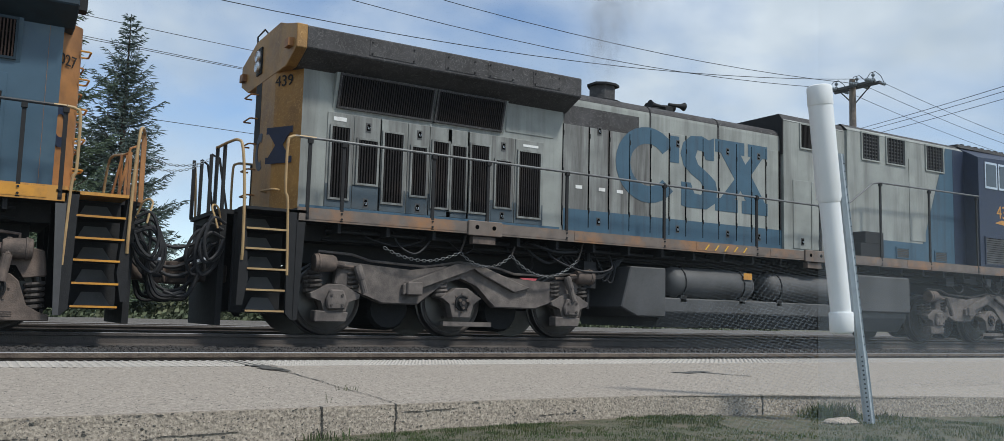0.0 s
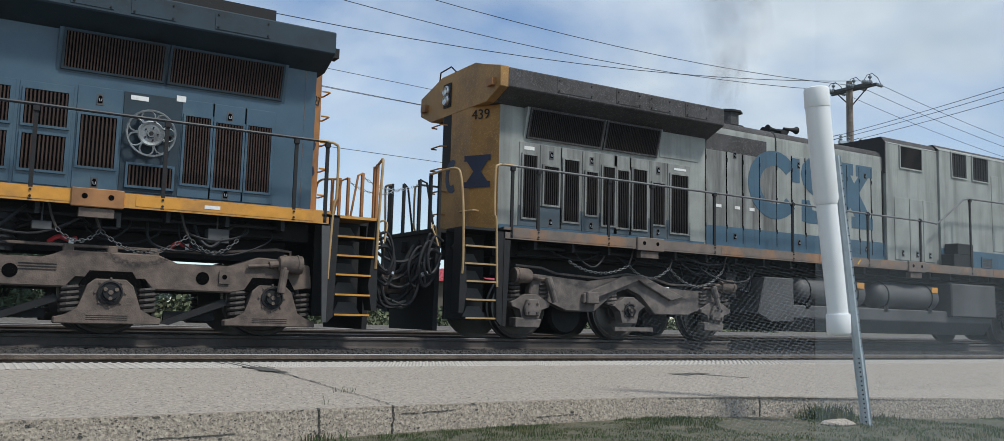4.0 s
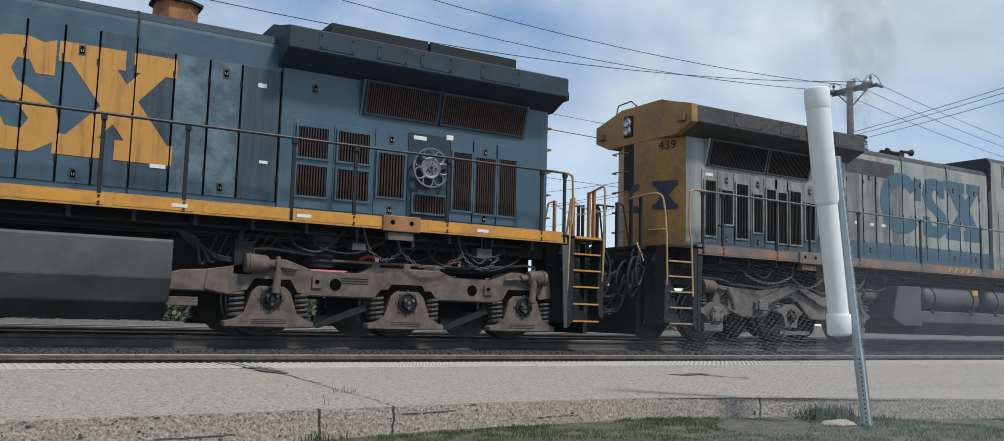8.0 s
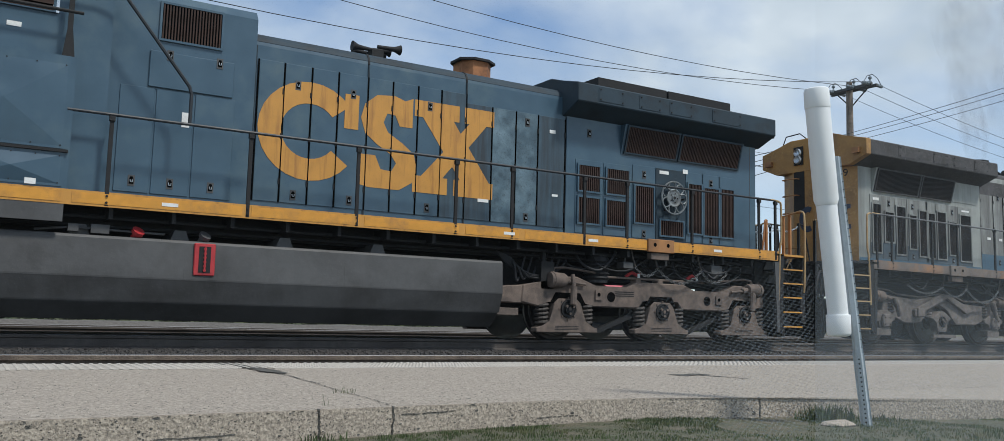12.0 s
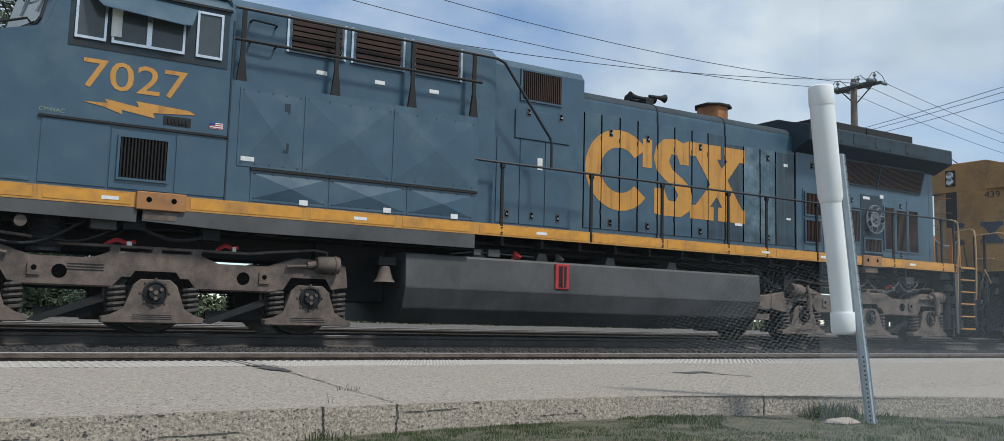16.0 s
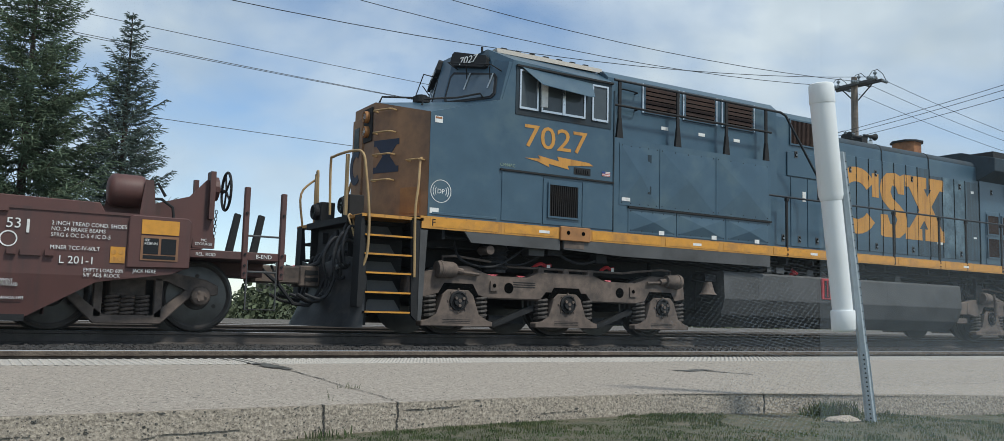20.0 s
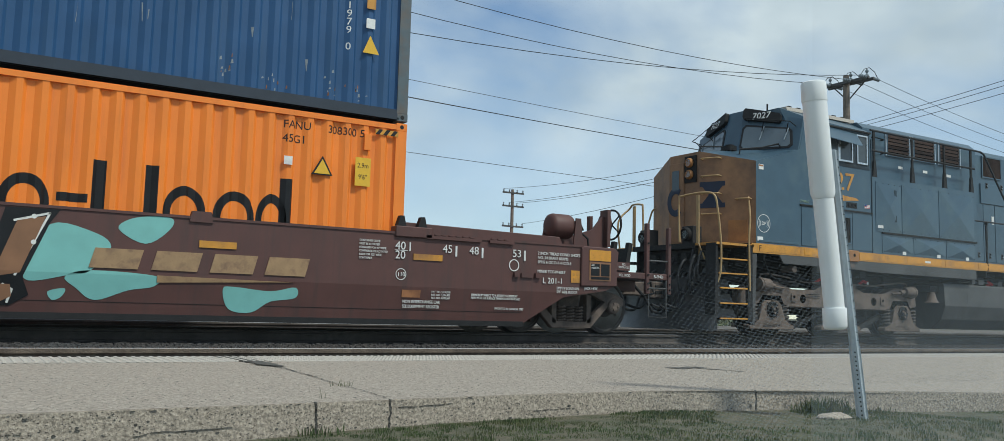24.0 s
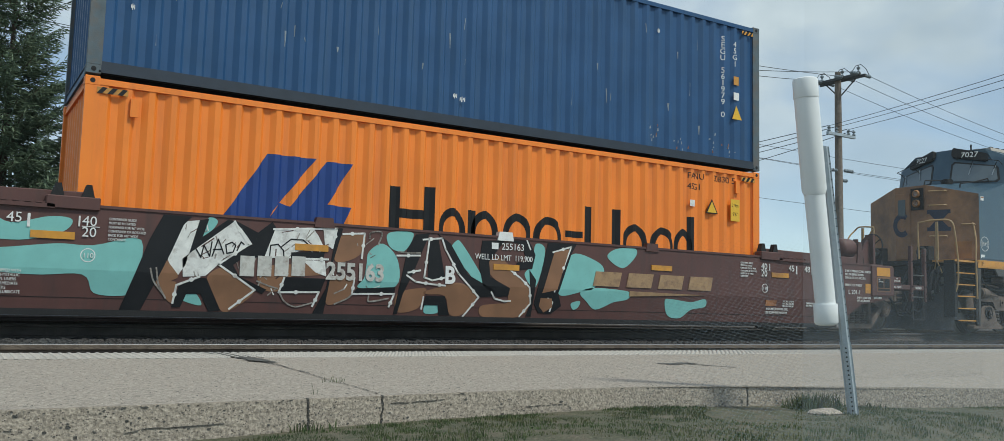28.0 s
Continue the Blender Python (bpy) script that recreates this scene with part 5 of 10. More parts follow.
        cb = part("side_cabinet", bm, paint, L, "full-width dark blue equipment cabinet")
        for a, b, z0, z1 in ((15.2, 16.1, 2.25, 3.32), (13.85, 15.2, 2.25, 3.32), (12.45, 13.85, 2.25, 3.32), (14.8, 15.9, 1.79, 2.2), (13.6, 14.8, 1.79, 2.2), (12.45, 13.6, 1.79, 2.2)):
            bm = B()
            bx(bm, a + 0.012, b - 0.012, -1.47, -1.46, z0, z1)
            m_ = [bm.verts.new((U(u), -1.4702, z)) for u, z in ((a + 0.04, z0 + 0.03), (b - 0.04, z0 + 0.03), (b - 0.04, z1 - 0.03), (a + 0.04, z1 - 0.03))]
            k_ = bm.verts.new((U((a + b) / 2), -1.47 - 0.042, (z0 + z1) / 2))
            for i_ in range(4):
                bm.faces.new((m_[i_], m_[(i_ + 1) % 4], k_))
            bm.faces.new(m_)
            p_ = part("panel", bm, paint, cb, "cross-broken sheet panel")
            bm = B()
            for u in np.linspace(a + 0.06, b - 0.06, 5):
                for z in (z0 + 0.04, z1 - 0.04):
                    cyl(bm, (U(u), -1.478, z), (U(u), -1.469, z), 0.009, 6)
            part("panel_bolts", bm, "black", p_, kind="stuff")
        bm = B()
        bx(bm, 12.42, 15.9, -1.50, -1.46, 2.205, 2.24)
        part("drip_rail", bm, "black", cb)
        for z in (2.55, 3.1):
            bm = B()
            bx(bm, 15.4, 15.48, -1.49, -1.472, z - 0.07, z + 0.07)
            part("hinge", bm, "blue_roof", cb)
        for u in (12.8, 13.9, 15.15):
            flat("notice", rect(U(u) - 0.06, U(u) + 0.06, 1.79, 1.9), -1.476, "white", cb, "small pale notice, unreadable")
        flat("notice", rect(U(15.95) - 0.09, U(15.95) + 0.09, 2.32, 2.38), -1.476, "white", cb, "small pale notice, unreadable")
        for u in (13.1, 14.0, 14.9):
            flat("notice", rect(U(u) - 0.08, U(u) + 0.08, 3.72, 3.78), -wv - 0.004, "white", ctl, "small pale notice, unreadable")
        bm = B()
        prism(bm, [(U(12.42), 1.585), (U(17.21), 1.585), (U(17.21), 1.42), (U(16.0), 1.37), (U(12.42), 1.37)], "y", -1.455, -1.42)
        part("skirt", bm, "tank", L, "grey skirt below the stripe")
        bm = B()
        prism(bm, [(U(17.28), 1.585), (U(19.05), 1.585), (U(18.93), 1.42), (U(17.28), 1.40)], "y", -1.455, -1.42)
        part("skirt", bm, "tank", L, "grey skirt below the stripe")
        bm = B()
        cyl(bm, (U(18.55), -1.40, 1.33), (U(18.55), -1.1, 1.33), 0.07, 14)
        part("drain_pipe", bm, "truck", L)
        # upper walkway rails
        bm = B()
        tube(bm, [(U(16.2), -1.44, 4.41), (U(12.1), -1.44, 4.41), (U(11.95), -1.44, 4.36), (U(11.05), -1.44, 3.25), (U(11.02), -1.44, 3.15), (U(11.02), -1.44, 2.74)], 0.024, 8)
        r_ = part("upper_handrail", bm, "rail_black", L)
        bm = B()
        tube(bm, [(U(16.2), -1.44, 3.97), (U(12.36), -1.44, 3.97)], 0.022, 8)
        part("lower_rail", bm, "black", r_)
        for u in (16.08, 14.75, 13.55, 12.5):
            bm = B()
            bx(bm, u - 0.03, u + 0.03, -1.45, -1.42, 3.4, 4.42)
            prism(bm, [(U(u) - 0.07, 3.4), (U(u) + 0.07, 3.4), (U(u) + 0.03, 3.75), (U(u) - 0.03, 3.75)], "y", -1.46, -1.41)
            part("post", bm, "black", r_)
        bm = B()
        for z in (4.3, 4.0):
            grab(bm, (U(15.95), -wv, z), (U(15.6), -wv, z - 0.02), (0, -0.1, 0), 0.014)
        part("grab_iron", bm, "black", ctl)
    # cab and nose
    cabm = "blue" if not old else "navy"
    bm = B()
    lo = [(16.2, -1.46, 4.33), (16.2, -0.95, 4.62), (16.2, 0.95, 4.62), (16.2, 1.46, 4.33), (16.2, 1.46, 1.77), (16.2, -1.46, 1.77)]
    top = [(18.25, -1.46, 4.40), (18.45, -0.95, 4.66), (18.45, 0.95, 4.66), (18.25, 1.46, 4.40), (18.45, 1.46, 1.77), (18.45, -1.46, 1.77)]
    a = [bm.verts.new((U(p[0]), p[1], p[2])) for p in lo]
    b = [bm.verts.new((U(p[0]), p[1], p[2])) for p in top]
    mid = [bm.verts.new((U(18.45), -1.46, 3.72)), bm.verts.new((U(18.45), 1.46, 3.72))]
    bm.faces.new(a)
    for i in (0, 1, 2):
        bm.faces.new((a[i], a[i + 1], b[i + 1], b[i]))
    bm.faces.new((a[3], a[4], b[4], mid[1], b[3]))
    bm.faces.new((a[5], a[0], b[0], mid[0], b[5]))
    bm.faces.new((a[4], a[5], b[5], b[4]))
    bm.faces.new((b[0], b[1], b[2], b[3], mid[1], mid[0]))
    bm.faces.new((mid[0], mid[1], b[4], b[5]))
    cab = part("cab", bm, cabm, L, "crew cab")
    bm = B()
    prism(bm, [(-1.02, 4.62), (-0.85, 4.67), (0.85, 4.67), (1.02, 4.62), (1.0, 4.7), (-1.0, 4.7)], "x", *sorted((U(16.15), U(18.3))))
    part("cab_roof", bm, "tactile" if not old else "grey_roof", cab, "pale dusty roof panel")
    bm = B()
    for i in range(7):
        bx(bm, 16.4 + i * 0.28, 16.5 + i * 0.28, -0.95, -0.9, 4.68, 4.74)
    part("roof_clip_row", bm, "black", cab)
    bm = B()
    bx(bm, 17.6, 17.95, -0.5, 0.1, 4.7, 4.78)
    part("antenna_dome", bm, "black", cab, bevel=0.02)
    for u, v, r_, h_2 in ((18.3, -0.5, 0.02, 4.84), (17.0, -0.4, 0.03, 4.82)):
        bm = B()
        cyl(bm, (U(u), v, 4.66), (U(u), v, h_2), r_, 6)
        part("antenna", bm, "black", cab)
    # nose: sides, sloping top, pointed front
    plan = [(18.45, -1.46), (19.69, -1.46), (20.15, -0.42), (20.15, 0.42), (19.69, 1.46), (18.45, 1.46)]
    tops = [3.72, 3.35, 3.62, 3.62, 3.35, 3.72]
    bm = B()
    lo_ = [bm.verts.new((U(u), v, 1.77)) for u, v in plan]
    hi_ = [bm.verts.new((U(u), v, z)) for (u, v), z in zip(plan, tops)]
    ct = [bm.verts.new((U(18.62), -0.7, 3.80)), bm.verts.new((U(18.62), 0.7, 3.80))]
    bm.faces.new(lo_)
    for i in (0, 4):
        bm.faces.new((lo_[i], lo_[(i + 1) % 6], hi_[(i + 1) % 6], hi_[i]))
    for q in ((hi_[0], hi_[1], ct[0]), (hi_[1], hi_[2], ct[0]), (hi_[2], hi_[3], ct[1], ct[0]), (hi_[3], hi_[4], ct[1]), (hi_[4], hi_[5], ct[1]), (hi_[0], ct[0], ct[1], hi_[5])):
        bm.faces.new(q)
    nose = part("nose", bm, cabm, L, "blue nose sides and top")
    bm = B()
    q0 = [bm.verts.new((U(u + 0.006), v, 1.78)) for u, v in plan[1:5]]
    q1 = [bm.verts.new((U(u + 0.006), v, z + 0.004)) for (u, v), z in zip(plan[1:5], tops[1:5])]
    q2 = [bm.verts.new((U(u - 0.05), v * 0.99, 1.78)) for u, v in plan[1:5]]
    q3 = [bm.verts.new((U(u - 0.05), v * 0.99, z - 0.004)) for (u, v), z in zip(plan[1:5], tops[1:5])]
    for i in range(3):
        bm.faces.new((q0[i], q0[i + 1], q1[i + 1], q1[i]))
        bm.faces.new((q2[i], q3[i], q3[i + 1], q2[i + 1]))
        bm.faces.new((q1[i], q1[i + 1], q3[i + 1], q3[i]))
        bm.faces.new((q0[i], q2[i], q2[i + 1], q0[i + 1]))
    nf = part("nose_front", bm, "nose_rust", nose, "brown-stained gold nose front")
    if not old:
        cab_detail(L, cab, nose, nf, U, sg)
    else:
        for a_, b_ in ((16.45, 16.95), (17.0, 17.5)):
            bm = B()
            bx(bm, a_, b_, -1.475, -1.46, 3.62, 4.25)
            w2 = part("side_window", bm, "chrome", cab)
            bm = B()
            bx(bm, a_ + 0.05, b_ - 0.05, -1.48, -1.47, 3.67, 4.2)
            part("pane", bm, "window", w2)
        flat("cab_side_band", rect(*sorted((U(15.75), U(16.19))), 1.8, 4.5), -wv - 0.009, "navy", ctl, "dark blue band beside the cab")
        letters("439", 0.42, U(16.9), -1.462, 2.95, "gold", cab, "cab_number")
        flat("lightning_flash", [(U(16.8), 2.82), (U(18.2), 2.7), (U(18.2), 2.8), (U(17.1), 2.9)], -1.463, "gold", cab)
        grille(cab, *sorted((U(16.4), U(17.3))), 1.85, 2.45, -1.46, 12, "tank", "navy", "vent_slots", vertical=False)
    # ends
    stairs(L, U, True, -0.72, -0.02, -1, "cream" if old else "stripe")
    stairs(L, U, True, -0.72, -0.02, 1)
    stairs(L, U, True, 20.68, 19.8, -1)
    stairs(L, U, True, 20.68, 19.8, 1)
    bm = B()
    bx(bm, -0.95, 0.12, -0.86, 0.86, 1.66, 1.72)
    part("end_platform", bm, "black", L)
    bm = B()
    bx(bm, -0.72, 0.1, -1.46, 1.46, 1.685, 1.725)
    part("end_deck", bm, "black" if old else "gold", L)
    bm = B()
    bx(bm, 19.7, 20.74, -0.9, 0.9, 1.64, 1.74)
    part("front_platform", bm, "black", L)
    bm = B()
    bx(bm, 19.75, 20.72, -1.46, 1.46, 1.69, 1.735)
    part("front_deck", bm, "gold", L)
    end_gear(L, U, -1, -0.9)
    end_gear(L, U, 1, 20.6, plow=True)
    end_face(L, U, sg, old)
    handrails(L, U, sg, old)
    under_deck(L, U, old)
    # tank
    if not old:
        bm = B()
        half = [(1.26, 1.25), (1.305, 1.24), (1.322, 1.21), (1.345, 0.75), (1.343, 0.73), (1.337, 0.715), (1.245, 0.45), (1.235, 0.43), (1.22, 0.415), (0.98, 0.215), (0.96, 0.205)]
        prism(bm, half + [(-v, z) for v, z in half[::-1]], "x", *sorted((U(6.12), U(13.5))))
        tk = part("fuel_tank", bm, "tank", L, "dark grey fuel tank, streaked with oil")
        bm = B()
        for u in (8.75, 10.95, 12.6):
            prism(bm, [(-1.3235, 1.2), (-1.347, 0.75), (-1.33, 0.75), (-1.31, 1.2)], "x", U(u) - 0.006, U(u) + 0.006)
        part("weld_seam", bm, "tank", tk)
        bm = B()
        for u in (8.2, 11.0, 9.6, 12.2):
            prism(bm, [(U(u) - 0.12, 1.25), (U(u) + 0.12, 1.25), (U(u) + 0.07, 1.38), (U(u) - 0.07, 1.38)], "y", -1.2, -0.5)
        part("tank_hanger", bm, "tank", tk)
        for u0, u1 in ((5.0, 6.11), (13.51, 14.65)):
            bm = B()
            bx(bm, u0, u1, -0.6, 0.6, 0.5, 1.5)
            part("centre_sill", bm, "black", L, "greasy black centre sill", bevel=0.02)
        bm = B()
        bx(bm, 10.57, 10.84, -1.365, -1.30, 0.8, 1.22)
        g_ = part("fuel_gauge", bm, "red", tk, "red fuel gauge box", bevel=0.01)
        bm = B()
        bx(bm, 10.63, 10.78, -1.372, -1.36, 0.84, 1.18)
        part("gauge_slot", bm, "black", g_)
        bm = B()
        for i in range(6):
            cyl(bm, (U(10.705), -1.385, 0.87 + i * 0.055), (U(10.705), -1.36, 0.87 + i * 0.055), 0.02, 8)
        tube(bm, [(U(10.705), -1.38, 0.85), (U(10.705), -1.38, 1.17)], 0.012, 6)
        part("gauge_tube", bm, "red", g_)
        for u, m_ in ((10.73, "tank"), (11.56, "red")):
            bm = B()
            lathe(bm, (U(u), -1.2, 1.25), (U(u) + 0.04, -1.27, 1.34), [(0, 0.05), (0.5, 0.05), (0.6, 0.08), (1, 0.08)], 14)
            part("filler_cap", bm, m_, tk)
        bm = B()
        bx(bm, 11.87, 12.08, -1.3, -1.2, 1.27, 1.38)
        bx(bm, 12.22, 12.34, -1.3, -1.2, 1.28, 1.37)
        tube(bm, [(U(12.7), -1.2, 1.28), (U(12.3), -1.25, 1.33), (U(11.2), -1.25, 1.31)], 0.015, 6)
        part("valve_box", bm, "tank", tk)
        bm = B()
        lathe(bm, (U(13.78), -1.2, 1.04), (U(13.78), -1.2, 0.8), [(0, 0.03), (0.05, 0.07), (0.35, 0.09), (0.8, 0.12), (1, 0.16)], 20)
        b_ = smooth(part("bell", bm, "truck", L, "dusty warning bell"))
        bm = B()
        bx(bm, 13.62, 13.9, -1.25, -0.9, 1.05, 1.17)
        part("bell_bracket", bm, "black", b_)
        t_ = truck_hiad(L, U(2.73), [U(0.68), U(2.73), U(4.78)], sg)
        bm = B()
        prism(bm, [(U(5.3), 0.92), (U(5.95), 0.88), (U(6.22), 0.8), (U(6.25), 0.66), (U(6.1), 0.6), (U(5.3), 0.6)], "y", -1.18, -1.02)
        part("frame_extension", bm, "truck", t_, bevel=0.02)
        bm = B()
        bx(bm, 5.75, 6.15, -1.24, -1.1, 0.4, 0.52)
        part("shoe_hanger", bm, "truck", t_, bevel=0.01)
        truck_hiad(L, U(16.96), [U(14.91), U(16.96), U(19.01)], sg)
        chains = ((1.2, 1.85, 0.2), (1.85, 2.9, 0.25), (2.9, 3.4, 0.15))
    else:
        bm = B()
        prism(bm, [(-1.3, 0.5), (-1.3, 0.74), (-0.7, 0.8), (-0.7, 1.3), (0.7, 1.3), (0.7, 0.8), (1.3, 0.74), (1.3, 0.5), (1.1, 0.22), (-1.1, 0.22)], "x", *sorted((U(6.7), U(13.6))))
        tk = part("fuel_tank", bm, "tank", L, "dark fuel tank with a stepped side", bevel=0.015)
        bm = B()
        prism(bm, [(U(5.75), 0.55), (U(5.95), 1.26), (U(6.75), 1.26), (U(6.75), 0.4), (U(6.1), 0.4)], "y", -1.34, 1.34)
        part("tank_head", bm, "tank", tk, bevel=0.02)
        bm = B()
        bx(bm, 11.85, 13.6, -1.42, -0.7, 0.62, 1.38)
        part("battery_box", bm, "tank", L, "grey battery box", bevel=0.03)
        for a_, b_ in ((6.9, 9.05), (9.35, 11.6)):
            bm = B()
            n_ = (b_ - a_)
            lathe(bm, (U(a_), -1.08, 1.03), (U(b_), -1.08, 1.03), [(0, 0.08), (0.02, 0.2), (0.06, 0.27), (0.1, 0.285), (0.9, 0.285), (0.94, 0.27), (0.98, 0.2), (1, 0.08)], 24)
            r_ = smooth(part("air_reservoir", bm, "tank", L, "dusty grey cylindrical air reservoir"), 60)
            bm = B()
            for k in (0.14, 0.82):
                u = a_ + n_ * k
                tube(bm, [(U(u), -1.08 + 0.295 * math.sin(x), 1.03 + 0.295 * math.cos(x)) for x in np.linspace(-2.6, 2.6, 14)], 0.014, 6)
                bx(bm, u - 0.07, u + 0.07, -1.3, -0.9, 0.68, 0.8)
            part("strap", bm, "black", r_)
            flat("notice", rect(U(b_ - 0.42), U(b_ - 0.2), 1.14, 1.26), -1.37, "stripe", r_, "small yellow warning label")
        truck_steer(L, U(2.73), [U(0.68), U(2.73), U(4.78)], sg)
        truck_steer(L, U(16.96), [U(14.91), U(16.96), U(19.01)], sg)
        chains = ((1.35, 2.62, 0.16), (2.62, 3.55, 0.2), (3.55, 4.85, 0.3))
    if not old:
        for v, z_, dr in ((-0.7, 1.3, 0.5), (-0.52, 1.2, 0.6), (-0.36, 1.35, 0.42), (0.4, 1.3, 0.55), (-0.62, 1.5, 0.3)):
            bm = B()
            tube(bm, sag((U(-0.9), v, z_), (U(-2.0), v + 0.08, z_ - 0.06), dr, 14), 0.026, 7)
            part("connecting_hose", bm, "cast_iron", L, "sagging black hose to the next locomotive")
        for v in (-0.3, 0.3):
            chain(L, (U(-0.95), v, 2.5), (U(-1.97), v, 2.5), 0.16, "end_chain", 0.028, "steel")
    for a_, b_, dr in chains:
        chain(L, (U(a_), -1.3, 1.3), (U(b_), -1.3, 1.3), dr)
        bm = B()
        tube(bm, bend([(U(b_ + 0.1), -1.3, 1.6), (U(b_ + 0.06), -1.3, 1.45), (U(b_), -1.3, 1.3)]), 0.016, 6)
        part("chain_hanger", bm, "wheel", L)
    for k in range(7):
        bm = B()
        tube(bm, bend([(U(4.6 + k * 0.14), -0.95, 1.46), (U(4.85 + k * 0.14), -1.08, 1.2 - 0.04 * k), (U(5.35 + k * 0.07), -1.12, 1.02 + 0.03 * k), (U(5.8), -1.05, 1.2 + 0.02 * k), (U(6.05), -1.0, 1.42)]), 0.02, 6)
        part("sagging_hose", bm, "cast_iron", L)
    bm = B()
    bx(bm, 5.05, 5.3, -1.2, -1.0, 0.85, 1.3)
    tube(bm, [(U(5.2), -1.1, 1.45), (U(5.2), -1.1, 0.5)], 0.04, 8)
    part("valve_block", bm, "black", L)
    return L


def letters_on(body, size, origin, xdir, zdir, material, parent, name="lettering", label="", slant=0.0, align="CENTER"):
    """Writing on any face: xdir is the reading direction, zdir is up."""
    ob = letters(body, size, 0, 0, 0, material, parent, name, label, slant, align=align)
    x, z = Vector(xdir).normalized(), Vector(zdir).normalized()
    y = z.cross(x)
    m = Matrix((x, y, z)).transposed().to_4x4()
    ob.data.transform(Matrix.Translation(origin) @ m)
    return ob


def shape_on(pts, origin, xdir, zdir, material, parent, name, label=""):
    bm = B()
    prism(bm, pts, "y", -0.004, 0.004)
    x, z = Vector(xdir).normalized(), Vector(zdir).normalized()
    bm.transform(Matrix.Translation(origin) @ Matrix((x, z.cross(x), z)).transposed().to_4x4())
    return part(name, bm, material, parent, label)


BOW = [(-0.5, 0.5), (-0.5, 0.32), (-0.4, 0.32), (-0.14, 0), (-0.4, -0.32), (-0.5, -0.32), (-0.5, -0.5), (0.5, -0.5), (0.5, -0.32), (0.4, -0.32), (0.14, 0), (0.4, 0.32), (0.5, 0.32), (0.5, 0.5)]


def end_face(L, U, sg, old):
    """The radiator end: gold end plate with chamfered corners, headlights, grab irons, number."""
    e0 = 0.12 if old else 0.12
    f = e0 - 0.26
    plan = [(e0 + 0.16, -1.004), (f + 0.02, -0.55), (f, -0.5), (f, 0.5), (f + 0.02, 0.55), (e0 + 0.16, 1.004)]
    if old:
        plan[0], plan[-1] = (e0, -1.004), (e0, 1.004)
    bm = B()
    prism(bm, [(U(u), v) for u, v in plan], "z", 1.73, 3.93 if old else 4.0)
    e = part("end_hood", bm, "gold_old" if old else "gold_end", L, "grimy gold end panel")
    if old:
        bm = B()
        prism(bm, [(-1.0, 3.84), (-1.432, 4.02), (-1.432, 4.36), (-0.95, 4.48), (-0.6, 4.59), (0.6, 4.59), (0.95, 4.48), (1.432, 4.36), (1.432, 4.02), (1.0, 3.84)], "x", *sorted((U(-0.147), U(0.01))))
        part("wing_end", bm, "gold_old", e, "gold roof wing end", bevel=0.01)
        n_in = Vector((U(f) - U(e0), 0.45, 0)).normalized()      # along the chamfer, away from the near side
        rd = (U(e0) - U(f), -0.45, 0)                             # reading direction
        mid_ = Vector((U((e0 + f) / 2) - sg * 0.008, -0.78, 0))
        letters_on("439", 0.235, mid_ + Vector((0, 0, 3.62)) + n_in * 0.10, rd, (0, 0, 1), "black", e, "end_number")
        shape_on([(x * 0.5, z * 0.54) for x, z in BOW], mid_ + Vector((0, 0, 2.74)) + n_in * 0.14, rd, (0, 0, 1), "navy", e, "end_emblem", "dark blue bow-tie emblem")
        bm = B()
        o, i = arc_band(0, 0, 0.16, 0.29, 60, 300, kx=0.8)
        band_mesh(bm, o, i, -0.004, 0.004)
        x, z = Vector((0, -1, 0)), Vector((0, 0, 1))
        bm.transform(Matrix.Translation((U(f) - sg * 0.003, 0.12, 2.74)) @ Matrix((x, z.cross(x), z)).transposed().to_4x4())
        part("end_ring", bm, "navy", e)
        for z in (4.28, 4.12):
            bm = B()
            lathe(bm, (U(-0.13), 0.35, z), (U(-0.22), 0.35, z), [(0, 0.1), (0.7, 0.1), (1, 0.085), (0.8, 0.07), (0.6, 0.02)], 18)
            h = part("headlight", bm, "chrome", e, "round clear headlight")
            bm = B()
            lathe(bm, (U(-0.2), 0.35, z), (U(-0.215), 0.35, z), [(0, 0.078), (1, 0.07)], 18)
            part("lens", bm, "lamp_glass", h)
        bm = B()
        prism(bm, [(0.22, 4.0), (0.48, 4.0), (0.48, 4.42), (0.22, 4.42)], "x", *sorted((U(-0.13), U(-0.17))))
        part("headlight_plate", bm, "black", e)
        bm = B()
        prism(bm, [(0.2, 2.9), (0.5, 2.9), (0.5, 3.98), (0.2, 3.98)], "x", *sorted((U(f - 0.004), U(f + 0.02))))
        part("light_recess", bm, "black", e)
        for v in (-1.2, 1.2):
            bm = B()
            box(bm, *sorted((U(-0.14), U(-0.22))), v - 0.09, v + 0.09, 4.06, 4.18)
            part("class_light", bm, "gold_end", e)
    else:
        bm = B()
        box(bm, *sorted((U(-0.1), U(0.0))), -1.3, -1.1, 4.02, 4.16)
        part("class_light", bm, "black", e)
        rd = (U(f) - U(e0 + 0.16), 0.45, 0)
        n_in = Vector(rd).normalized()
        mid_ = Vector((U((e0 + 0.16 + f) / 2) - sg * 0.006, -0.785, 0))
        letters_on("7027", 0.21, mid_ + Vector((0, 0, 3.42)), rd, (0, 0, 1), "black", e, "end_number")
        bm = B()
        o, i = arc_band(0, 0, 0.15, 0.28, 50, 310, kx=0.7)
        band_mesh(bm, o, i, -0.004, 0.004)
        bm.transform(Matrix.Translation(mid_ + Vector((0, 0, 2.62))) @ Matrix((n_in, Vector((0, 0, 1)).cross(n_in), Vector((0, 0, 1)))).transposed().to_4x4())
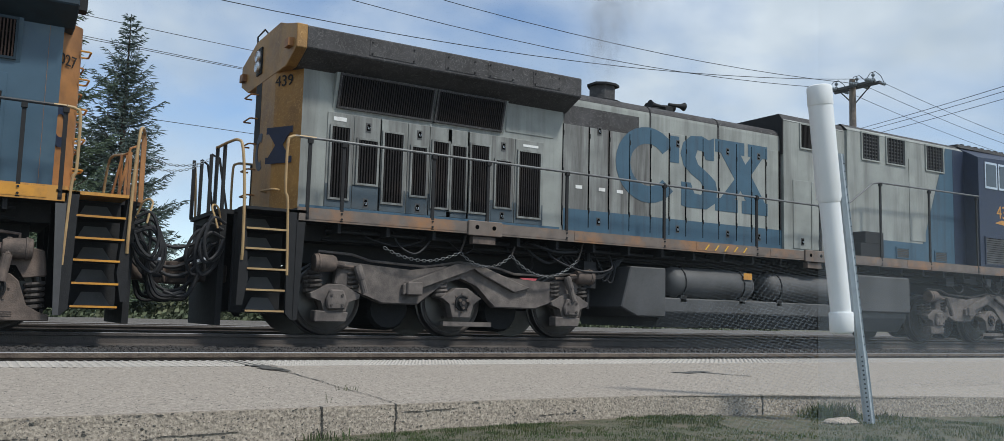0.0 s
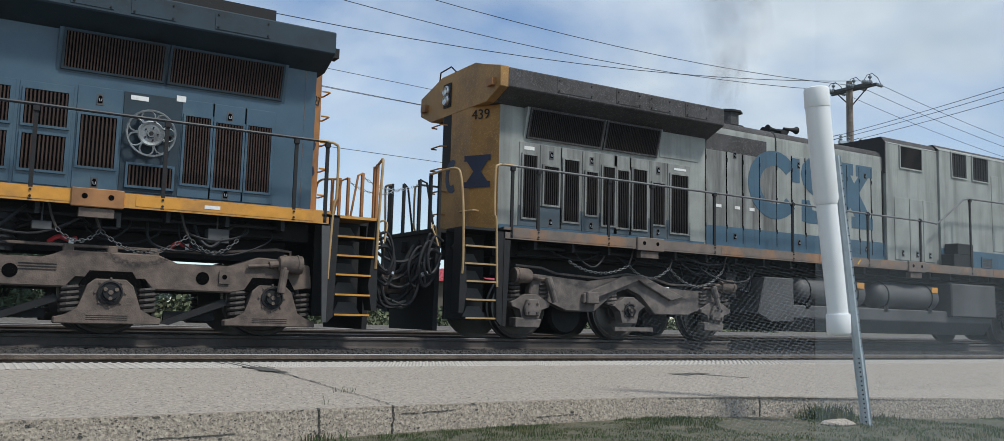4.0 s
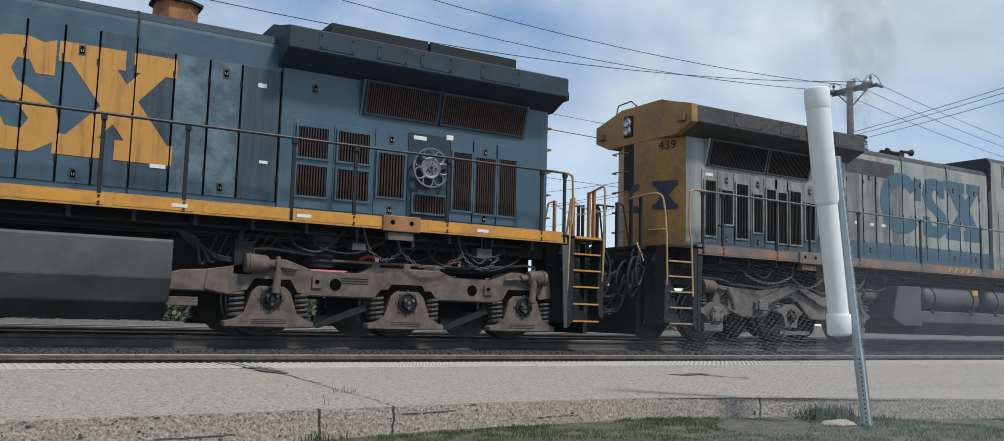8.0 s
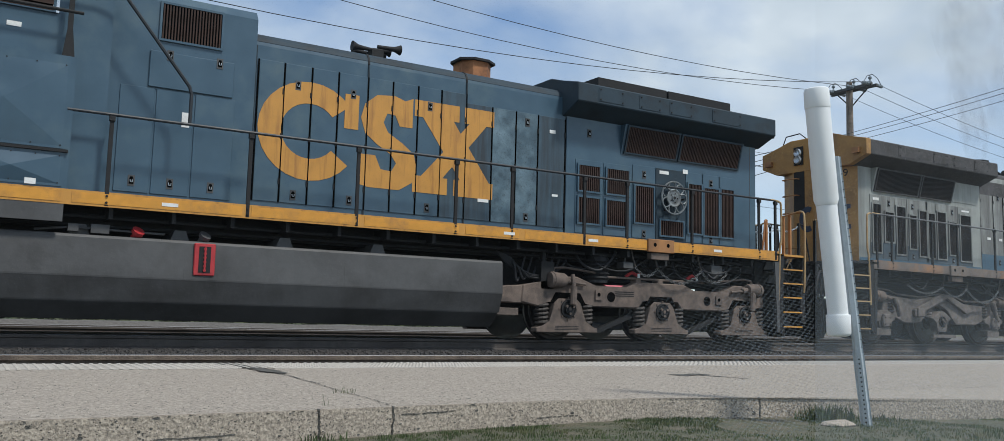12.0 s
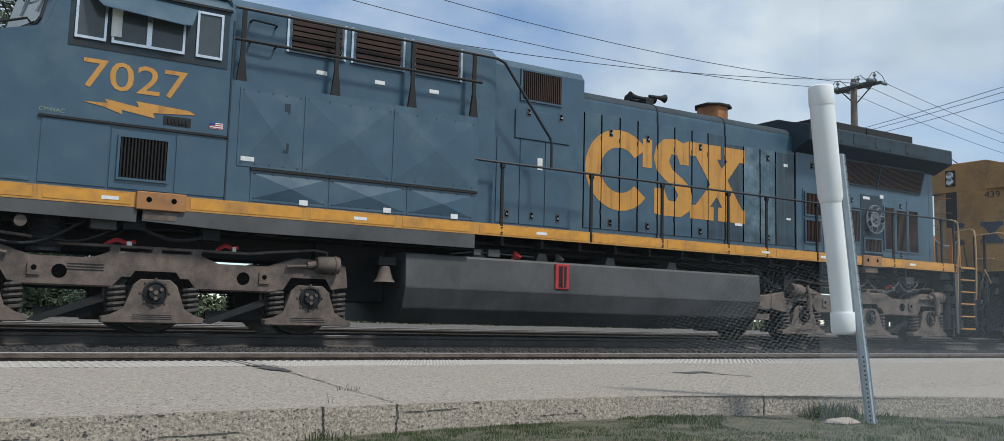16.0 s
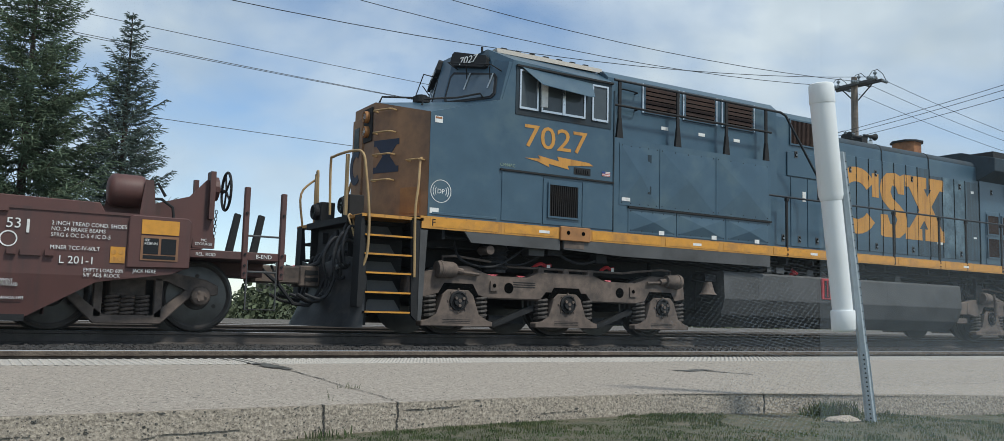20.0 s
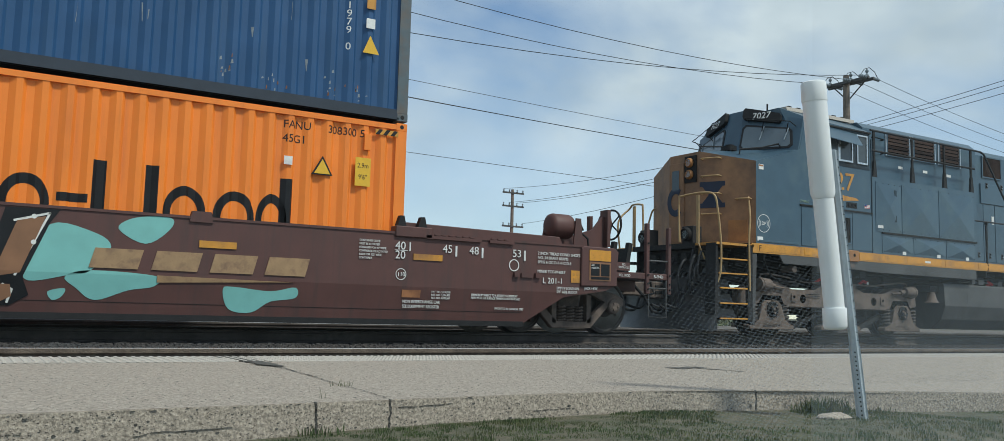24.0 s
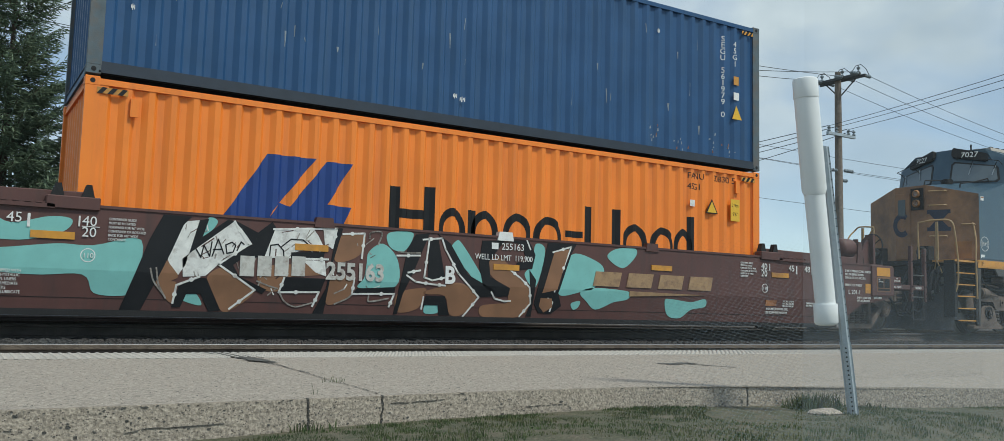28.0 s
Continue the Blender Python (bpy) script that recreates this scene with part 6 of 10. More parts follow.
        part("end_ring", bm, "navy", e)
    for z in (2.1, 2.5, 2.9, 3.3, 3.68):
        bm = B()
        grab(bm, (U(f), 0.75, z), (U(f), 0.35, z), (-sg * 0.12, 0, 0), 0.013)
        part("grab_iron", bm, "gold_end", e)
        if not old:
            bm = B()
            grab(bm, (U(f + 0.02), -0.6, z), (U(f + 0.02), -0.25, z), (-sg * 0.13, 0, 0), 0.013)
            part("grab_iron", bm, "gold", e)
    if old:
        bm = B()
        grab(bm, (U(f + 0.08), -0.68, 2.08), (U(f), -0.3, 2.08), (-sg * 0.1, -0.05, 0), 0.016)
        part("grab_iron", bm, "cream", e)
        bm = B()
        tube(bm, [(U(-0.05), 0.9, 4.5), (U(-0.1), 0.75, 4.72), (U(-0.1), 0.35, 4.74), (U(-0.05), 0.2, 4.6)], 0.014, 6)
        part("roof_grab", bm, "black", e)


def handrails(L, U, sg, old):
    dark = "tank" if old else "black"
    gold = "cream" if old else "cream"
    for s in (-1, 1):
        y = s * 1.45
        top = 2.75
        if old:
            path = [(-0.1, top), (10.95, 2.70), (11.3, 2.68), (11.6, 2.85), (12.35, 3.32), (12.6, 3.36), (16.2, 3.4)]
            posts = (0.12, 0.62, 2.05, 3.0, 4.5, 6.6, 8.9, 10.7, 12.6, 14.3, 16.1)
        else:
            path = [(12.5, top), (0.05, top)]
            posts = (11.95, 10.21, 8.66, 7.06, 6.05, 4.63, 3.72, 2.22, 0.51, 0.06)
        bm = B()
        tube(bm, [(U(u), y, z) for u, z in path], 0.02, 8)
        h = part("handrail", bm, "rail_grey" if old else "rail_black", L, "long side handrail")
        for u in posts:
            z1 = top if u < 11.2 or not old else 3.37
            bm = B()
            box(bm, U(u) - 0.024, U(u) + 0.024, *sorted((y - 0.02 * s, y + 0.012 * s)), 1.6, z1)
            box(bm, U(u) - 0.034, U(u) + 0.034, *sorted((y - 0.03 * s, y + 0.03 * s)), z1 - 0.08, z1 - 0.02)
            p = part("post", bm, "black", h)
            bm = B()
            for z in (1.64, 1.72):
                cyl(bm, (U(u), y, z), (U(u), y + s * 0.03, z), 0.016, 6)
            part("post_bolts", bm, "black", p, kind="stuff")
        bm = B()
        u0 = -0.1 if old else 0.0
        tube(bm, bend([(U(0.2), y, top), (U(u0 + 0.06), y, top), (U(u0 - 0.05), y, top - 0.02), (U(u0 - 0.1), y, top - 0.12), (U(u0 - 0.1), y, 2.0), (U(u0 - 0.06), y, 1.8), (U(u0 - 0.02), y, 0.82)]), 0.02, 8)
        part("end_rail", bm, gold, h, "yellow-painted bent rail")
        # rails by the steps
        bm = B()
        tube(bm, bend([(U(-0.98), s * 0.72, 2.58), (U(-0.9), s * 1.1, 2.62), (U(-0.84), s * 1.32, 2.62), (U(-0.8), s * 1.42, 2.5), (U(-0.76), s * 1.46, 1.95), (U(-0.74), s * 1.46, 1.2), (U(-0.74), s * 1.44, 1.0)]), 0.02, 8)
        r = part("step_rail", bm, gold, L, "bent yellow step rail")
        for u, v in ((-0.92, 0.95), (-0.97, 0.74)):
            bm = B()
            box(bm, U(u) - 0.02, U(u) + 0.02, *sorted((s * v - 0.03, s * v + 0.03)), 1.7, 2.6)
            part("post", bm, "gold_end" if not old else "black", r)
        bm = B()
        box(bm, U(-0.95) - 0.02, U(-0.95) + 0.02, *sorted((s * 0.3 - 0.03, s * 0.3 + 0.03)), 1.7, 2.55)
        tube(bm, [(U(-0.95), s * 0.3, 2.55), (U(-0.85), s * 0.36, 2.5), (U(-0.72), s * 0.4, 1.75)], 0.018, 6)
        part("chain_post", bm, "gold_end" if not old else "black", L)
        # front
        du = -0.3 if s > 0 else 0.0
        bm = B()
        tube(bm, bend([(U(20.93 + du), s * 0.7, 1.75), (U(20.95 + du), s * 0.7, 2.52), (U(20.93 + du), s * 0.78, 2.62), (U(20.8 + du), s * 1.2, 2.66), (U(20.72 + du), s * 1.4, 2.6), (U(20.68), s * 1.45, 2.3), (U(20.62), s * 1.47, 1.7), (U(20.62), s * 1.46, 1.2), (U(20.66), s * 1.42, 0.98)]), 0.02, 8)
        r = part("step_rail", bm, gold, L, "bent yellow step rail")
        for u, v in ((20.84 + du, 1.1),):
            bm = B()
            box(bm, U(u) - 0.02, U(u) + 0.02, *sorted((s * v - 0.03, s * v + 0.03)), 1.72, 2.62)
            part("post", bm, gold, r)
        bm = B()
        tube(bm, bend([(U(19.72), s * 1.30, 2.66), (U(19.8), s * 1.38, 2.6), (U(19.86), s * 1.47, 2.2), (U(19.9), s * 1.48, 1.8), (U(19.88), s * 1.48, 0.85)]), 0.02, 8)
        part("corner_rail", bm, gold, r)


def cab_detail(L, cab, nose, nf, U, sg):
    # side windows
    for a, b, z0, z1, two in ((17.78, 18.14, 3.62, 4.26, False), (16.84, 17.72, 3.62, 4.2, True), (16.36, 16.7, 3.62, 4.24, False)):
        bm = B()
        x0, x1 = sorted((U(a), U(b)))
        for q in ((x0, x1, z1 - 0.03, z1), (x0, x1, z0, z0 + 0.035), (x0, x0 + 0.03, z0 + 0.035, z1 - 0.03), (x1 - 0.03, x1, z0 + 0.035, z1 - 0.03)):
            box(bm, q[0], q[1], -1.49, -1.46, q[2], q[3])
        if two:
            box(bm, (x0 + x1) / 2 - 0.03, (x0 + x1) / 2 + 0.03, -1.495, -1.46, z0, z1)
        w = part("side_window", bm, "chrome", cab, "cab window in a bright aluminium frame")
        bm = B()
        box(bm, x0 + 0.03, x1 - 0.03, -1.472, -1.462, z0 + 0.03, z1 - 0.03)
        part("pane", bm, "window", w)
    bm = B()
    x0, x1 = sorted((U(18.2), U(16.28)))
    box(bm, x0, x1, -1.47, -1.46, 3.52, 4.3)
    part("window_surround", bm, "blue_roof", cab)
    bm = B()
    box(bm, U(17.66) - 0.07, U(17.66) + 0.05, -1.51, -1.47, 3.7, 4.1)
    part("wind_deflector", bm, "white", cab, "small pale wind deflector")
    # awning
    bm = B()
    pts = [(18.12, -1.47, 4.33), (16.7, -1.47, 4.25), (16.8, -1.70, 3.97), (16.9, -1.72, 3.95), (17.86, -1.72, 4.01)]
    vs = [bm.verts.new((U(u), v, z)) for u, v, z in pts] + [bm.verts.new((U(u), v, z - 0.012)) for u, v, z in pts]
    bm.faces.new(vs[:5])
    bm.faces.new(vs[5:][::-1])
    for i in range(5):
        bm.faces.new((vs[i], vs[(i + 1) % 5], vs[5 + (i + 1) % 5], vs[5 + i]))
    part("awning", bm, "blue", cab, "folded-out blue sheet metal sunshade")
    bm = B()
    box(bm, *sorted((U(18.2), U(16.25))), -1.5, -1.45, 4.3, 4.33)
    part("rain_gutter", bm, "black", cab)
    # cab number, flash, model and badges
    letters("7027", 0.52, U(18.04), -1.463, 3.03, "gold", cab, "cab_number", wide=1.22, bold=0.002)
    x = U(18.0)
    flat("lightning_flash", [(x, 2.84), (x + 0.24, 2.805), (x + 0.47, 2.735), (x + 0.46, 2.79), (x + 0.86, 2.735), (x + 0.83, 2.80), (x + 1.36, 2.845), (x + 1.26, 2.89), (x + 0.62, 2.925), (x + 0.66, 2.85), (x + 0.25, 2.905), (x + 0.29, 2.855)], -1.463, "gold", cab, "gold lightning flash")
    letters("CM44AC", 0.075, U(18.46), -1.463, 2.66, "pale_letter", cab, "model_number", wide=0.98)
    bm = B()
    cx, cz = U(19.48), 2.16
    o, i = arc_band(cx, cz, 0.165, 0.175, 0, 360, n=40)
    band_mesh(bm, o, i, -1.464, -1.46)
    for r in (0.135, 0.10):
        for a in (0, 180):
            o, i = arc_band(cx, cz, r - 0.008, r, a - 35, a + 35, n=10)
            band_mesh(bm, o, i, -1.464, -1.46)
    bdg = part("badge", bm, "white", nose, "round white outline badge")
    letters("DP", 0.10, cx, -1.462, cz - 0.035, "white", bdg, "badge_letters", align="CENTER")
    flat("notice", rect(U(19.62) - 0.0, U(19.62) + 0.13, 3.2, 3.3), -1.463, "white", nose, "small white notice, unreadable")
    flat("notice_band", rect(U(19.62) + 0.01, U(19.62) + 0.12, 3.26, 3.29), -1.466, "rust", nose)
    flat("notice", rect(U(19.66), U(19.66) + 0.15, 1.82, 1.9), -1.463, "white", nose, "small white notice, unreadable")
    letters("F", 0.15, U(19.62), -1.468, 1.63, "black", L, "end_letter")
    flat("flag_sticker", rect(U(16.46), U(16.46) + 0.17, 2.7, 2.78), -1.463, "white", cab, "small faded striped flag sticker")
    for i in range(3):
        flat("flag_stripe", rect(U(16.46), U(16.46) + 0.17, 2.705 + 0.027 * i, 2.715 + 0.027 * i), -1.466, "red", cab)
    flat("flag_canton", rect(U(16.46), U(16.46) + 0.07, 2.745, 2.78), -1.467, "logo_blue", cab)
    # lower side panels and grille
    for a, b, z0, z1 in ((17.66, 18.42, 1.80, 2.58), (16.23, 16.86, 1.80, 2.56), (18.5, 19.62, 1.8, 1.84)):
        bm = B()
        box(bm, *sorted((U(a), U(b))), -1.472, -1.46, z0, z1)
        part("panel", bm, "blue", cab, "", bevel=0.004)
    bm = B()
    box(bm, *sorted((U(18.46), U(16.22))), -1.49, -1.46, 2.59, 2.62)
    part("drip_rail", bm, "black", cab)
    bm = B()
    box(bm, *sorted((U(17.64), U(16.88))), -1.475, -1.46, 1.8, 2.54)
    p = part("grille_panel", bm, "blue", cab, "", bevel=0.004)
    grille(p, *sorted((U(17.53), U(16.97))), 1.94, 2.45, -1.475, 14, "louvre", "blue", "louvre")
    bm = B()
    for i in range(6):
        box(bm, *sorted((U(16.74 + i * 0.045), U(16.765 + i * 0.045))), -1.482, -1.46, 2.70, 2.76)
    box(bm, *sorted((U(16.70), U(17.04))), -1.466, -1.46, 2.67, 2.79)
    part("vent_slots", bm, "black", cab)
    bm = B()
    box(bm, *sorted((U(16.225), U(16.205))), -1.475, -1.44, 1.78, 4.2)
    part("joint_strip", bm, "blue_roof", cab)
    # the pointed front of the cab: two angled windshields under number boards
    low = [(18.50, -1.46), (18.92, -0.2), (18.92, 0.2), (18.50, 1.46)]
    high = [(18.33, -1.46, 4.36), (18.667, -0.2, 4.70), (18.667, 0.2, 4.70), (18.33, 1.46, 4.36)]
    bm = B()
    p0 = [bm.verts.new((U(u), v * 0.994, 3.66)) for u, v in low]
    p1 = [bm.verts.new((U(u), v * 0.994, z)) for u, v, z in high]
    p2 = [bm.verts.new((U(17.9), v * 0.994, 3.66)) for u, v in low]
    p3 = [bm.verts.new((U(17.9), v * 0.994, z - 0.03)) for u, v, z in high]
    for i in range(3):
        bm.faces.new((p0[i], p0[i + 1], p1[i + 1], p1[i]))
        bm.faces.new((p2[i], p3[i], p3[i + 1], p2[i + 1]))
        bm.faces.new((p1[i], p1[i + 1], p3[i + 1], p3[i]))
        bm.faces.new((p0[i], p2[i], p2[i + 1], p0[i + 1]))
    for i in (0, 3):
        bm.faces.new((p0[i], p1[i], p3[i], p2[i]))
    front = part("cab_front", bm, "blue", cab, "dark blue pointed cab front")
    for s in (-1, 1):
        a, b = Vector((U(18.50), s * 1.46, 3.66)), Vector((U(18.92), s * 0.2, 3.66))
        c, d = Vector((U(18.33), s * 1.46, 4.36)), Vector((U(18.667), s * 0.2, 4.70))
        nrm = (b - a).cross(c - a).normalized()
        if nrm.x * sg < 0:
            nrm = -nrm

        def on(k, t, o=0.0):
            return a.lerp(b, k).lerp(c.lerp(d, k), t) + nrm * o

        def plate(name, pts, o0, o1, material, parent, label=""):
            bm = B()
            r0 = [bm.verts.new(on(k, t, o0)) for k, t in pts]
            r1 = [bm.verts.new(on(k, t, o1)) for k, t in pts]
            bm.faces.new(r0)
            bm.faces.new(r1[::-1])
            for i in range(len(pts)):
                bm.faces.new((r0[i], r1[i], r1[(i + 1) % len(pts)], r0[(i + 1) % len(pts)]))
            return part(name, bm, material, parent, label)

        def rounded(k0, k1, t0, t1, lean, e):
            return [(k0 + e, t0), (k1 - e, t0), (k1, t0 + e * 1.6), (k1, t1 - e * 1.6), (k1 - e, t1), (k0 + lean + e, t1), (k0 + lean, t1 - e * 1.6), (k0, t0 + e * 1.6)]
        f = plate("windshield", rounded(0.10, 0.97, 0.14, 0.70, 0.04, 0.05), -0.01, 0.012, "cast_iron", front, "windshield in a black rubber frame")
        plate("pane", rounded(0.14, 0.935, 0.185, 0.655, 0.04, 0.04), 0.0, 0.02, "windshield_glass", f)
        nb = plate("number_board", rounded(0.34, 0.98, 0.79, 1.03, 0.0, 0.03), -0.02, 0.08, "black", front, "black number board with pale figures")
        rd = (a - b).normalized() if s < 0 else (b - a).normalized()
        letters_on("7027", 0.20, on(0.66, 0.84, 0.084), rd, (c - a).normalized(), "white", nb, "board_number")
        bm = B()
        tube(bm, [on(0.1, 0.76, 0.0), on(0.12, 0.76, 0.24), on(0.86, 0.76, 0.26), on(0.88, 0.76, 0.0)], 0.010, 6)
        v_ = part("visor_bar", bm, "black", front)
        for k in (0.22, 0.62):
            bm = B()
            tube(bm, [on(k - 0.06, 0.74, 0.2), on(k, 0.56, 0.05)], 0.010, 5)
            w_ = part("wiper_arm", bm, "black", f)
            bm = B()
            tube(bm, [on(k - 0.02, 0.68, 0.035), on(k + 0.02, 0.36, 0.035)], 0.012, 5)
            part("wiper_blade", bm, "steel", w_)
    bm = B()
    tube(bm, [(U(19.6), -0.95, 3.56), (U(19.58), -0.95, 3.66), (U(19.0), -1.0, 3.76), (U(18.65), -1.1, 3.86), (U(18.6), -1.1, 3.8)], 0.016, 6)
    tube(bm, [(U(20.05), -0.3, 3.64), (U(20.0), -0.3, 3.76), (U(19.5), -0.4, 3.8), (U(19.45), -0.4, 3.7)], 0.016, 6)
    cyl(bm, (U(19.4), -0.5, 3.7), (U(19.4), -0.5, 3.8), 0.14, 14)
    cyl(bm, (U(19.4), -0.5, 3.8), (U(19.4), -0.5, 3.83), 0.09, 14)
    part("nose_rail", bm, "black", nose)
    # nose front: headlights, door, grab irons, emblem
    bm = B()
    box(bm, *sorted((U(20.15), U(20.18))), -0.35, -0.02, 3.02, 3.56)
    hp = part("headlight_plate", bm, "black", nf)
    for z in (3.42, 3.18):
        bm = B()
        lathe(bm, (U(20.17), -0.18, z), (U(20.25), -0.18, z), [(0, 0.095), (0.7, 0.095), (1, 0.08), (0.8, 0.066), (0.6, 0.02)], 18)
        h = part("headlight", bm, "gold_end", hp, "round clear headlight in a grimy gold rim")
        bm = B()
        lathe(bm, (U(20.23), -0.18, z), (U(20.243), -0.18, z), [(0, 0.072), (1, 0.064)], 18)
        part("lens", bm, "lamp_glass", h)
    bm = B()
    box(bm, *sorted((U(20.15), U(20.19))), 0.0, 0.42, 1.8, 3.45)
    d = part("nose_door", bm, "nose_rust", nf, "rusty gold nose door", bevel=0.01)
    bm = B()
    box(bm, *sorted((U(20.19), U(20.2))), 0.12, 0.32, 2.9, 3.3)
    part("door_window", bm, "window", d)
    rd = Vector((U(19.69) - U(20.15), -1.04, 0)).normalized()
    nrm = Vector((sg * 1.04, -0.46, 0)).normalized()
    mid_ = Vector((U(19.92), -0.94, 0)) + nrm * 0.01
    shape_on([(x * 0.52, z * 0.52) for x, z in BOW], mid_ - rd * 0.3 + Vector((0, 0, 2.74)), rd, (0, 0, 1), "navy", nf, "nose_emblem", "dark blue bow-tie emblem")
    bm = B()
    o, i = arc_band(0, 0, 0.17, 0.3, 50, 310, kx=0.8)
    band_mesh(bm, o, i, -0.004, 0.004)
    yv = Vector((0, -1, 0))
    bm.transform(Matrix.Translation((U(20.195), 0.22, 2.66)) @ Matrix((yv, Vector((0, 0, 1)).cross(yv), Vector((0, 0, 1)))).transposed().to_4x4())
    part("nose_ring", bm, "navy", nf)
    for z in (2.35, 2.75, 3.1, 3.45):
        bm = B()
        p, q = mid_ - rd * 0.5, mid_ - rd * 0.12
        grab(bm, (p.x, p.y, z), (q.x, q.y, z), nrm * 0.13, 0.014)
        part("grab_iron", bm, "cream", nf)
    bm = B()
    p, q = mid_ + rd * 0.2, mid_ + rd * 0.48
    grab(bm, (p.x, p.y, 2.62), (q.x, q.y, 2.62), nrm * 0.12, 0.014)
    part("grab_iron", bm, "cream", nf)
    pts = [mid_ + rd * k + nrm * 0.006 for k in (0.02, 0.4)]
    bm = B()
    prism(bm, [(-0.19, 1.82), (0.19, 1.82), (0.19, 2.22), (-0.19, 2.22)], "y", -0.012, 0)
    bm.transform(Matrix.Translation(mid_ + rd * 0.22) @ Matrix((rd, Vector((0, 0, 1)).cross(rd), Vector((0, 0, 1)))).transposed().to_4x4())
    part("sand_hatch", bm, "gold_end", nf)
    for v in (-0.62, 0.62):
        bm = B()
        box(bm, *sorted((U(20.42), U(20.66))), v - 0.15, v + 0.15, 1.74, 2.08)
        b_ = part("ditch_light", bm, "black", L, "black ditch light housing", bevel=0.01)
        bm = B()
        lathe(bm, (U(20.66), v, 1.92), (U(20.75), v, 1.92), [(0, 0.13), (0.7, 0.13), (1, 0.11), (0.8, 0.09), (0.7, 0.02)], 18)
        part("lamp_rim", bm, "black", b_)
        bm = B()
        lathe(bm, (U(20.715), v, 1.92), (U(20.73), v, 1.92), [(0, 0.1), (1, 0.09)], 18)
        part("lens", bm, "lamp_glass", b_)


locomotive(1, 3.88, True)
locomotive(-1, 0.98, False)


def corrugated(parent, name, material, along, length, z0, z1, y0, out_, pitch=0.278, depth=0.044):
    """A pressed steel wall: trapezoid waves. along: 'x' side wall at y0, 'y' end wall at x y0."""
    bm = B()
    n = int(length / pitch)
    pitch = length / n
    prof = []
    for i in range(n):
        a = -length / 2 + i * pitch
        prof += [(a + 0.04, 0.0), (a + pitch * 0.40, 0.0), (a + pitch * 0.54, depth), (a + pitch * 0.86, depth)]
    prof = [(-length / 2, 0.0)] + prof + [(length / 2, 0.0)]
    cols = []
    for p, d in prof:
        if along == "x":
            cols.append([bm.verts.new((p, y0 - out_ * d, z)) for z in (z0, z1)])
        else:
            cols.append([bm.verts.new((y0 - out_ * d, p, z)) for z in (z0, z1)])
    for a, b in zip(cols, cols[1:]):
        bm.faces.new((a[0], b[0], b[1], a[1]))
    return part(name, bm, material, parent)


def press(ob, length=11.852, pitch=0.278, depth=0.044, wall=-1.207, proud=0.003):
    """Lay paint on the waves of a side wall: cut it at every fold and sink it into the grooves."""
    if not ob.data.vertices:
        return ob
    n = int(length / pitch)
    pitch = length / n
    folds = [(-length / 2 + i * pitch + k, d) for i in range(n) for k, d in ((0.04, 0.0), (pitch * 0.40, 0.0), (pitch * 0.54, depth), (pitch * 0.86, depth))]
    bm = B()
    bm.from_mesh(ob.data)
    xs = [v.co.x for v in bm.verts]
    for x, d in folds:
        if min(xs) < x < max(xs):
            bmesh.ops.bisect_plane(bm, geom=list(bm.verts) + list(bm.edges) + list(bm.faces), plane_co=(x, 0, 0), plane_no=(1, 0, 0))
    front = min(v.co.y for v in bm.verts)
    fx, fd = [f[0] for f in folds], [f[1] for f in folds]
    for v in bm.verts:
        v.co.y += wall - proud - front + float(np.interp(v.co.x, fx, fd))
    bm.to_mesh(ob.data)
    bm.free()
    return ob


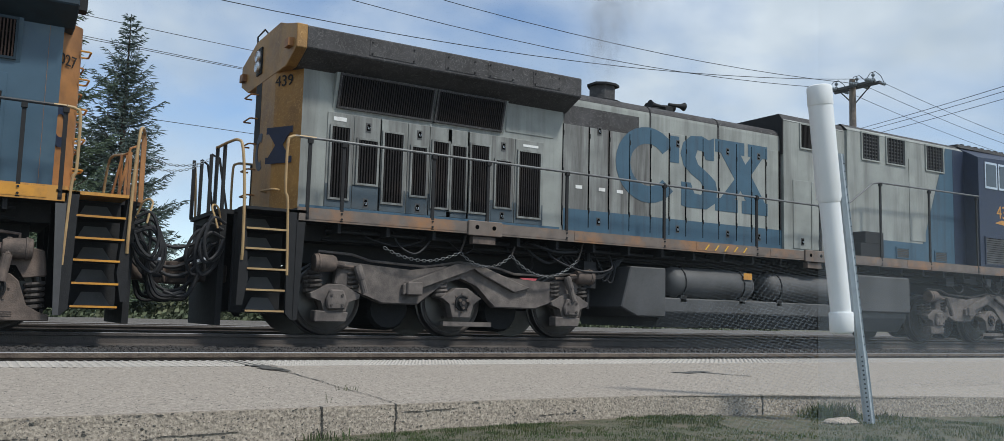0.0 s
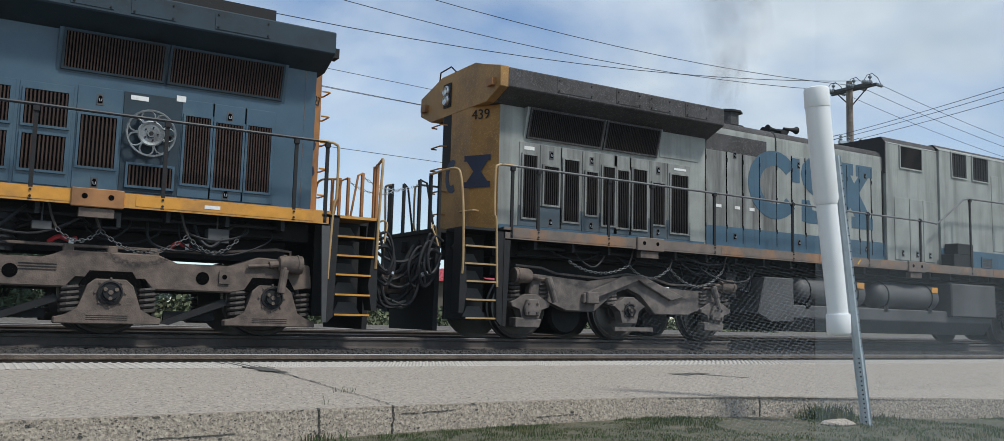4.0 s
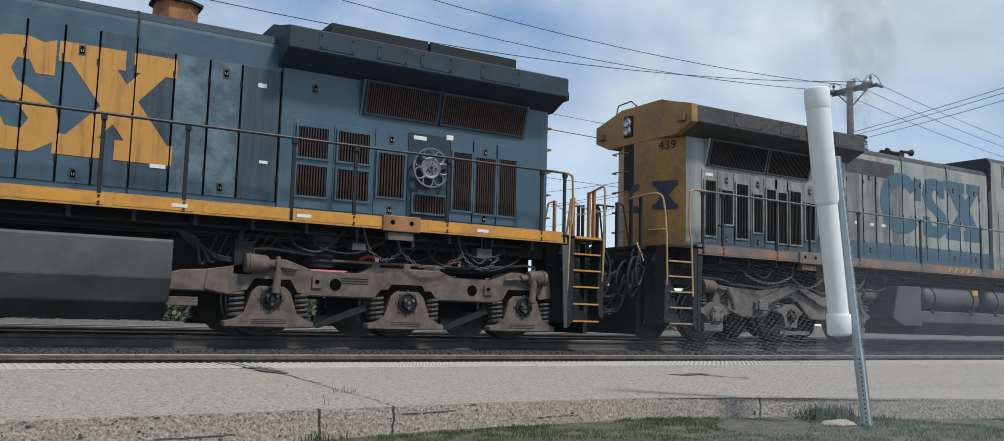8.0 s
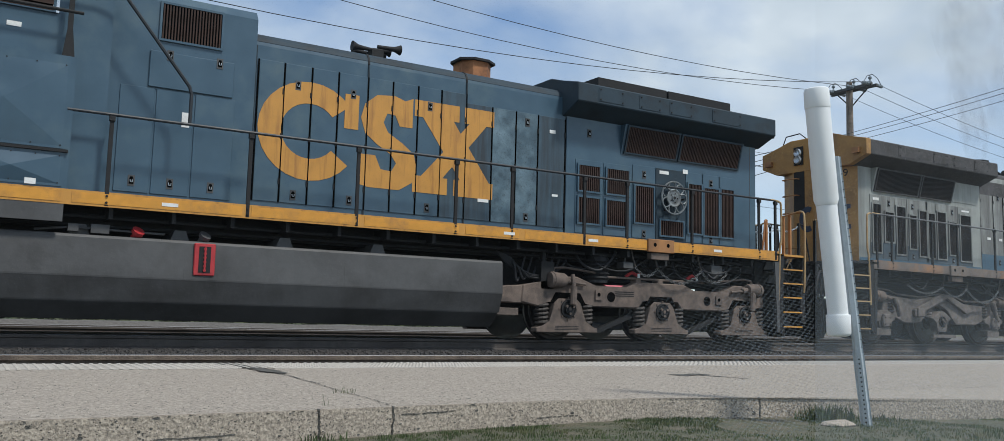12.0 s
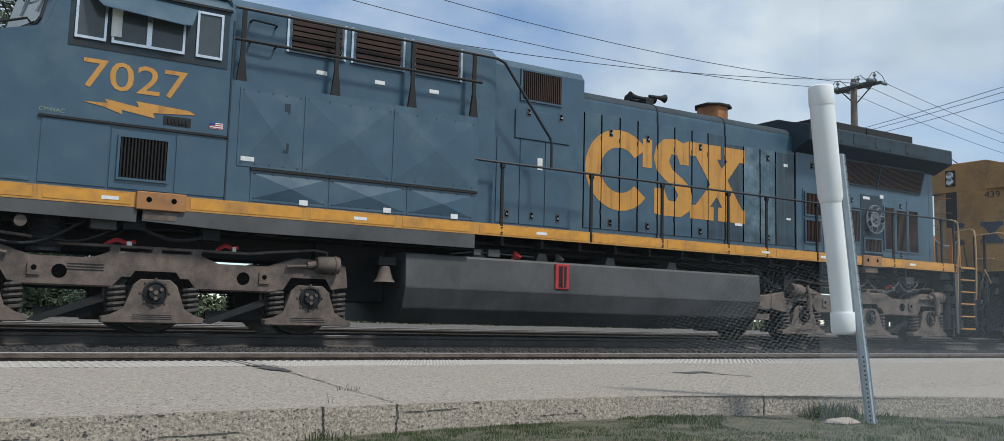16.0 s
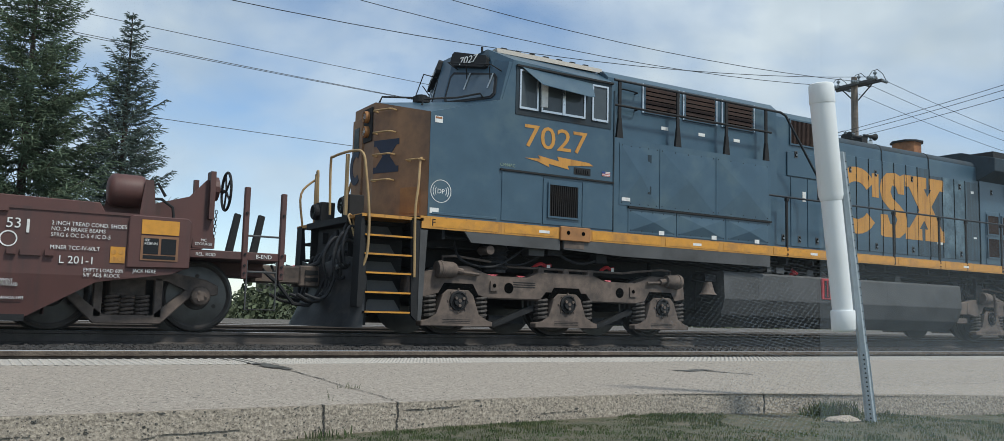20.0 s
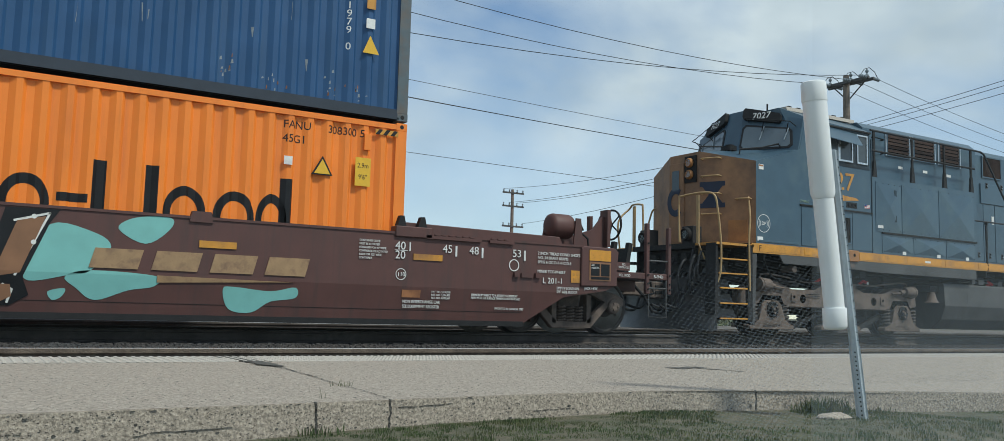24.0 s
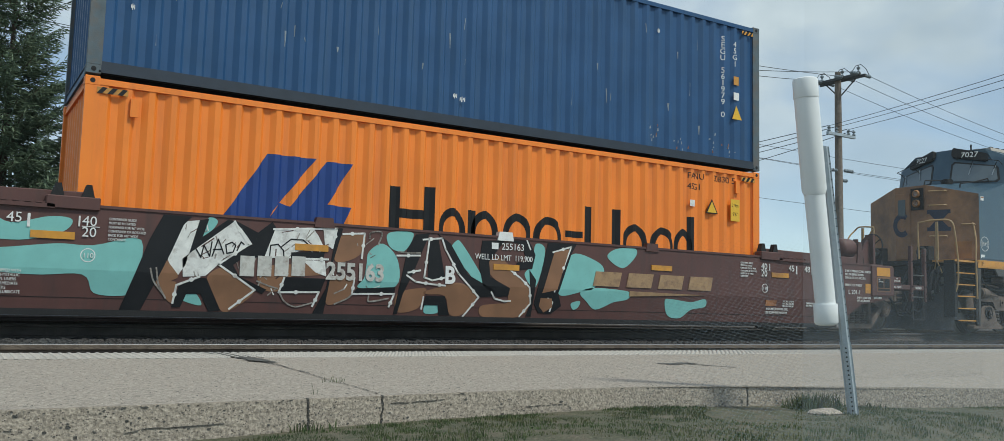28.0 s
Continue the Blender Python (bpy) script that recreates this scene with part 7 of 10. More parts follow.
def container(xc, z0, material, trim, label):
    L, W, H = 12.192, 2.438, 2.896
    c = thing("shipping_container", label, "container", "stacked containers", (xc, YC, z0))
    TRAIN.append(c)
    for s in (-1, 1):
        corrugated(c, "side_wall", material, "x", L - 0.34, 0.17, H - 0.1, s * (W / 2 - 0.012), s)
        corrugated(c, "end_wall", material, "y", W - 0.3, 0.15, H - 0.1, s * (L / 2 - 0.05), s, 0.24, 0.045)
        bm = B()
        box(bm, -L / 2 + 0.15, L / 2 - 0.15, *sorted((s * (W / 2 - 0.06), s * (W / 2 - 0.004))), 0.02, 0.17)
        box(bm, -L / 2 + 0.15, L / 2 - 0.15, *sorted((s * (W / 2 - 0.1), s * W / 2)), 0.02, 0.05)
        part("bottom_rail", bm, trim, c)
        bm = B()
        box(bm, -L / 2 + 0.15, L / 2 - 0.15, *sorted((s * (W / 2 - 0.07), s * (W / 2 - 0.003))), H - 0.105, H - 0.03)
        part("top_rail", bm, material, c)
        for e in (-1, 1):
            bm = B()
            box(bm, *sorted((e * (L / 2 - 0.18), e * (L / 2 - 0.006))), *sorted((s * (W / 2 - 0.1), s * (W / 2 - 0.002))), 0.12, H - 0.12)
            part("corner_post", bm, material if trim == "orange" else "post_blue", c)
            for z in (0.0, H - 0.12):
                bm = B()
                box(bm, *sorted((e * (L / 2 - 0.178), e * L / 2)), *sorted((s * (W / 2 - 0.162), s * W / 2)), z, z + 0.118)
                k = part("corner_casting", bm, material if trim == "orange" else "post_blue", c, "", bevel=0.006)
                bm = B()
                lathe(bm, (e * (L / 2 - 0.089), s * (W / 2 - 0.01), z + 0.06), (e * (L / 2 - 0.089), s * (W / 2 + 0.003), z + 0.06), [(0, 0.032), (1, 0.032)], 12)
                part("casting_hole", bm, "black", k)
    bm = B()
    box(bm, -L / 2 + 0.02, L / 2 - 0.02, -W / 2 + 0.03, W / 2 - 0.03, H - 0.05, H - 0.02)
    part("roof", bm, material, c)
    bm = B()
    box(bm, -L / 2 + 0.02, L / 2 - 0.02, -W / 2 + 0.03, W / 2 - 0.03, 0.1, 0.14)
    part("floor_pan", bm, "black", c)
    for e in (-1, 1):
        bm = B()
        box(bm, *sorted((e * (L / 2 - 0.12), e * (L / 2 - 0.02))), -W / 2 + 0.1, W / 2 - 0.1, H - 0.13, H - 0.03)
        box(bm, *sorted((e * (L / 2 - 0.12), e * (L / 2 - 0.02))), -W / 2 + 0.1, W / 2 - 0.1, 0.02, 0.15)
        part("end_header", bm, material, c)
    return c


def hazard_bar(parent, x0, x1, z0, z1, y):
    flat("hazard_plate", rect(x0, x1, z0, z1), y, "stripe", parent, "yellow and black striped height marker")
    w = (x1 - x0) / 4
    for i in range(3):
        a = x0 + i * w * 1.3
        flat("hazard_stripe", [(a, z0), (a + w * 0.65, z0), (a + w * 1.3, z1), (a + w * 0.65, z1)], y - 0.004, "black", parent)


# ---- well car: brown-red steel well with sprayed patches, origin at the middle of the well ----
WX = -32.05
FOLD = 0.68


def side_y(z):
    return -1.45 + max(0.0, FOLD - z) * 0.13


def on_side(name, pts, material, parent, label="", lift=0.004, rounded=False):
    """Paint on the folded side of the well car."""
    if rounded:
        n = len(pts)
        line = []
        for i in range(n):
            p0, p1, p2, p3 = (Vector(pts[(i + k) % n]) for k in (-1, 0, 1, 2))
            for k in range(5):
                t = k / 5
                q = 0.5 * ((2 * p1) + (p2 - p0) * t + (2 * p0 - 5 * p1 + 4 * p2 - p3) * t * t + (3 * p1 - p0 - 3 * p2 + p3) * t ** 3)
                line.append((q.x, q.y))
        pts = line
    bm = B()
    prism(bm, pts, "y", -lift, 0.002)
    bmesh.ops.bisect_plane(bm, geom=list(bm.verts) + list(bm.edges) + list(bm.faces), plane_co=(0, 0, FOLD), plane_no=(0, 0, 1))
    for v in bm.verts:
        v.co.y += side_y(v.co.z)
    return part(name, bm, material, parent, label)


def stroke(parent, pts, width, material, lift=0.012, name="spray_line", dots=()):
    bm = B()
    for a, b in zip(pts, pts[1:]):
        d = (Vector(b) - Vector(a))
        n = Vector((-d.y, d.x)).normalized() * width / 2
        e = d.normalized() * width * 0.3
        q = [Vector(a) - e + n, Vector(b) + e + n, Vector(b) + e - n, Vector(a) - e - n]
        prism(bm, [(v.x, v.y) for v in q], "y", -lift, 0.002)
    for p in dots:
        prism(bm, [(p[0] + 0.03 * math.cos(k * math.pi / 4), p[1] + 0.03 * math.sin(k * math.pi / 4)) for k in range(8)], "y", -lift - 0.002, 0.002)
    bmesh.ops.bisect_plane(bm, geom=list(bm.verts) + list(bm.edges) + list(bm.faces), plane_co=(0, 0, FOLD), plane_no=(0, 0, 1))
    for v in bm.verts:
        v.co.y += side_y(v.co.z)
    return part(name, bm, material, parent)


def freight_truck(car, x):
    """Two-axle cast freight truck with coil springs."""
    bm = B()
    box(bm, x - 0.22, x + 0.22, -0.98, 0.98, 0.45, 0.72)
    t = part("truck", bm, "truck", car, "cast steel freight truck", bevel=0.02)
    for s in (-1, 1):
        y0, y1 = s * 0.97, s * 1.08
        bm = B()
        top = [(-1.12, 0.62), (-0.95, 0.7), (-0.4, 0.8), (0.4, 0.8), (0.95, 0.7), (1.12, 0.62), (1.12, 0.5), (0.92, 0.46), (0.78, 0.52), (0.45, 0.68), (-0.45, 0.68), (-0.78, 0.52), (-0.92, 0.46), (-1.12, 0.5)]
        prism(bm, [(x + p, z) for p, z in top], "y", y0, y1)
        f = part("side_frame", bm, "truck", t, bevel=0.015)
        bm = B()
        prism(bm, [(x + p, z) for p, z in ((-0.82, 0.52), (-0.7, 0.56), (-0.3, 0.2), (0.3, 0.2), (0.7, 0.56), (0.82, 0.52), (0.4, 0.1), (-0.4, 0.1))], "y", y0, y1)
        part("tension_member", bm, "truck", f, bevel=0.012)
        for p in (-0.36, 0.36):
            bm = B()
            box(bm, x + p - 0.05, x + p + 0.05, *sorted((y0, y1)), 0.18, 0.7)
            part("column", bm, "truck", f, bevel=0.01)
        for p in (-0.18, 0.0, 0.18):
            bm = B()
            coil(bm, x + p, s * 1.0, 0.2, 0.46, 0.075, 0.02, 5)
            part("spring", bm, "truck", t)
        for p in (-0.89, 0.89):
            bm = B()
            lathe(bm, (x + p, s * 1.0, 0.483), (x + p, s * 1.14, 0.483), [(0, 0.13), (0.6, 0.13), (0.8, 0.115), (1, 0.06)], 16)
            for i in range(3):
                a = 2 * math.pi * i / 3
                cyl(bm, (x + p + 0.06 * math.cos(a), s * 1.12, 0.483 + 0.06 * math.sin(a)), (x + p + 0.06 * math.cos(a), s * 1.155, 0.483 + 0.06 * math.sin(a)), 0.02, 6)
            part("bearing_cap", bm, "truck", f)
    for p in (-0.89, 0.89):
        wheelset(t, x + p, 0.483)
    return t


def end_structure(car, e):
    """Sloping end deck, truck platform, ladder posts, hand brake and air tank at one end; e is -1 or 1."""
    def X(x):
        return e * x
    bm = B()
    box(bm, *sorted((X(8.9), X(11.2))), -0.5, 0.5, 0.78, 1.1)
    box(bm, *sorted((X(9.9), X(11.25))), -1.42, 1.42, 0.97, 1.08)
    part("end_platform", bm, "car_red", car, bevel=0.01)
    bm = B()
    prism(bm, [(X(6.0), 1.44), (X(6.02), 1.64), (X(8.9), 1.6), (X(8.98), 1.45)], "y", -1.3, 1.3)
    part("end_deck", bm, "car_red", car, "brown sloping end deck", bevel=0.01)
    bm = B()
    prism(bm, [(X(9.75), 1.0), (X(8.6), 1.3), (X(8.9), 1.62), (X(9.6), 1.7), (X(10.1), 1.85), (X(10.32), 2.1), (X(10.42), 2.1), (X(10.45), 1.25), (X(10.2), 1.05)], "y", -0.62, -0.56)
    part("gusset", bm, "car_red", car)
    bm = B()
    box(bm, *sorted((X(10.35), X(10.42))), -0.72, -0.5, 1.55, 2.22)
    box(bm, *sorted((X(10.2), X(10.26))), -0.4, -0.3, 1.4, 2.12)
    hb = part("brake_stand", bm, "car_red", car)
    bm = B()
    lathe(bm, (X(10.42), -0.5, 2.0), (X(10.52), -0.5, 2.0), [(0, 0.17), (0.7, 0.17), (1, 0.08)], 14)
    part("brake_housing", bm, "car_red", hb)
    bm = B()
    c = Vector((X(10.62), -0.5, 1.98))
    tube(bm, [c + Vector((0, 0.27 * math.cos(a), 0.27 * math.sin(a))) for a in np.linspace(0, 2 * math.pi, 25)], 0.02, 6)
    for i in range(5):
        a = 2 * math.pi * i / 5
        tube(bm, [c, c + Vector((0, 0.27 * math.cos(a), 0.27 * math.sin(a)))], 0.015, 5)
    tube(bm, [c, c - Vector((X(0.2), 0, 0))], 0.025, 6)
    part("hand_brake_wheel", bm, "black", hb, "spoked black brake wheel")
    chain(car, (X(10.5), -0.5, 1.7), (X(10.48), -0.5, 1.3), 0.0, "brake_chain", 0.03, "black")
    bm = B()
    lathe(bm, (X(9.02), -0.75, 1.84), (X(9.52), -0.75, 1.84), [(0, 0.05), (0.03, 0.15), (0.1, 0.2), (0.18, 0.215), (0.82, 0.215), (0.9, 0.2), (0.97, 0.15), (1, 0.05)], 22)
    tk = smooth(part("air_reservoir", bm, "car_red", car, "brown air reservoir"), 60)
    bm = B()
    prism(bm, [(X(9.40), 1.45), (X(9.62), 1.45), (X(9.56), 1.98), (X(9.46), 1.98)], "y", -0.99, -0.96)
    prism(bm, [(X(9.0), 1.45), (X(9.2), 1.45), (X(9.14), 1.8), (X(9.06), 1.8)], "y", -0.6, -0.57)
    part("reservoir_bracket", bm, "car_red", tk)
    bm = B()
    tube(bm, [(X(9.5), -0.8, 1.75), (X(9.7), -0.8, 1.76), (X(9.85), -0.8, 1.66), (X(9.88), -0.8, 1.45)], 0.02, 6)
    tube(bm, [(X(9.5), -0.8, 1.92), (X(9.65), -0.8, 1.96), (X(9.75), -0.8, 1.8)], 0.02, 6)
    part("pipes", bm, "black", tk)
    for x, h in ((10.68, 1.95), (11.18, 1.9)):
        bm = B()
        box(bm, *sorted((X(x - 0.035), X(x + 0.035))), -1.45, -1.37, 0.72, h)
        p = part("ladder_post", bm, "car_red", car, bevel=0.008)
        bm = B()
        for z in (0.8, 0.9, 1.05, 1.6):
            cyl(bm, (X(x), -1.47, z), (X(x), -1.44, z), 0.018, 6)
        part("post_bolts", bm, "black", p)
    for x in (10.75, 11.1):
        bm = B()
        prism(bm, [(X(x - 0.06), 1.08), (X(x + 0.04), 1.08), (X(x + 0.14), 1.68), (X(x + 0.06), 1.7)], "y", -0.35, -0.25)
        part("diagonal_brace", bm, "black", car)
    bm = B()
    tube(bm, [(X(10.72), -1.42, 0.97), (X(10.72), -1.42, 0.32), (X(11.12), -1.42, 0.32), (X(11.12), -1.42, 0.97)], 0.014, 6)
    tube(bm, [(X(10.72), -1.42, 0.82), (X(11.12), -1.42, 0.82)], 0.014, 6)
    tube(bm, [(X(10.72), -1.42, 1.3), (X(11.15), -1.42, 1.3)], 0.014, 6)
    part("sill_step", bm, "tank", car, "bent dark steel side step")
    bm = B()
    box(bm, *sorted((X(11.1), X(11.9))), -0.17, 0.17, 0.72, 0.98)
    prism(bm, [(X(11.85), -0.2), (X(12.1), -0.22), (X(12.22), -0.05), (X(12.1), 0.03), (X(12.1), 0.2), (X(11.85), 0.2)], "z", 0.68, 1.0)
    part("coupler", bm, "truck", car, "cast knuckle coupler", bevel=0.02)
    bm = B()
    tube(bm, [(X(11.2), -0.45, 0.9), (X(11.45), -0.45, 0.7), (X(11.7), -0.4, 0.42), (X(11.95), -0.35, 0.4), (X(12.2), -0.3, 0.6)], 0.03, 7)
    tube(bm, [(X(11.2), -0.9, 0.95), (X(11.3), -0.9, 0.75), (X(11.5), -0.3, 0.7)], 0.018, 6)
    part("air_hose", bm, "cast_iron", car)


def well_car():
    car = thing("well_car", "brown-red well car with sprayed teal and black patches", "railcar", "", (WX, YC, 0))
    TRAIN.append(car)
    prof = [(-9.95, 0.82), (-9.75, 0.74), (-8.9, 0.61), (-8.15, 0.17), (8.15, 0.17), (8.9, 0.61), (9.75, 0.74), (9.95, 0.82), (10.02, 1.40), (9.95, 1.45), (-9.95, 1.45), (-10.02, 1.40)]
    for s in (-1, 1):
        bm = B()
        prism(bm, prof, "y", -1.45, -1.38)
        bmesh.ops.bisect_plane(bm, geom=list(bm.verts) + list(bm.edges) + list(bm.faces), plane_co=(0, 0, FOLD), plane_no=(0, 0, 1))
        for v in bm.verts:
            v.co.y += max(0.0, FOLD - v.co.z) * 0.13
            if s > 0:
                v.co.y *= -1
        part("side", bm, "car_red", car, "folded brown-red side sheet")
        bm = B()
        box(bm, -9.6, 9.6, *sorted((s * 1.465, s * 1.30)), 1.44, 1.475)
        part("top_chord", bm, "car_red", car)
    bm = B()
    box(bm, -8.1, 8.1, -1.3, 1.3, 0.15, 0.235)
    part("well_floor", bm, "car_red", car)
    bm = B()
    box(bm, -8.15, 8.15, -1.4, -1.36, 0.12, 0.2)
    part("bottom_chord", bm, "black", car)
    on_side("seam", rect(-8.3, 8.1, 0.335, 0.342), "black", car)
    for e in (-1, 1):
        end_structure(car, e)
        freight_truck(car, e * 9.33)
        bm = B()
        box(bm, *sorted((e * 8.35, e * 8.36)), -1.3, 1.3, 0.2, 1.3)
        part("bulkhead", bm, "car_red", car)
        for x in (6.15,):
            bm = B()
            prism(bm, [(e * x - 0.3, 1.4), (e * x + 0.3, 1.4), (e * x + 0.3, 1.56), (e * x - 0.3, 1.56)], "y", -1.49, -1.3)
            g = part("corner_guide", bm, "car_red", car, "steel guide that holds the container corner", bevel=0.012)
            bm = B()
            for q in (-0.2, 0.14):
                prism(bm, [(e * x + q - 0.05, 1.56), (e * x + q + 0.1, 1.56), (e * x + q + 0.06, 1.72), (e * x + q, 1.72)], "y", -1.42, -1.32)
            part("guide_pin", bm, "black", g)
        bm = B()
        for a, b in ((6.35, 7.3), (7.45, 7.9)):
            box(bm, *sorted((e * a, e * b)), -1.49, -1.45, 1.40, 1.45)
            for i in range(int((b - a) / 0.12)):
                box(bm, *sorted((e * (a + i * 0.12 + 0.02), e * (a + i * 0.12 + 0.09))), -1.495, -1.45, 1.455, 1.47)
        part("hinge_strip", bm, "car_red", car)
        bm = B()
        prism(bm, [(e * 9.97, 0.82), (e * 9.22, 0.8), (e * 9.22, 1.42), (e * 9.26, 1.46), (e * 9.93, 1.46), (e * 9.97, 1.42)], "y", -1.49, -1.45)
        part("control_box", bm, "car_red", car, "raised brown equipment box", bevel=0.012)
    for x in (-2.95, 0.05, 3.1):
        bm = B()
        prism(bm, [(x - 0.15, 1.4), (x + 0.15, 1.4), (x + 0.12, 1.54), (x - 0.12, 1.54)], "y", -1.475, -1.38)
        part("lug", bm, "white" if x == 0.05 else "car_red", car)
    # yellow reflective plates
    for x, z in ((-6.35, 1.08), (-3.12, 1.11), (0.08, 0.985), (3.33, 1.12), (6.4, 1.12)):
        on_side("reflector", rect(x - 0.24, x + 0.24, z - 0.045, z + 0.045), "stripe", car, "yellow reflective plate", lift=0.016)
    # sprayed patches
    teal = [[(-4.6, 1.17), (-4.54, 1.42), (-4.42, 1.39), (-4.47, 1.28)], [(-4.8, 0.34), (-4.76, 0.42), (-4.64, 0.43), (-4.56, 0.28)], [(-2.29, 0.91), (-2.26, 1.1), (-2.04, 1.23), (-1.8, 1), (-1.82, 0.62), (-2.39, 0.58), (-2.32, 0.72)], [(-1.99, 1.35), (-1.86, 1.42), (-1.56, 1.41), (-1.7, 1.14), (-1.92, 1.18)], [(-0.91, 1.16), (-0.85, 1.33), (-0.72, 1.3), (-0.3, 0.73), (-0.37, 0.62), (-0.61, 0.88)], [(0.63, 1.38), (0.82, 1.29), (0.65, 0.7), (0.43, 0.88), (0.57, 1.06)], [(1.17, 0.57), (1.12, 0.74), (1.35, 1.25), (1.82, 1.19), (2.04, 1.02), (1.83, 0.72), (1.58, 0.65)], [(1.55, 0.63), (1.83, 0.72), (2.59, 0.68), (2.57, 0.55), (2.27, 0.49), (1.9, 0.36), (1.68, 0.5)], [(2.11, 1.25), (2.3, 1.4), (2.72, 1.43), (2.72, 1.28), (2.44, 1.08)], [(1.38, 0.45), (1.56, 0.49), (1.53, 0.39), (1.43, 0.35)], [(3.43, 0.55), (3.58, 0.58), (4.06, 0.54), (4.4, 0.6), (4.41, 0.46), (4.07, 0.4), (3.82, 0.25), (3.52, 0.29)], [(-1.3, 0.37), (-1.12, 0.38), (-1.09, 0.25), (-1.31, 0.24)]]
    teal += [[(-6.4, 1.3), (-6.15, 1.28), (-6.25, 1.12), (-6.7, 1.0), (-7.2, 1.05), (-7.6, 1.3), (-7.1, 1.33), (-6.8, 1.2)],
             [(-5.35, 1.08), (-5.9, 0.98), (-6.3, 0.98), (-6.9, 0.9), (-7.6, 0.85), (-7.7, 0.7), (-6.6, 0.6), (-6.0, 0.62), (-5.85, 0.4), (-5.5, 0.38), (-5.4, 0.48)]]
    for p in teal:
        on_side("teal_patch", p, "teal", car, "pale teal sprayed patch", rounded=True, lift=0.005)
    brown = [[(-5.22, 0.96), (-5.04, 0.86), (-4.88, 0.65), (-4.96, 0.58), (-4.89, 0.55), (-4.92, 0.3), (-5.07, 0.44), (-5.22, 0.73)], [(-4.37, 0.77), (-4.24, 0.71), (-3.88, 0.5), (-4.15, 0.24), (-4.31, 0.23), (-4.52, 0.6)], [(-3.86, 0.73), (-3.67, 0.84), (-3.09, 0.87), (-2.91, 0.75), (-3.46, 0.68), (-3.55, 0.5), (-3.78, 0.52)], [(-2.69, 1.3), (-2.34, 1.34), (-2.38, 1.08), (-2.59, 0.95), (-2.78, 0.96)], [(-2.83, 0.67), (-2.51, 0.72), (-2.49, 0.5), (-2.74, 0.34), (-2.87, 0.37)], [(-1.36, 0.55), (-1.07, 0.64), (-0.74, 0.71), (-0.44, 0.52), (-0.65, 0.24), (-0.88, 0.23), (-0.99, 0.5), (-1.27, 0.52)], [(-0.22, 1.08), (0, 1.11), (0.24, 0.92), (0.53, 0.68), (0.54, 0.38), (0.36, 0.21), (-0.28, 0.2), (-0.35, 0.36), (-0.06, 0.41), (0.14, 0.44), (0.07, 0.66), (-0.21, 0.86)], [(-1.77, 0.52), (-1.34, 0.61), (-1.35, 0.48), (-1.44, 0.3), (-1.76, 0.25)]]
    for p in brown:
        on_side("brown_patch", p, "spray_brown", car, "brown sprayed patch", rounded=True, lift=0.007)
    for p in [[(-5.11, 1.13), (-5.05, 1.32), (-4.65, 1.38), (-4.7, 1.13), (-4.76, 0.94), (-4.8, 0.79), (-4.88, 0.66), (-5, 0.81)], [(-4.7, 0.99), (-4.2, 1.4), (-4.06, 1.26), (-3.95, 1.11), (-4.32, 0.9), (-4.38, 0.82), (-4.54, 0.66), (-4.82, 0.64), (-4.84, 0.87)], [(-3.67, 1.34), (-3.12, 1.39), (-3.03, 1.28), (-2.95, 1.14), (-3.34, 1.04), (-3.41, 0.95), (-3.78, 0.94)], [(-2.96, 1.37), (-2.76, 1.4), (-2.82, 1.12), (-2.93, 1.16)], [(-3.24, 0.93), (-2.92, 0.94), (-2.89, 0.72), (-3.05, 0.77)]]:
        on_side("pale_patch", p, "spray_white", car, "scratchy white sprayed patch", lift=0.008)
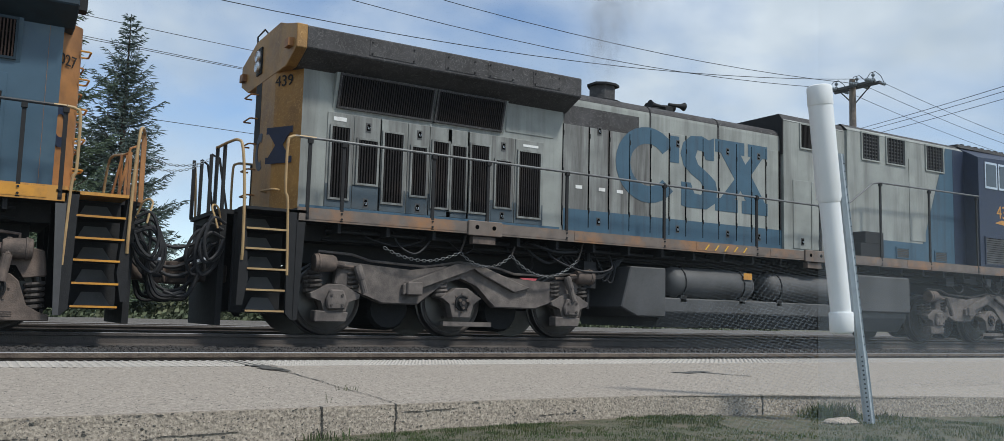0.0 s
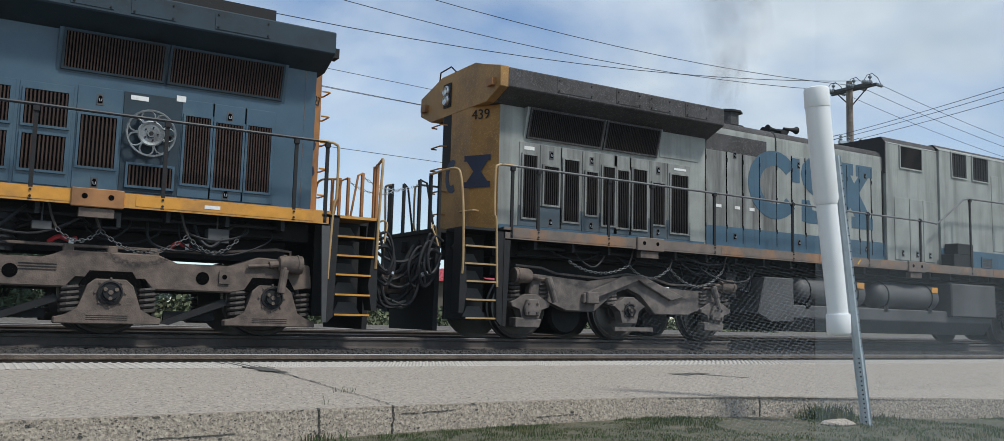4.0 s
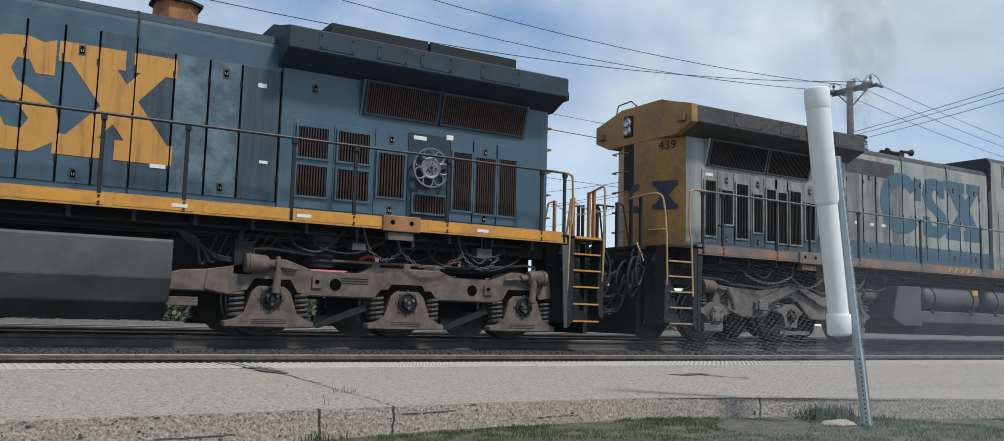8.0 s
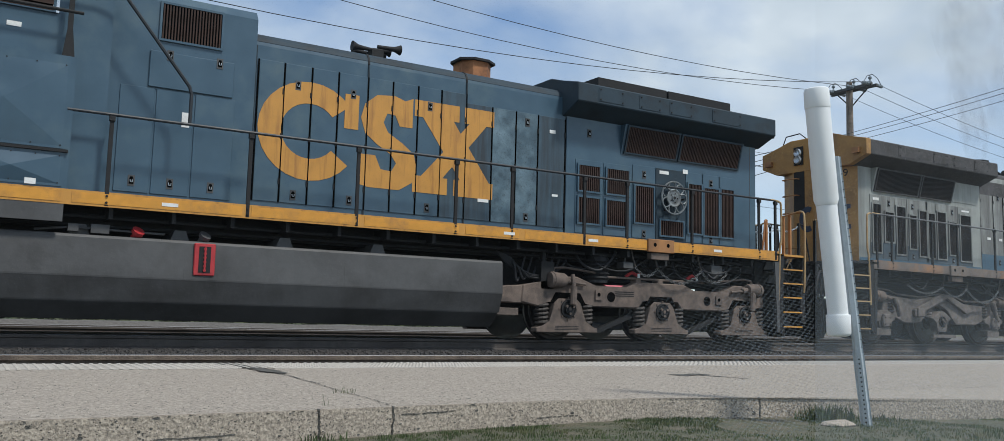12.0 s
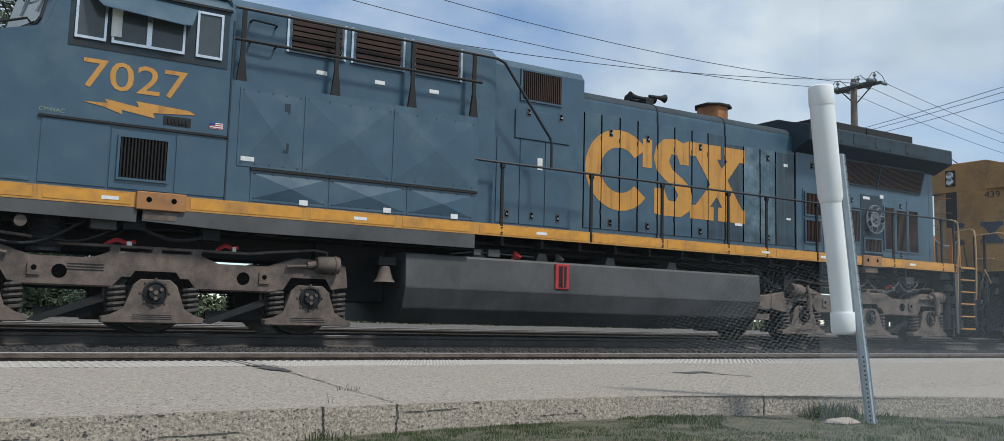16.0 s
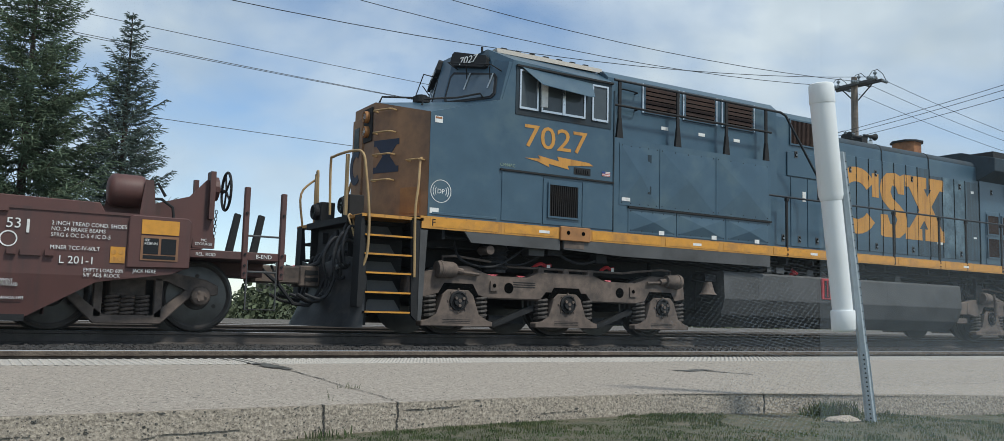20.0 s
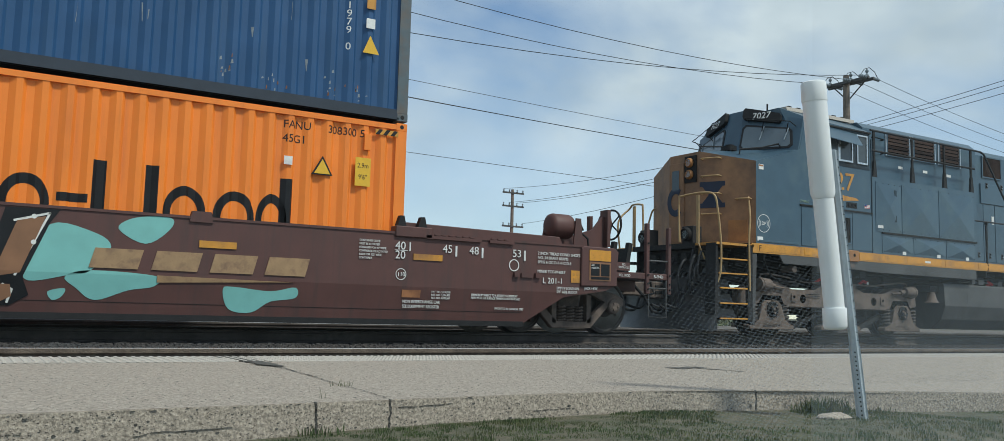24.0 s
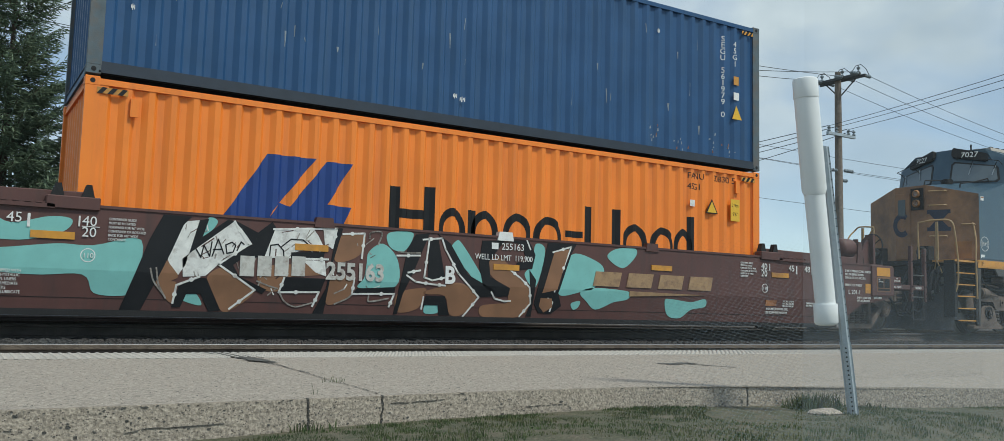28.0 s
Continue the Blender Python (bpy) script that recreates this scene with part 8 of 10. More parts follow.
    # slanting black blocks
    black = [[(-4.65, 1.38), (-4.53, 1.41), (-4.6, 1.17), (-4.28, 1.42), (-4.2, 1.4), (-4.7, 0.99), (-4.76, 0.94)], [(-4.19, 1.41), (-3.88, 1.27), (-3.69, 1.43), (-3.64, 1.36), (-3.78, 0.94), (-4.07, 0.92), (-4.19, 0.82), (-4.1, 0.67), (-3.72, 0.51), (-3.78, 0.45), (-3.88, 0.5), (-4.24, 0.71), (-4.38, 0.82), (-4.3, 0.9), (-3.94, 1.11)], [(-4.93, 0.25), (-4.86, 0.52), (-4.63, 0.64), (-4.52, 0.63), (-4.31, 0.22), (-4.46, 0.2), (-4.58, 0.43), (-4.76, 0.42), (-4.82, 0.25)], [(-3.48, 0.69), (-2.9, 0.69), (-2.96, 0.5), (-3.55, 0.48)], [(-3.05, 0.2), (-2.88, 0.56), (-2.76, 1.41), (-2.67, 1.41), (-2.81, 0.89), (-2.89, 0.2)], [(-3.41, 1.03), (-2.93, 1.06), (-2.94, 0.97), (-3.41, 0.95)], [(-1.82, 0.21), (-1.76, 0.6), (-1.65, 1.18), (-1.52, 1.4), (-1.29, 1.43), (-1.51, 0.91), (-1.69, 0.52), (-1.76, 0.22)], [(-2.42, 0.57), (-1.82, 0.61), (-1.83, 0.52), (-2.48, 0.49)], [(-1.29, 1.32), (-1.14, 1.35), (-1.01, 0.78), (-1.3, 0.73)], [(-1.15, 1.43), (-0.93, 1.3), (-0.61, 0.84), (-0.11, 0.61), (-0.07, 0.53), (-0.38, 0.5), (-0.78, 0.83), (-1.08, 1.37)], [(-1.35, 0.34), (-1.31, 0.5), (-0.99, 0.5), (-0.89, 0.21), (-1.07, 0.21), (-1.1, 0.36), (-1.31, 0.36)], [(-0.37, 1.38), (0.04, 1.41), (-0.24, 1.06), (-0.21, 0.82), (0.16, 0.66), (0.14, 0.54), (-0.06, 0.51), (-0.34, 0.69), (-0.42, 1.01)], [(0.1, 1.41), (0.5, 1.43), (0.63, 1.21), (0.57, 0.98), (0.24, 0.95), (0.28, 1.07), (0.47, 1.1), (0.36, 1.36)], [(0.52, 0.96), (0.65, 0.81), (0.6, 0.22), (0.5, 0.22), (0.58, 0.43), (0.54, 0.68)], [(0.87, 1.42), (1.45, 1.43), (1.35, 1.27), (1.1, 0.61), (1.18, 0.4), (0.98, 0.27), (0.74, 0.28), (0.64, 0.43), (0.68, 0.64)]]
    for p in [[(-5.55, 0.2), (-5.3, 0.2), (-4.98, 0.95), (-4.85, 1.3), (-4.75, 1.42), (-5.1, 1.42), (-5.25, 1.1)]] + black:
        on_side("black_patch", p, "spray_black", car, "glossy black sprayed block", lift=0.010)
    for p in [[(1, 1.27), (1.3, 1.34), (1.07, 0.66), (0.78, 0.6)], [(0.76, 0.52), (0.98, 0.52), (1, 0.38), (0.84, 0.29), (0.74, 0.39)]]:
        on_side("brown_patch", p, "spray_brown", car, "brown sprayed patch", lift=0.013)
    for pts in [[(-4.61, 0.65), (-4.89, 0.53), (-4.92, 0.3)], [(-4.2, 1.4), (-4, 1.1), (-4.38, 0.82), (-3.88, 0.5), (-4.2, 0.24)], [(-3.49, 0.68), (-3.55, 0.48), (-2.98, 0.5), (-3.06, 0.3)], [(-3.67, 1.33), (-2.76, 1.4), (-2.82, 1.12)], [(-3.42, 1.14), (-3.44, 0.98)], [(-3.27, 0.95), (-2.87, 0.96)], [(-2.67, 1.33), (-2.34, 1.36), (-2.37, 1)], [(-2.47, 0.72), (-2.49, 0.49), (-1.83, 0.51), (-1.9, 0.32)], [(-1.4, 1.33), (-1.08, 1.37), (-1.01, 1.2), (-0.78, 0.85), (-0.4, 0.5), (-0.65, 0.2)], [(-1.29, 1.36), (-1.36, 0.77), (-1.22, 0.73), (-1.01, 0.78)], [(-1.82, 1.07), (-1.44, 1.09)], [(-1.63, 0.83), (-1.43, 0.87)], [(-1.65, 0.79), (-1.5, 0.7), (-1.21, 0.67), (-1, 0.66)], [(-1.35, 0.48), (-1.37, 0.3)], [(-0.18, 0.59), (-0.11, 0.49), (0.08, 0.45), (0.19, 0.46)], [(0.15, 0.95), (0.36, 0.82), (0.53, 0.68), (0.57, 0.43), (0.38, 0.22)], [(0.46, 1.43), (0.53, 1.29)], [(0.97, 1.27), (1.34, 1.38), (1.02, 0.63)], [(0.9, 0.52), (1, 0.46), (0.96, 0.31)]]:
        dots = [Vector(a).lerp(Vector(b), random.uniform(0.35, 0.75)) for a, b in zip(pts, pts[1:]) if (Vector(b) - Vector(a)).length > 0.2]
        stroke(car, pts, 0.026, "spray_white", dots=[tuple(d) for d in dots])
    for pts in [[(-3.53, 0.46), (-3.46, 0.36), (-3.3, 0.29), (-3.06, 0.35)], [(-2.23, 0.47), (-2.21, 0.39), (-1.92, 0.44)], [(-5.15, 0.74), (-5.11, 0.54), (-5.01, 0.36)], [(-2.26, 1.29), (-2.24, 1.38), (-2.07, 1.39), (-2.12, 1.21)], [(-1.8, 1.13), (-1.64, 1.12), (-1.44, 1.13)], [(-2.74, 0.34), (-2.56, 0.42), (-2.49, 0.48)], [(-3.86, 0.62), (-3.69, 0.56), (-3.57, 0.53)], [(-5.22, 0.73), (-5.17, 0.57), (-5.04, 0.41)]]:
        stroke(car, [tuple(v.xz) for v in bend([(p[0], 0, p[1]) for p in pts], 5)], 0.02, "spray_grey", lift=0.0115)
    for pts in [[(-4.68, 1.01), (-4.61, 0.9), (-4.58, 1.06), (-4.5, 0.92), (-4.48, 1.11)], [(-4.47, 0.92), (-4.4, 1.15), (-4.32, 0.96)], [(-4.46, 1.01), (-4.34, 1.02)], [(-4.28, 0.97), (-4.3, 1.08), (-4.22, 1.12), (-4.17, 1.08), (-4.2, 0.99), (-4.28, 0.97)], [(-4.15, 1.01), (-4.1, 1.13), (-4.06, 1.1)], [(-3.71, 0.93), (-3.7, 1.11), (-3.6, 1.13), (-3.52, 1.05), (-3.51, 0.96)], [(-3.55, 1.1), (-3.42, 1.21), (-3.25, 1.21), (-3.12, 1.11)]]:
        stroke(car, pts, 0.016, "spray_black", lift=0.0125)
    # dry scratches over the pale letters
    for x0_, x1_, z0_, z1_, n_ in ((-5.05, -4.4, 0.65, 1.35, 22), (-4.5, -3.9, 0.75, 1.2, 12), (-3.65, -3.0, 0.9, 1.3, 16), (-3.9, -3.3, 0.4, 0.7, 10), (-2.8, -2.2, 0.45, 1.3, 12)):
        for i in range(n_):
            a, z = random.uniform(x0_, x1_), random.uniform(z0_, z1_)
            stroke(car, [(a, z), (a + random.uniform(-0.05, 0.16), z + random.uniform(0.02, 0.12))], random.uniform(0.008, 0.018), ("spray_grey", "car_red", "spray_grey", "spray_white")[i % 4], lift=0.009)
    # stencils
    def st(body, size, x, z, m="white", **k):
        return letters(body, size, x, side_y(z) - 0.014, z, m, car, "stencil", **k)
    def italic_block(x0, x1, z0, z1, w, m):
        q = 0.25 * (z1 - z0)
        n = 4
        for i in range(n):
            a = x0 + i * w
            on_side("emblem_block", [(a, z0), (a + w * 0.78, z0), (a + w * 0.78 + q, z1), (a + q, z1)], m, car, "slanting gold block of an emblem", lift=0.016)
    italic_block(1.8, 4.6, 0.755, 1.0, 0.72, "tan_mark")
    on_side("emblem_swoosh", [(2.6, 0.6), (4.37, 0.67), (2.6, 0.69)], "tan_mark", car, "thin gold emblem line", lift=0.015)
    for i in range(4):
        on_side("owner_mark", rect(-4.1 + i * 0.235, -3.91 + i * 0.235, 0.68 + 0.01 * i, 0.95 + 0.01 * i), "stencil_pale", car, "worn white stencil bar", lift=0.016)
    st("255163", 0.33, -2.9, 0.69, "stencil_pale", wide=0.9, bold=0.012)
    st("B", 0.36, -1.02, 0.7, wide=0.9, bold=0.012)
    st("255163", 0.15, -0.02, 1.26, wide=0.95)
    on_side("owner_mark", rect(-0.2, -0.08, 1.26, 1.36), "white", car, "white stencil bar", lift=0.016)
    st("WELL LD LMT  119,900", 0.125, -0.5, 1.09, wide=0.86)
    for s_ in (1, -1):
        x = 5.86 if s_ > 0 else -6.04
        st("40", 0.17, x, 1.215)
        st("20", 0.17, x, 1.08)
        on_side("rule", rect(x, x + 0.2, 1.2, 1.208), "white", car, lift=0.014)
        on_side("tick", rect(x + (0.23 if s_ > 0 else -0.04), x + (0.25 if s_ > 0 else -0.02), 1.2, 1.33), "white", car, lift=0.014)
    for body, x in (("45", 6.64), ("48", 7.1), ("53", 7.88), ("45", -6.85), ("48", -7.4)):
        st(body, 0.17, x, 1.21)
        on_side("tick", rect(x + 0.22, x + 0.25, 1.16, 1.32), "white", car, lift=0.014)
    for x in (5.97, -5.95):
        o, i = arc_band(x, 0.855, 0.075, 0.085, 0, 360, n=24)
        bm = B()
        band_mesh(bm, o, i, -1.458, -1.452)
        part("ring_mark", bm, "white", car)
        st("110", 0.085, x, 0.825, align="CENTER")
    o, i = arc_band(7.92, 1.08, 0.08, 0.095, 0, 360, n=24)
    bm = B()
    band_mesh(bm, o, i, -1.458, -1.452)
    part("ring_mark", bm, "white", car)
    for z, body in ((1.275, "2 INCH TREAD COND. SHOES"), (1.205, "NO. 24 BRAKE BEAMS"), (1.135, "SPRG 6 OC D-5 4 IC D-5"), (0.985, "MINER TCC-IV-60LT")):
        st(body, 0.068, 8.36, z, wide=0.92)
    st("L 201-1", 0.13, 8.46, 0.82)
    st("EMPTY LOAD 60%", 0.062, 8.74, 0.73, wide=0.92)
    st("5/8\" ADJ. BLOCK", 0.062, 8.74, 0.67, wide=0.92)
    st("JACK HERE", 0.062, 9.3, 0.745, wide=0.9)
    st("NON-INTERCHANGE CAR", 0.065, 6.02, 0.44, wide=0.8)
    st("SEE EQUIPMENT REGISTER", 0.065, 6.02, 0.37, wide=0.8)
    st("OWNERSHIP SUBJECT TO A SECURITY AGREEMENT", 0.052, 7.16, 0.575, wide=0.7)
    st("FILED WITH THE SURFACE TRANSPORTATION BOARD", 0.052, 7.16, 0.53, wide=0.7)
    st("PATENTED IN CANADA, 1995", 0.05, 7.6, 0.375, wide=0.8)
    for i in range(3):
        st(("PAT. NO. 5,170,718", "PAT. NO. 5,054,403", "PAT. NO. 4,893,567")[i], 0.045, 6.48, 0.6 - 0.045 * i, wide=0.85)
    on_side("rusty_notice", rect(6.0, 6.3, 0.52, 0.63), "rust", car, "rusty notice plate", lift=0.012)
    for x in (-5.74, 5.3):
        for i, body in enumerate(("CONTAINER GUIDE", "MUST BE ROTATED", "FORWARD FOR 96\" WIDE", "CONTAINER OR ROTATED", "BACK FOR 102\" WIDE", "CONTAINER")):
            st(body, 0.045, x, 1.3 - 0.05 * i, wide=0.8)
    for i, body in enumerate(("EQUIPPED WITH", "NON-METALLIC", "BOWL LINERS", "INTERMEDIATE", "TRUCKS", "NOT LUBRICATE")):
        st(body, 0.05, -6.95, 0.62 - 0.05 * i, wide=0.8)
    # box plates
    flat("data_plate", rect(9.37, 9.82, 1.23, 1.41), -1.496, "stripe", car, "yellow square on the equipment box")
    flat("data_plate", rect(9.37, 9.82, 0.9, 1.21), -1.496, "spray_brown", car, "brown and black data panel")
    flat("data_panel", rect(9.4, 9.58, 0.98, 1.18), -1.5, "spray_black", car)
    flat("data_panel", rect(9.61, 9.79, 0.98, 1.18), -1.5, "spray_black", car)
    flat("data_panel", rect(9.4, 9.79, 0.92, 0.965), -1.5, "spray_black", car)
    letters("SEE\nRESRVRS", 0.042, 9.41, -1.502, 1.14, "white", car, "stencil")
    flat("inspection_label", rect(9.03, 9.2, 0.85, 1.05), -1.456, "stripe", car, "yellow inspection label")
    for i in range(4):
        flat("label_disc", [(9.07 + 0.085 * (i % 2) + 0.03 * math.cos(k), 0.9 + 0.085 * (i // 2) + 0.03 * math.sin(k)) for k in np.linspace(0, 5.5, 8)], -1.46, "gold", car)
    letters("B-END", 0.075, 10.83, -1.425, 1.0, "white", car, "stencil")
    letters("REL. ROD", 0.06, 10.05, -1.425, 1.0, "white", car, "stencil")
    bm = B()
    box(bm, 10.0, 10.28, -1.44, -1.3, 1.1, 1.24)
    part("storage_box", bm, "car_red", car)
    letters("MC\nSTORAGE", 0.05, 10.14, -1.445, 1.185, "white", car, "stencil", align="CENTER")
    bm = B()
    for x in (7.96, 8.36):
        box(bm, x - 0.05, x + 0.05, -1.50, -1.45, 0.9, 0.97)
    box(bm, 8.05, 8.27, -1.48, -1.45, 0.895, 0.965)
    part("rod_bracket", bm, "car_red", car)
    return car


well_car()
CB = container(WX + 0.0, 0.24, "orange", "orange", "orange corrugated shipping container with blue emblem and black lettering bars")
CT = container(WX + 0.0, 3.165, "cont_blue", "cont_dark", "dark blue corrugated shipping container with rust scuffs")


def container_marks():
    y = -1.225
    # emblem: two slanting blue shapes
    z = 0.24
    for pts in ([(-4.35, 1.15), (-3.72, 2.16), (-3.02, 2.16), (-3.55, 1.45), (-3.62, 1.36), (-3.72, 1.1)], [(-3.42, 1.38), (-2.85, 2.14), (-2.58, 2.14), (-2.46, 2.14), (-2.82, 1.52), (-2.46, 1.5), (-2.62, 1.1), (-3.6, 1.1)]):
        press(flat("emblem_block", pts, y - 0.001, "logo_blue", CB, "slanting blue emblem shape"))
    press(flat("emblem_block", [(-3.76, 1.1), (-3.52, 1.49), (-3.36, 1.44), (-3.54, 1.1)], y - 0.001, "logo_blue", CB, "slanting blue emblem shape"), proud=0.004)
    # brand lettering as plain ovals and bars
    base = 1.05
    for a, b, z0_, t in ((-1.85, -1.68, base, 1.89), (-1.26, -1.09, base, 1.93), (-1.68, -1.26, 1.42, 1.56), (-0.5, -0.34, base, 1.63), (1.41, 1.76, 1.325, 1.435), (1.8, 1.96, base, 1.88), (2.43, 2.585, base, 1.88), (4.2, 4.37, base, 1.88)):
        press(flat("lettering_bar", rect(a, b, z0_, t), y - 0.001, "spray_black", CB, "black bar of large lettering"))
    for a, b, t in ((-1.0, -0.54, 1.64), (-0.42, 0.06, 1.64), (0.18, 0.7, 1.65), (0.77, 1.34, 1.64), (2.66, 3.2, 1.65), (3.3, 3.86, 1.64), (3.88, 4.3, 1.65)):
        w_, h_ = (b - a) / 2, 0.36
        o, i = arc_band((a + b) / 2, t - h_, h_ - 0.13, h_, 0, 360, kx=w_ / h_, n=28)
        bm = B()
        band_mesh(bm, o, i, y - 0.005, y - 0.001)
        press(part("lettering_oval", bm, "spray_black", CB, "black oval of large lettering"))
    press(letters("308300 5", 0.16, 4.85, y - 0.002, 2.61, "black", CB, "container_number", wide=0.95))
    press(letters("FANU", 0.16, 4.2, y - 0.002, 2.61, "black", CB, "container_number", wide=0.95))
    press(letters("45G1", 0.16, 4.2, y - 0.002, 2.41, "black", CB, "size_code", wide=0.95))
    for e in (-1, 1):
        hazard_bar(CB, *sorted((e * 5.58, e * 5.95)), 2.68, 2.76, y + 0.004)
    for x in (-5.5, 5.45):
        bm = B()
        box(bm, x - 0.05, x + 0.05, y - 0.03, y + 0.01, 2.42, 2.66)
        part("lock_bracket", bm, "orange", CB)
    flat("warning_triangle", [(4.62, 1.98), (4.94, 1.98), (4.78, 2.26)], y - 0.004, "black", CB, "yellow triangular warning sign")
    flat("warning_triangle", [(4.66, 2.0), (4.9, 2.0), (4.78, 2.21)], y - 0.008, "sign_yellow", CB)
    flat("height_plate", rect(5.28, 5.52, 1.88, 2.3), y - 0.004, "sign_yellow", CB, "yellow height label")
    letters("2.9m", 0.1, 5.4, y - 0.006, 2.15, "black", CB, "height_text", align="CENTER", wide=0.9)
    letters("9'6\"", 0.1, 5.4, y - 0.006, 1.98, "black", CB, "height_text", align="CENTER", wide=0.9)
    flat("approval_mark", rect(4.22, 4.34, 2.08, 2.2), y - 0.004, "white", CB, "small white approval mark")
    # upper container
    for i, ch in enumerate("SEGU 561979 0"):
        if ch == " ":
            continue
        press(letters(ch, 0.155, 5.1, y - 0.002, 2.46 - i * 0.125, "white", CT, "container_number", align="CENTER"))
    for i, ch in enumerate("45G1"):
        press(letters(ch, 0.155, 5.42, y - 0.002, 2.40 - i * 0.13, "white", CT, "size_code", align="CENTER"))
    flat("height_plate", rect(5.36, 5.5, 1.63, 1.8), y - 0.004, "gold", CT, "small orange label")
    flat("approval_mark", rect(5.36, 5.5, 1.33, 1.48), y - 0.004, "white", CT, "small white approval mark")
    flat("warning_triangle", [(5.32, 0.95), (5.58, 0.95), (5.43, 1.22)], y - 0.004, "sign_yellow", CT, "yellow triangular warning sign")
    for e in (-1, 1):
        hazard_bar(CT, *sorted((e * 5.6, e * 5.9)), 2.69, 2.76, y + 0.004)
    # dented, rubbed patches low on the wall and thin scrapes
    for x, z, w_, h_ in ((3.32, 0.32, 0.16, 0.2), (4.02, 0.3, 0.22, 0.3), (4.9, 0.34, 0.2, 0.34), (5.32, 0.28, 0.14, 0.2)):
        for k in range(9):
            q, r_ = x + random.gauss(0, w_ * 0.5), z + random.gauss(0, h_ * 0.4)
            a, b = random.uniform(0.012, 0.04), random.uniform(0.02, 0.08)
            press(flat("scuff", [(q, r_), (q + a, r_ + 0.01), (q + a * 0.8, r_ + b), (q + a * 0.2, r_ + b * 0.8)], y - 0.001, ("scuff_grey", "rust", "scuff_grey")[k % 3], CT, "rubbed bare scuff"), proud=0.002)
    for k in range(26):
        q, r_, b = random.uniform(-5.6, 5.2), random.uniform(0.4, 2.3), random.uniform(0.05, 0.32)
        press(flat("scrape", [(q, r_), (q + 0.008, r_), (q + 0.01 + random.uniform(-0.02, 0.02), r_ + b), (q + random.uniform(-0.02, 0.02), r_ + b)], y - 0.001, "scuff_grey", CT, "thin pale scrape"), proud=0.002)
    for x, z, w in ((-5.62, 0.9, 0.05), (-0.84, 0.44, 0.07), (-0.72, 0.40, 0.1), (3.4, 2.3, 0.05), (-4.7, 2.3, 0.05)):
        for k, (dx, dz, h_) in enumerate(((0.0, 0.02, 0.06), (0.3, 0.0, 0.1), (0.55, 0.03, 0.05), (0.8, 0.01, 0.08))):
            q = x + w * dx
            flat("scuff", [(q, z + dz), (q + w * 0.2, z + dz + 0.01), (q + w * 0.16, z + dz + h_), (q + w * 0.04, z + dz + h_ * 0.8)], -1.212, "white", CT, "pale bare scuff")


container_marks()


# ---- platform surface, kerb foot, ballast ----
def strip_line(bm, pts, w, z):
    """A narrow uneven strip on the platform through the points (x, y)."""
    line = []
    for a, b in zip(pts, pts[1:]):
        for k in range(6):
            p = Vector(a).lerp(Vector(b), k / 6)
            line.append((p.x + random.uniform(-0.006, 0.006), p.y + random.uniform(-0.01, 0.01)))
    line.append(pts[-1])
    for a, b in zip(line, line[1:]):
        d = Vector(b) - Vector(a)
        n = Vector((-d.y, d.x)).normalized() * w * random.uniform(0.5, 1.2) / 2
        v = [bm.verts.new((q[0], q[1], z)) for q in (Vector(a) - n, Vector(b) - n, Vector(b) + n, Vector(a) + n)]
        bm.faces.new(v)


def kerb_y(x):
    for (x0, y0), (x1, y1) in zip(KERB, KERB[1:]):
        if x0 <= x <= x1:
            return y0 + (y1 - y0) * (x - x0) / (x1 - x0)
    return KERB[-1][1]


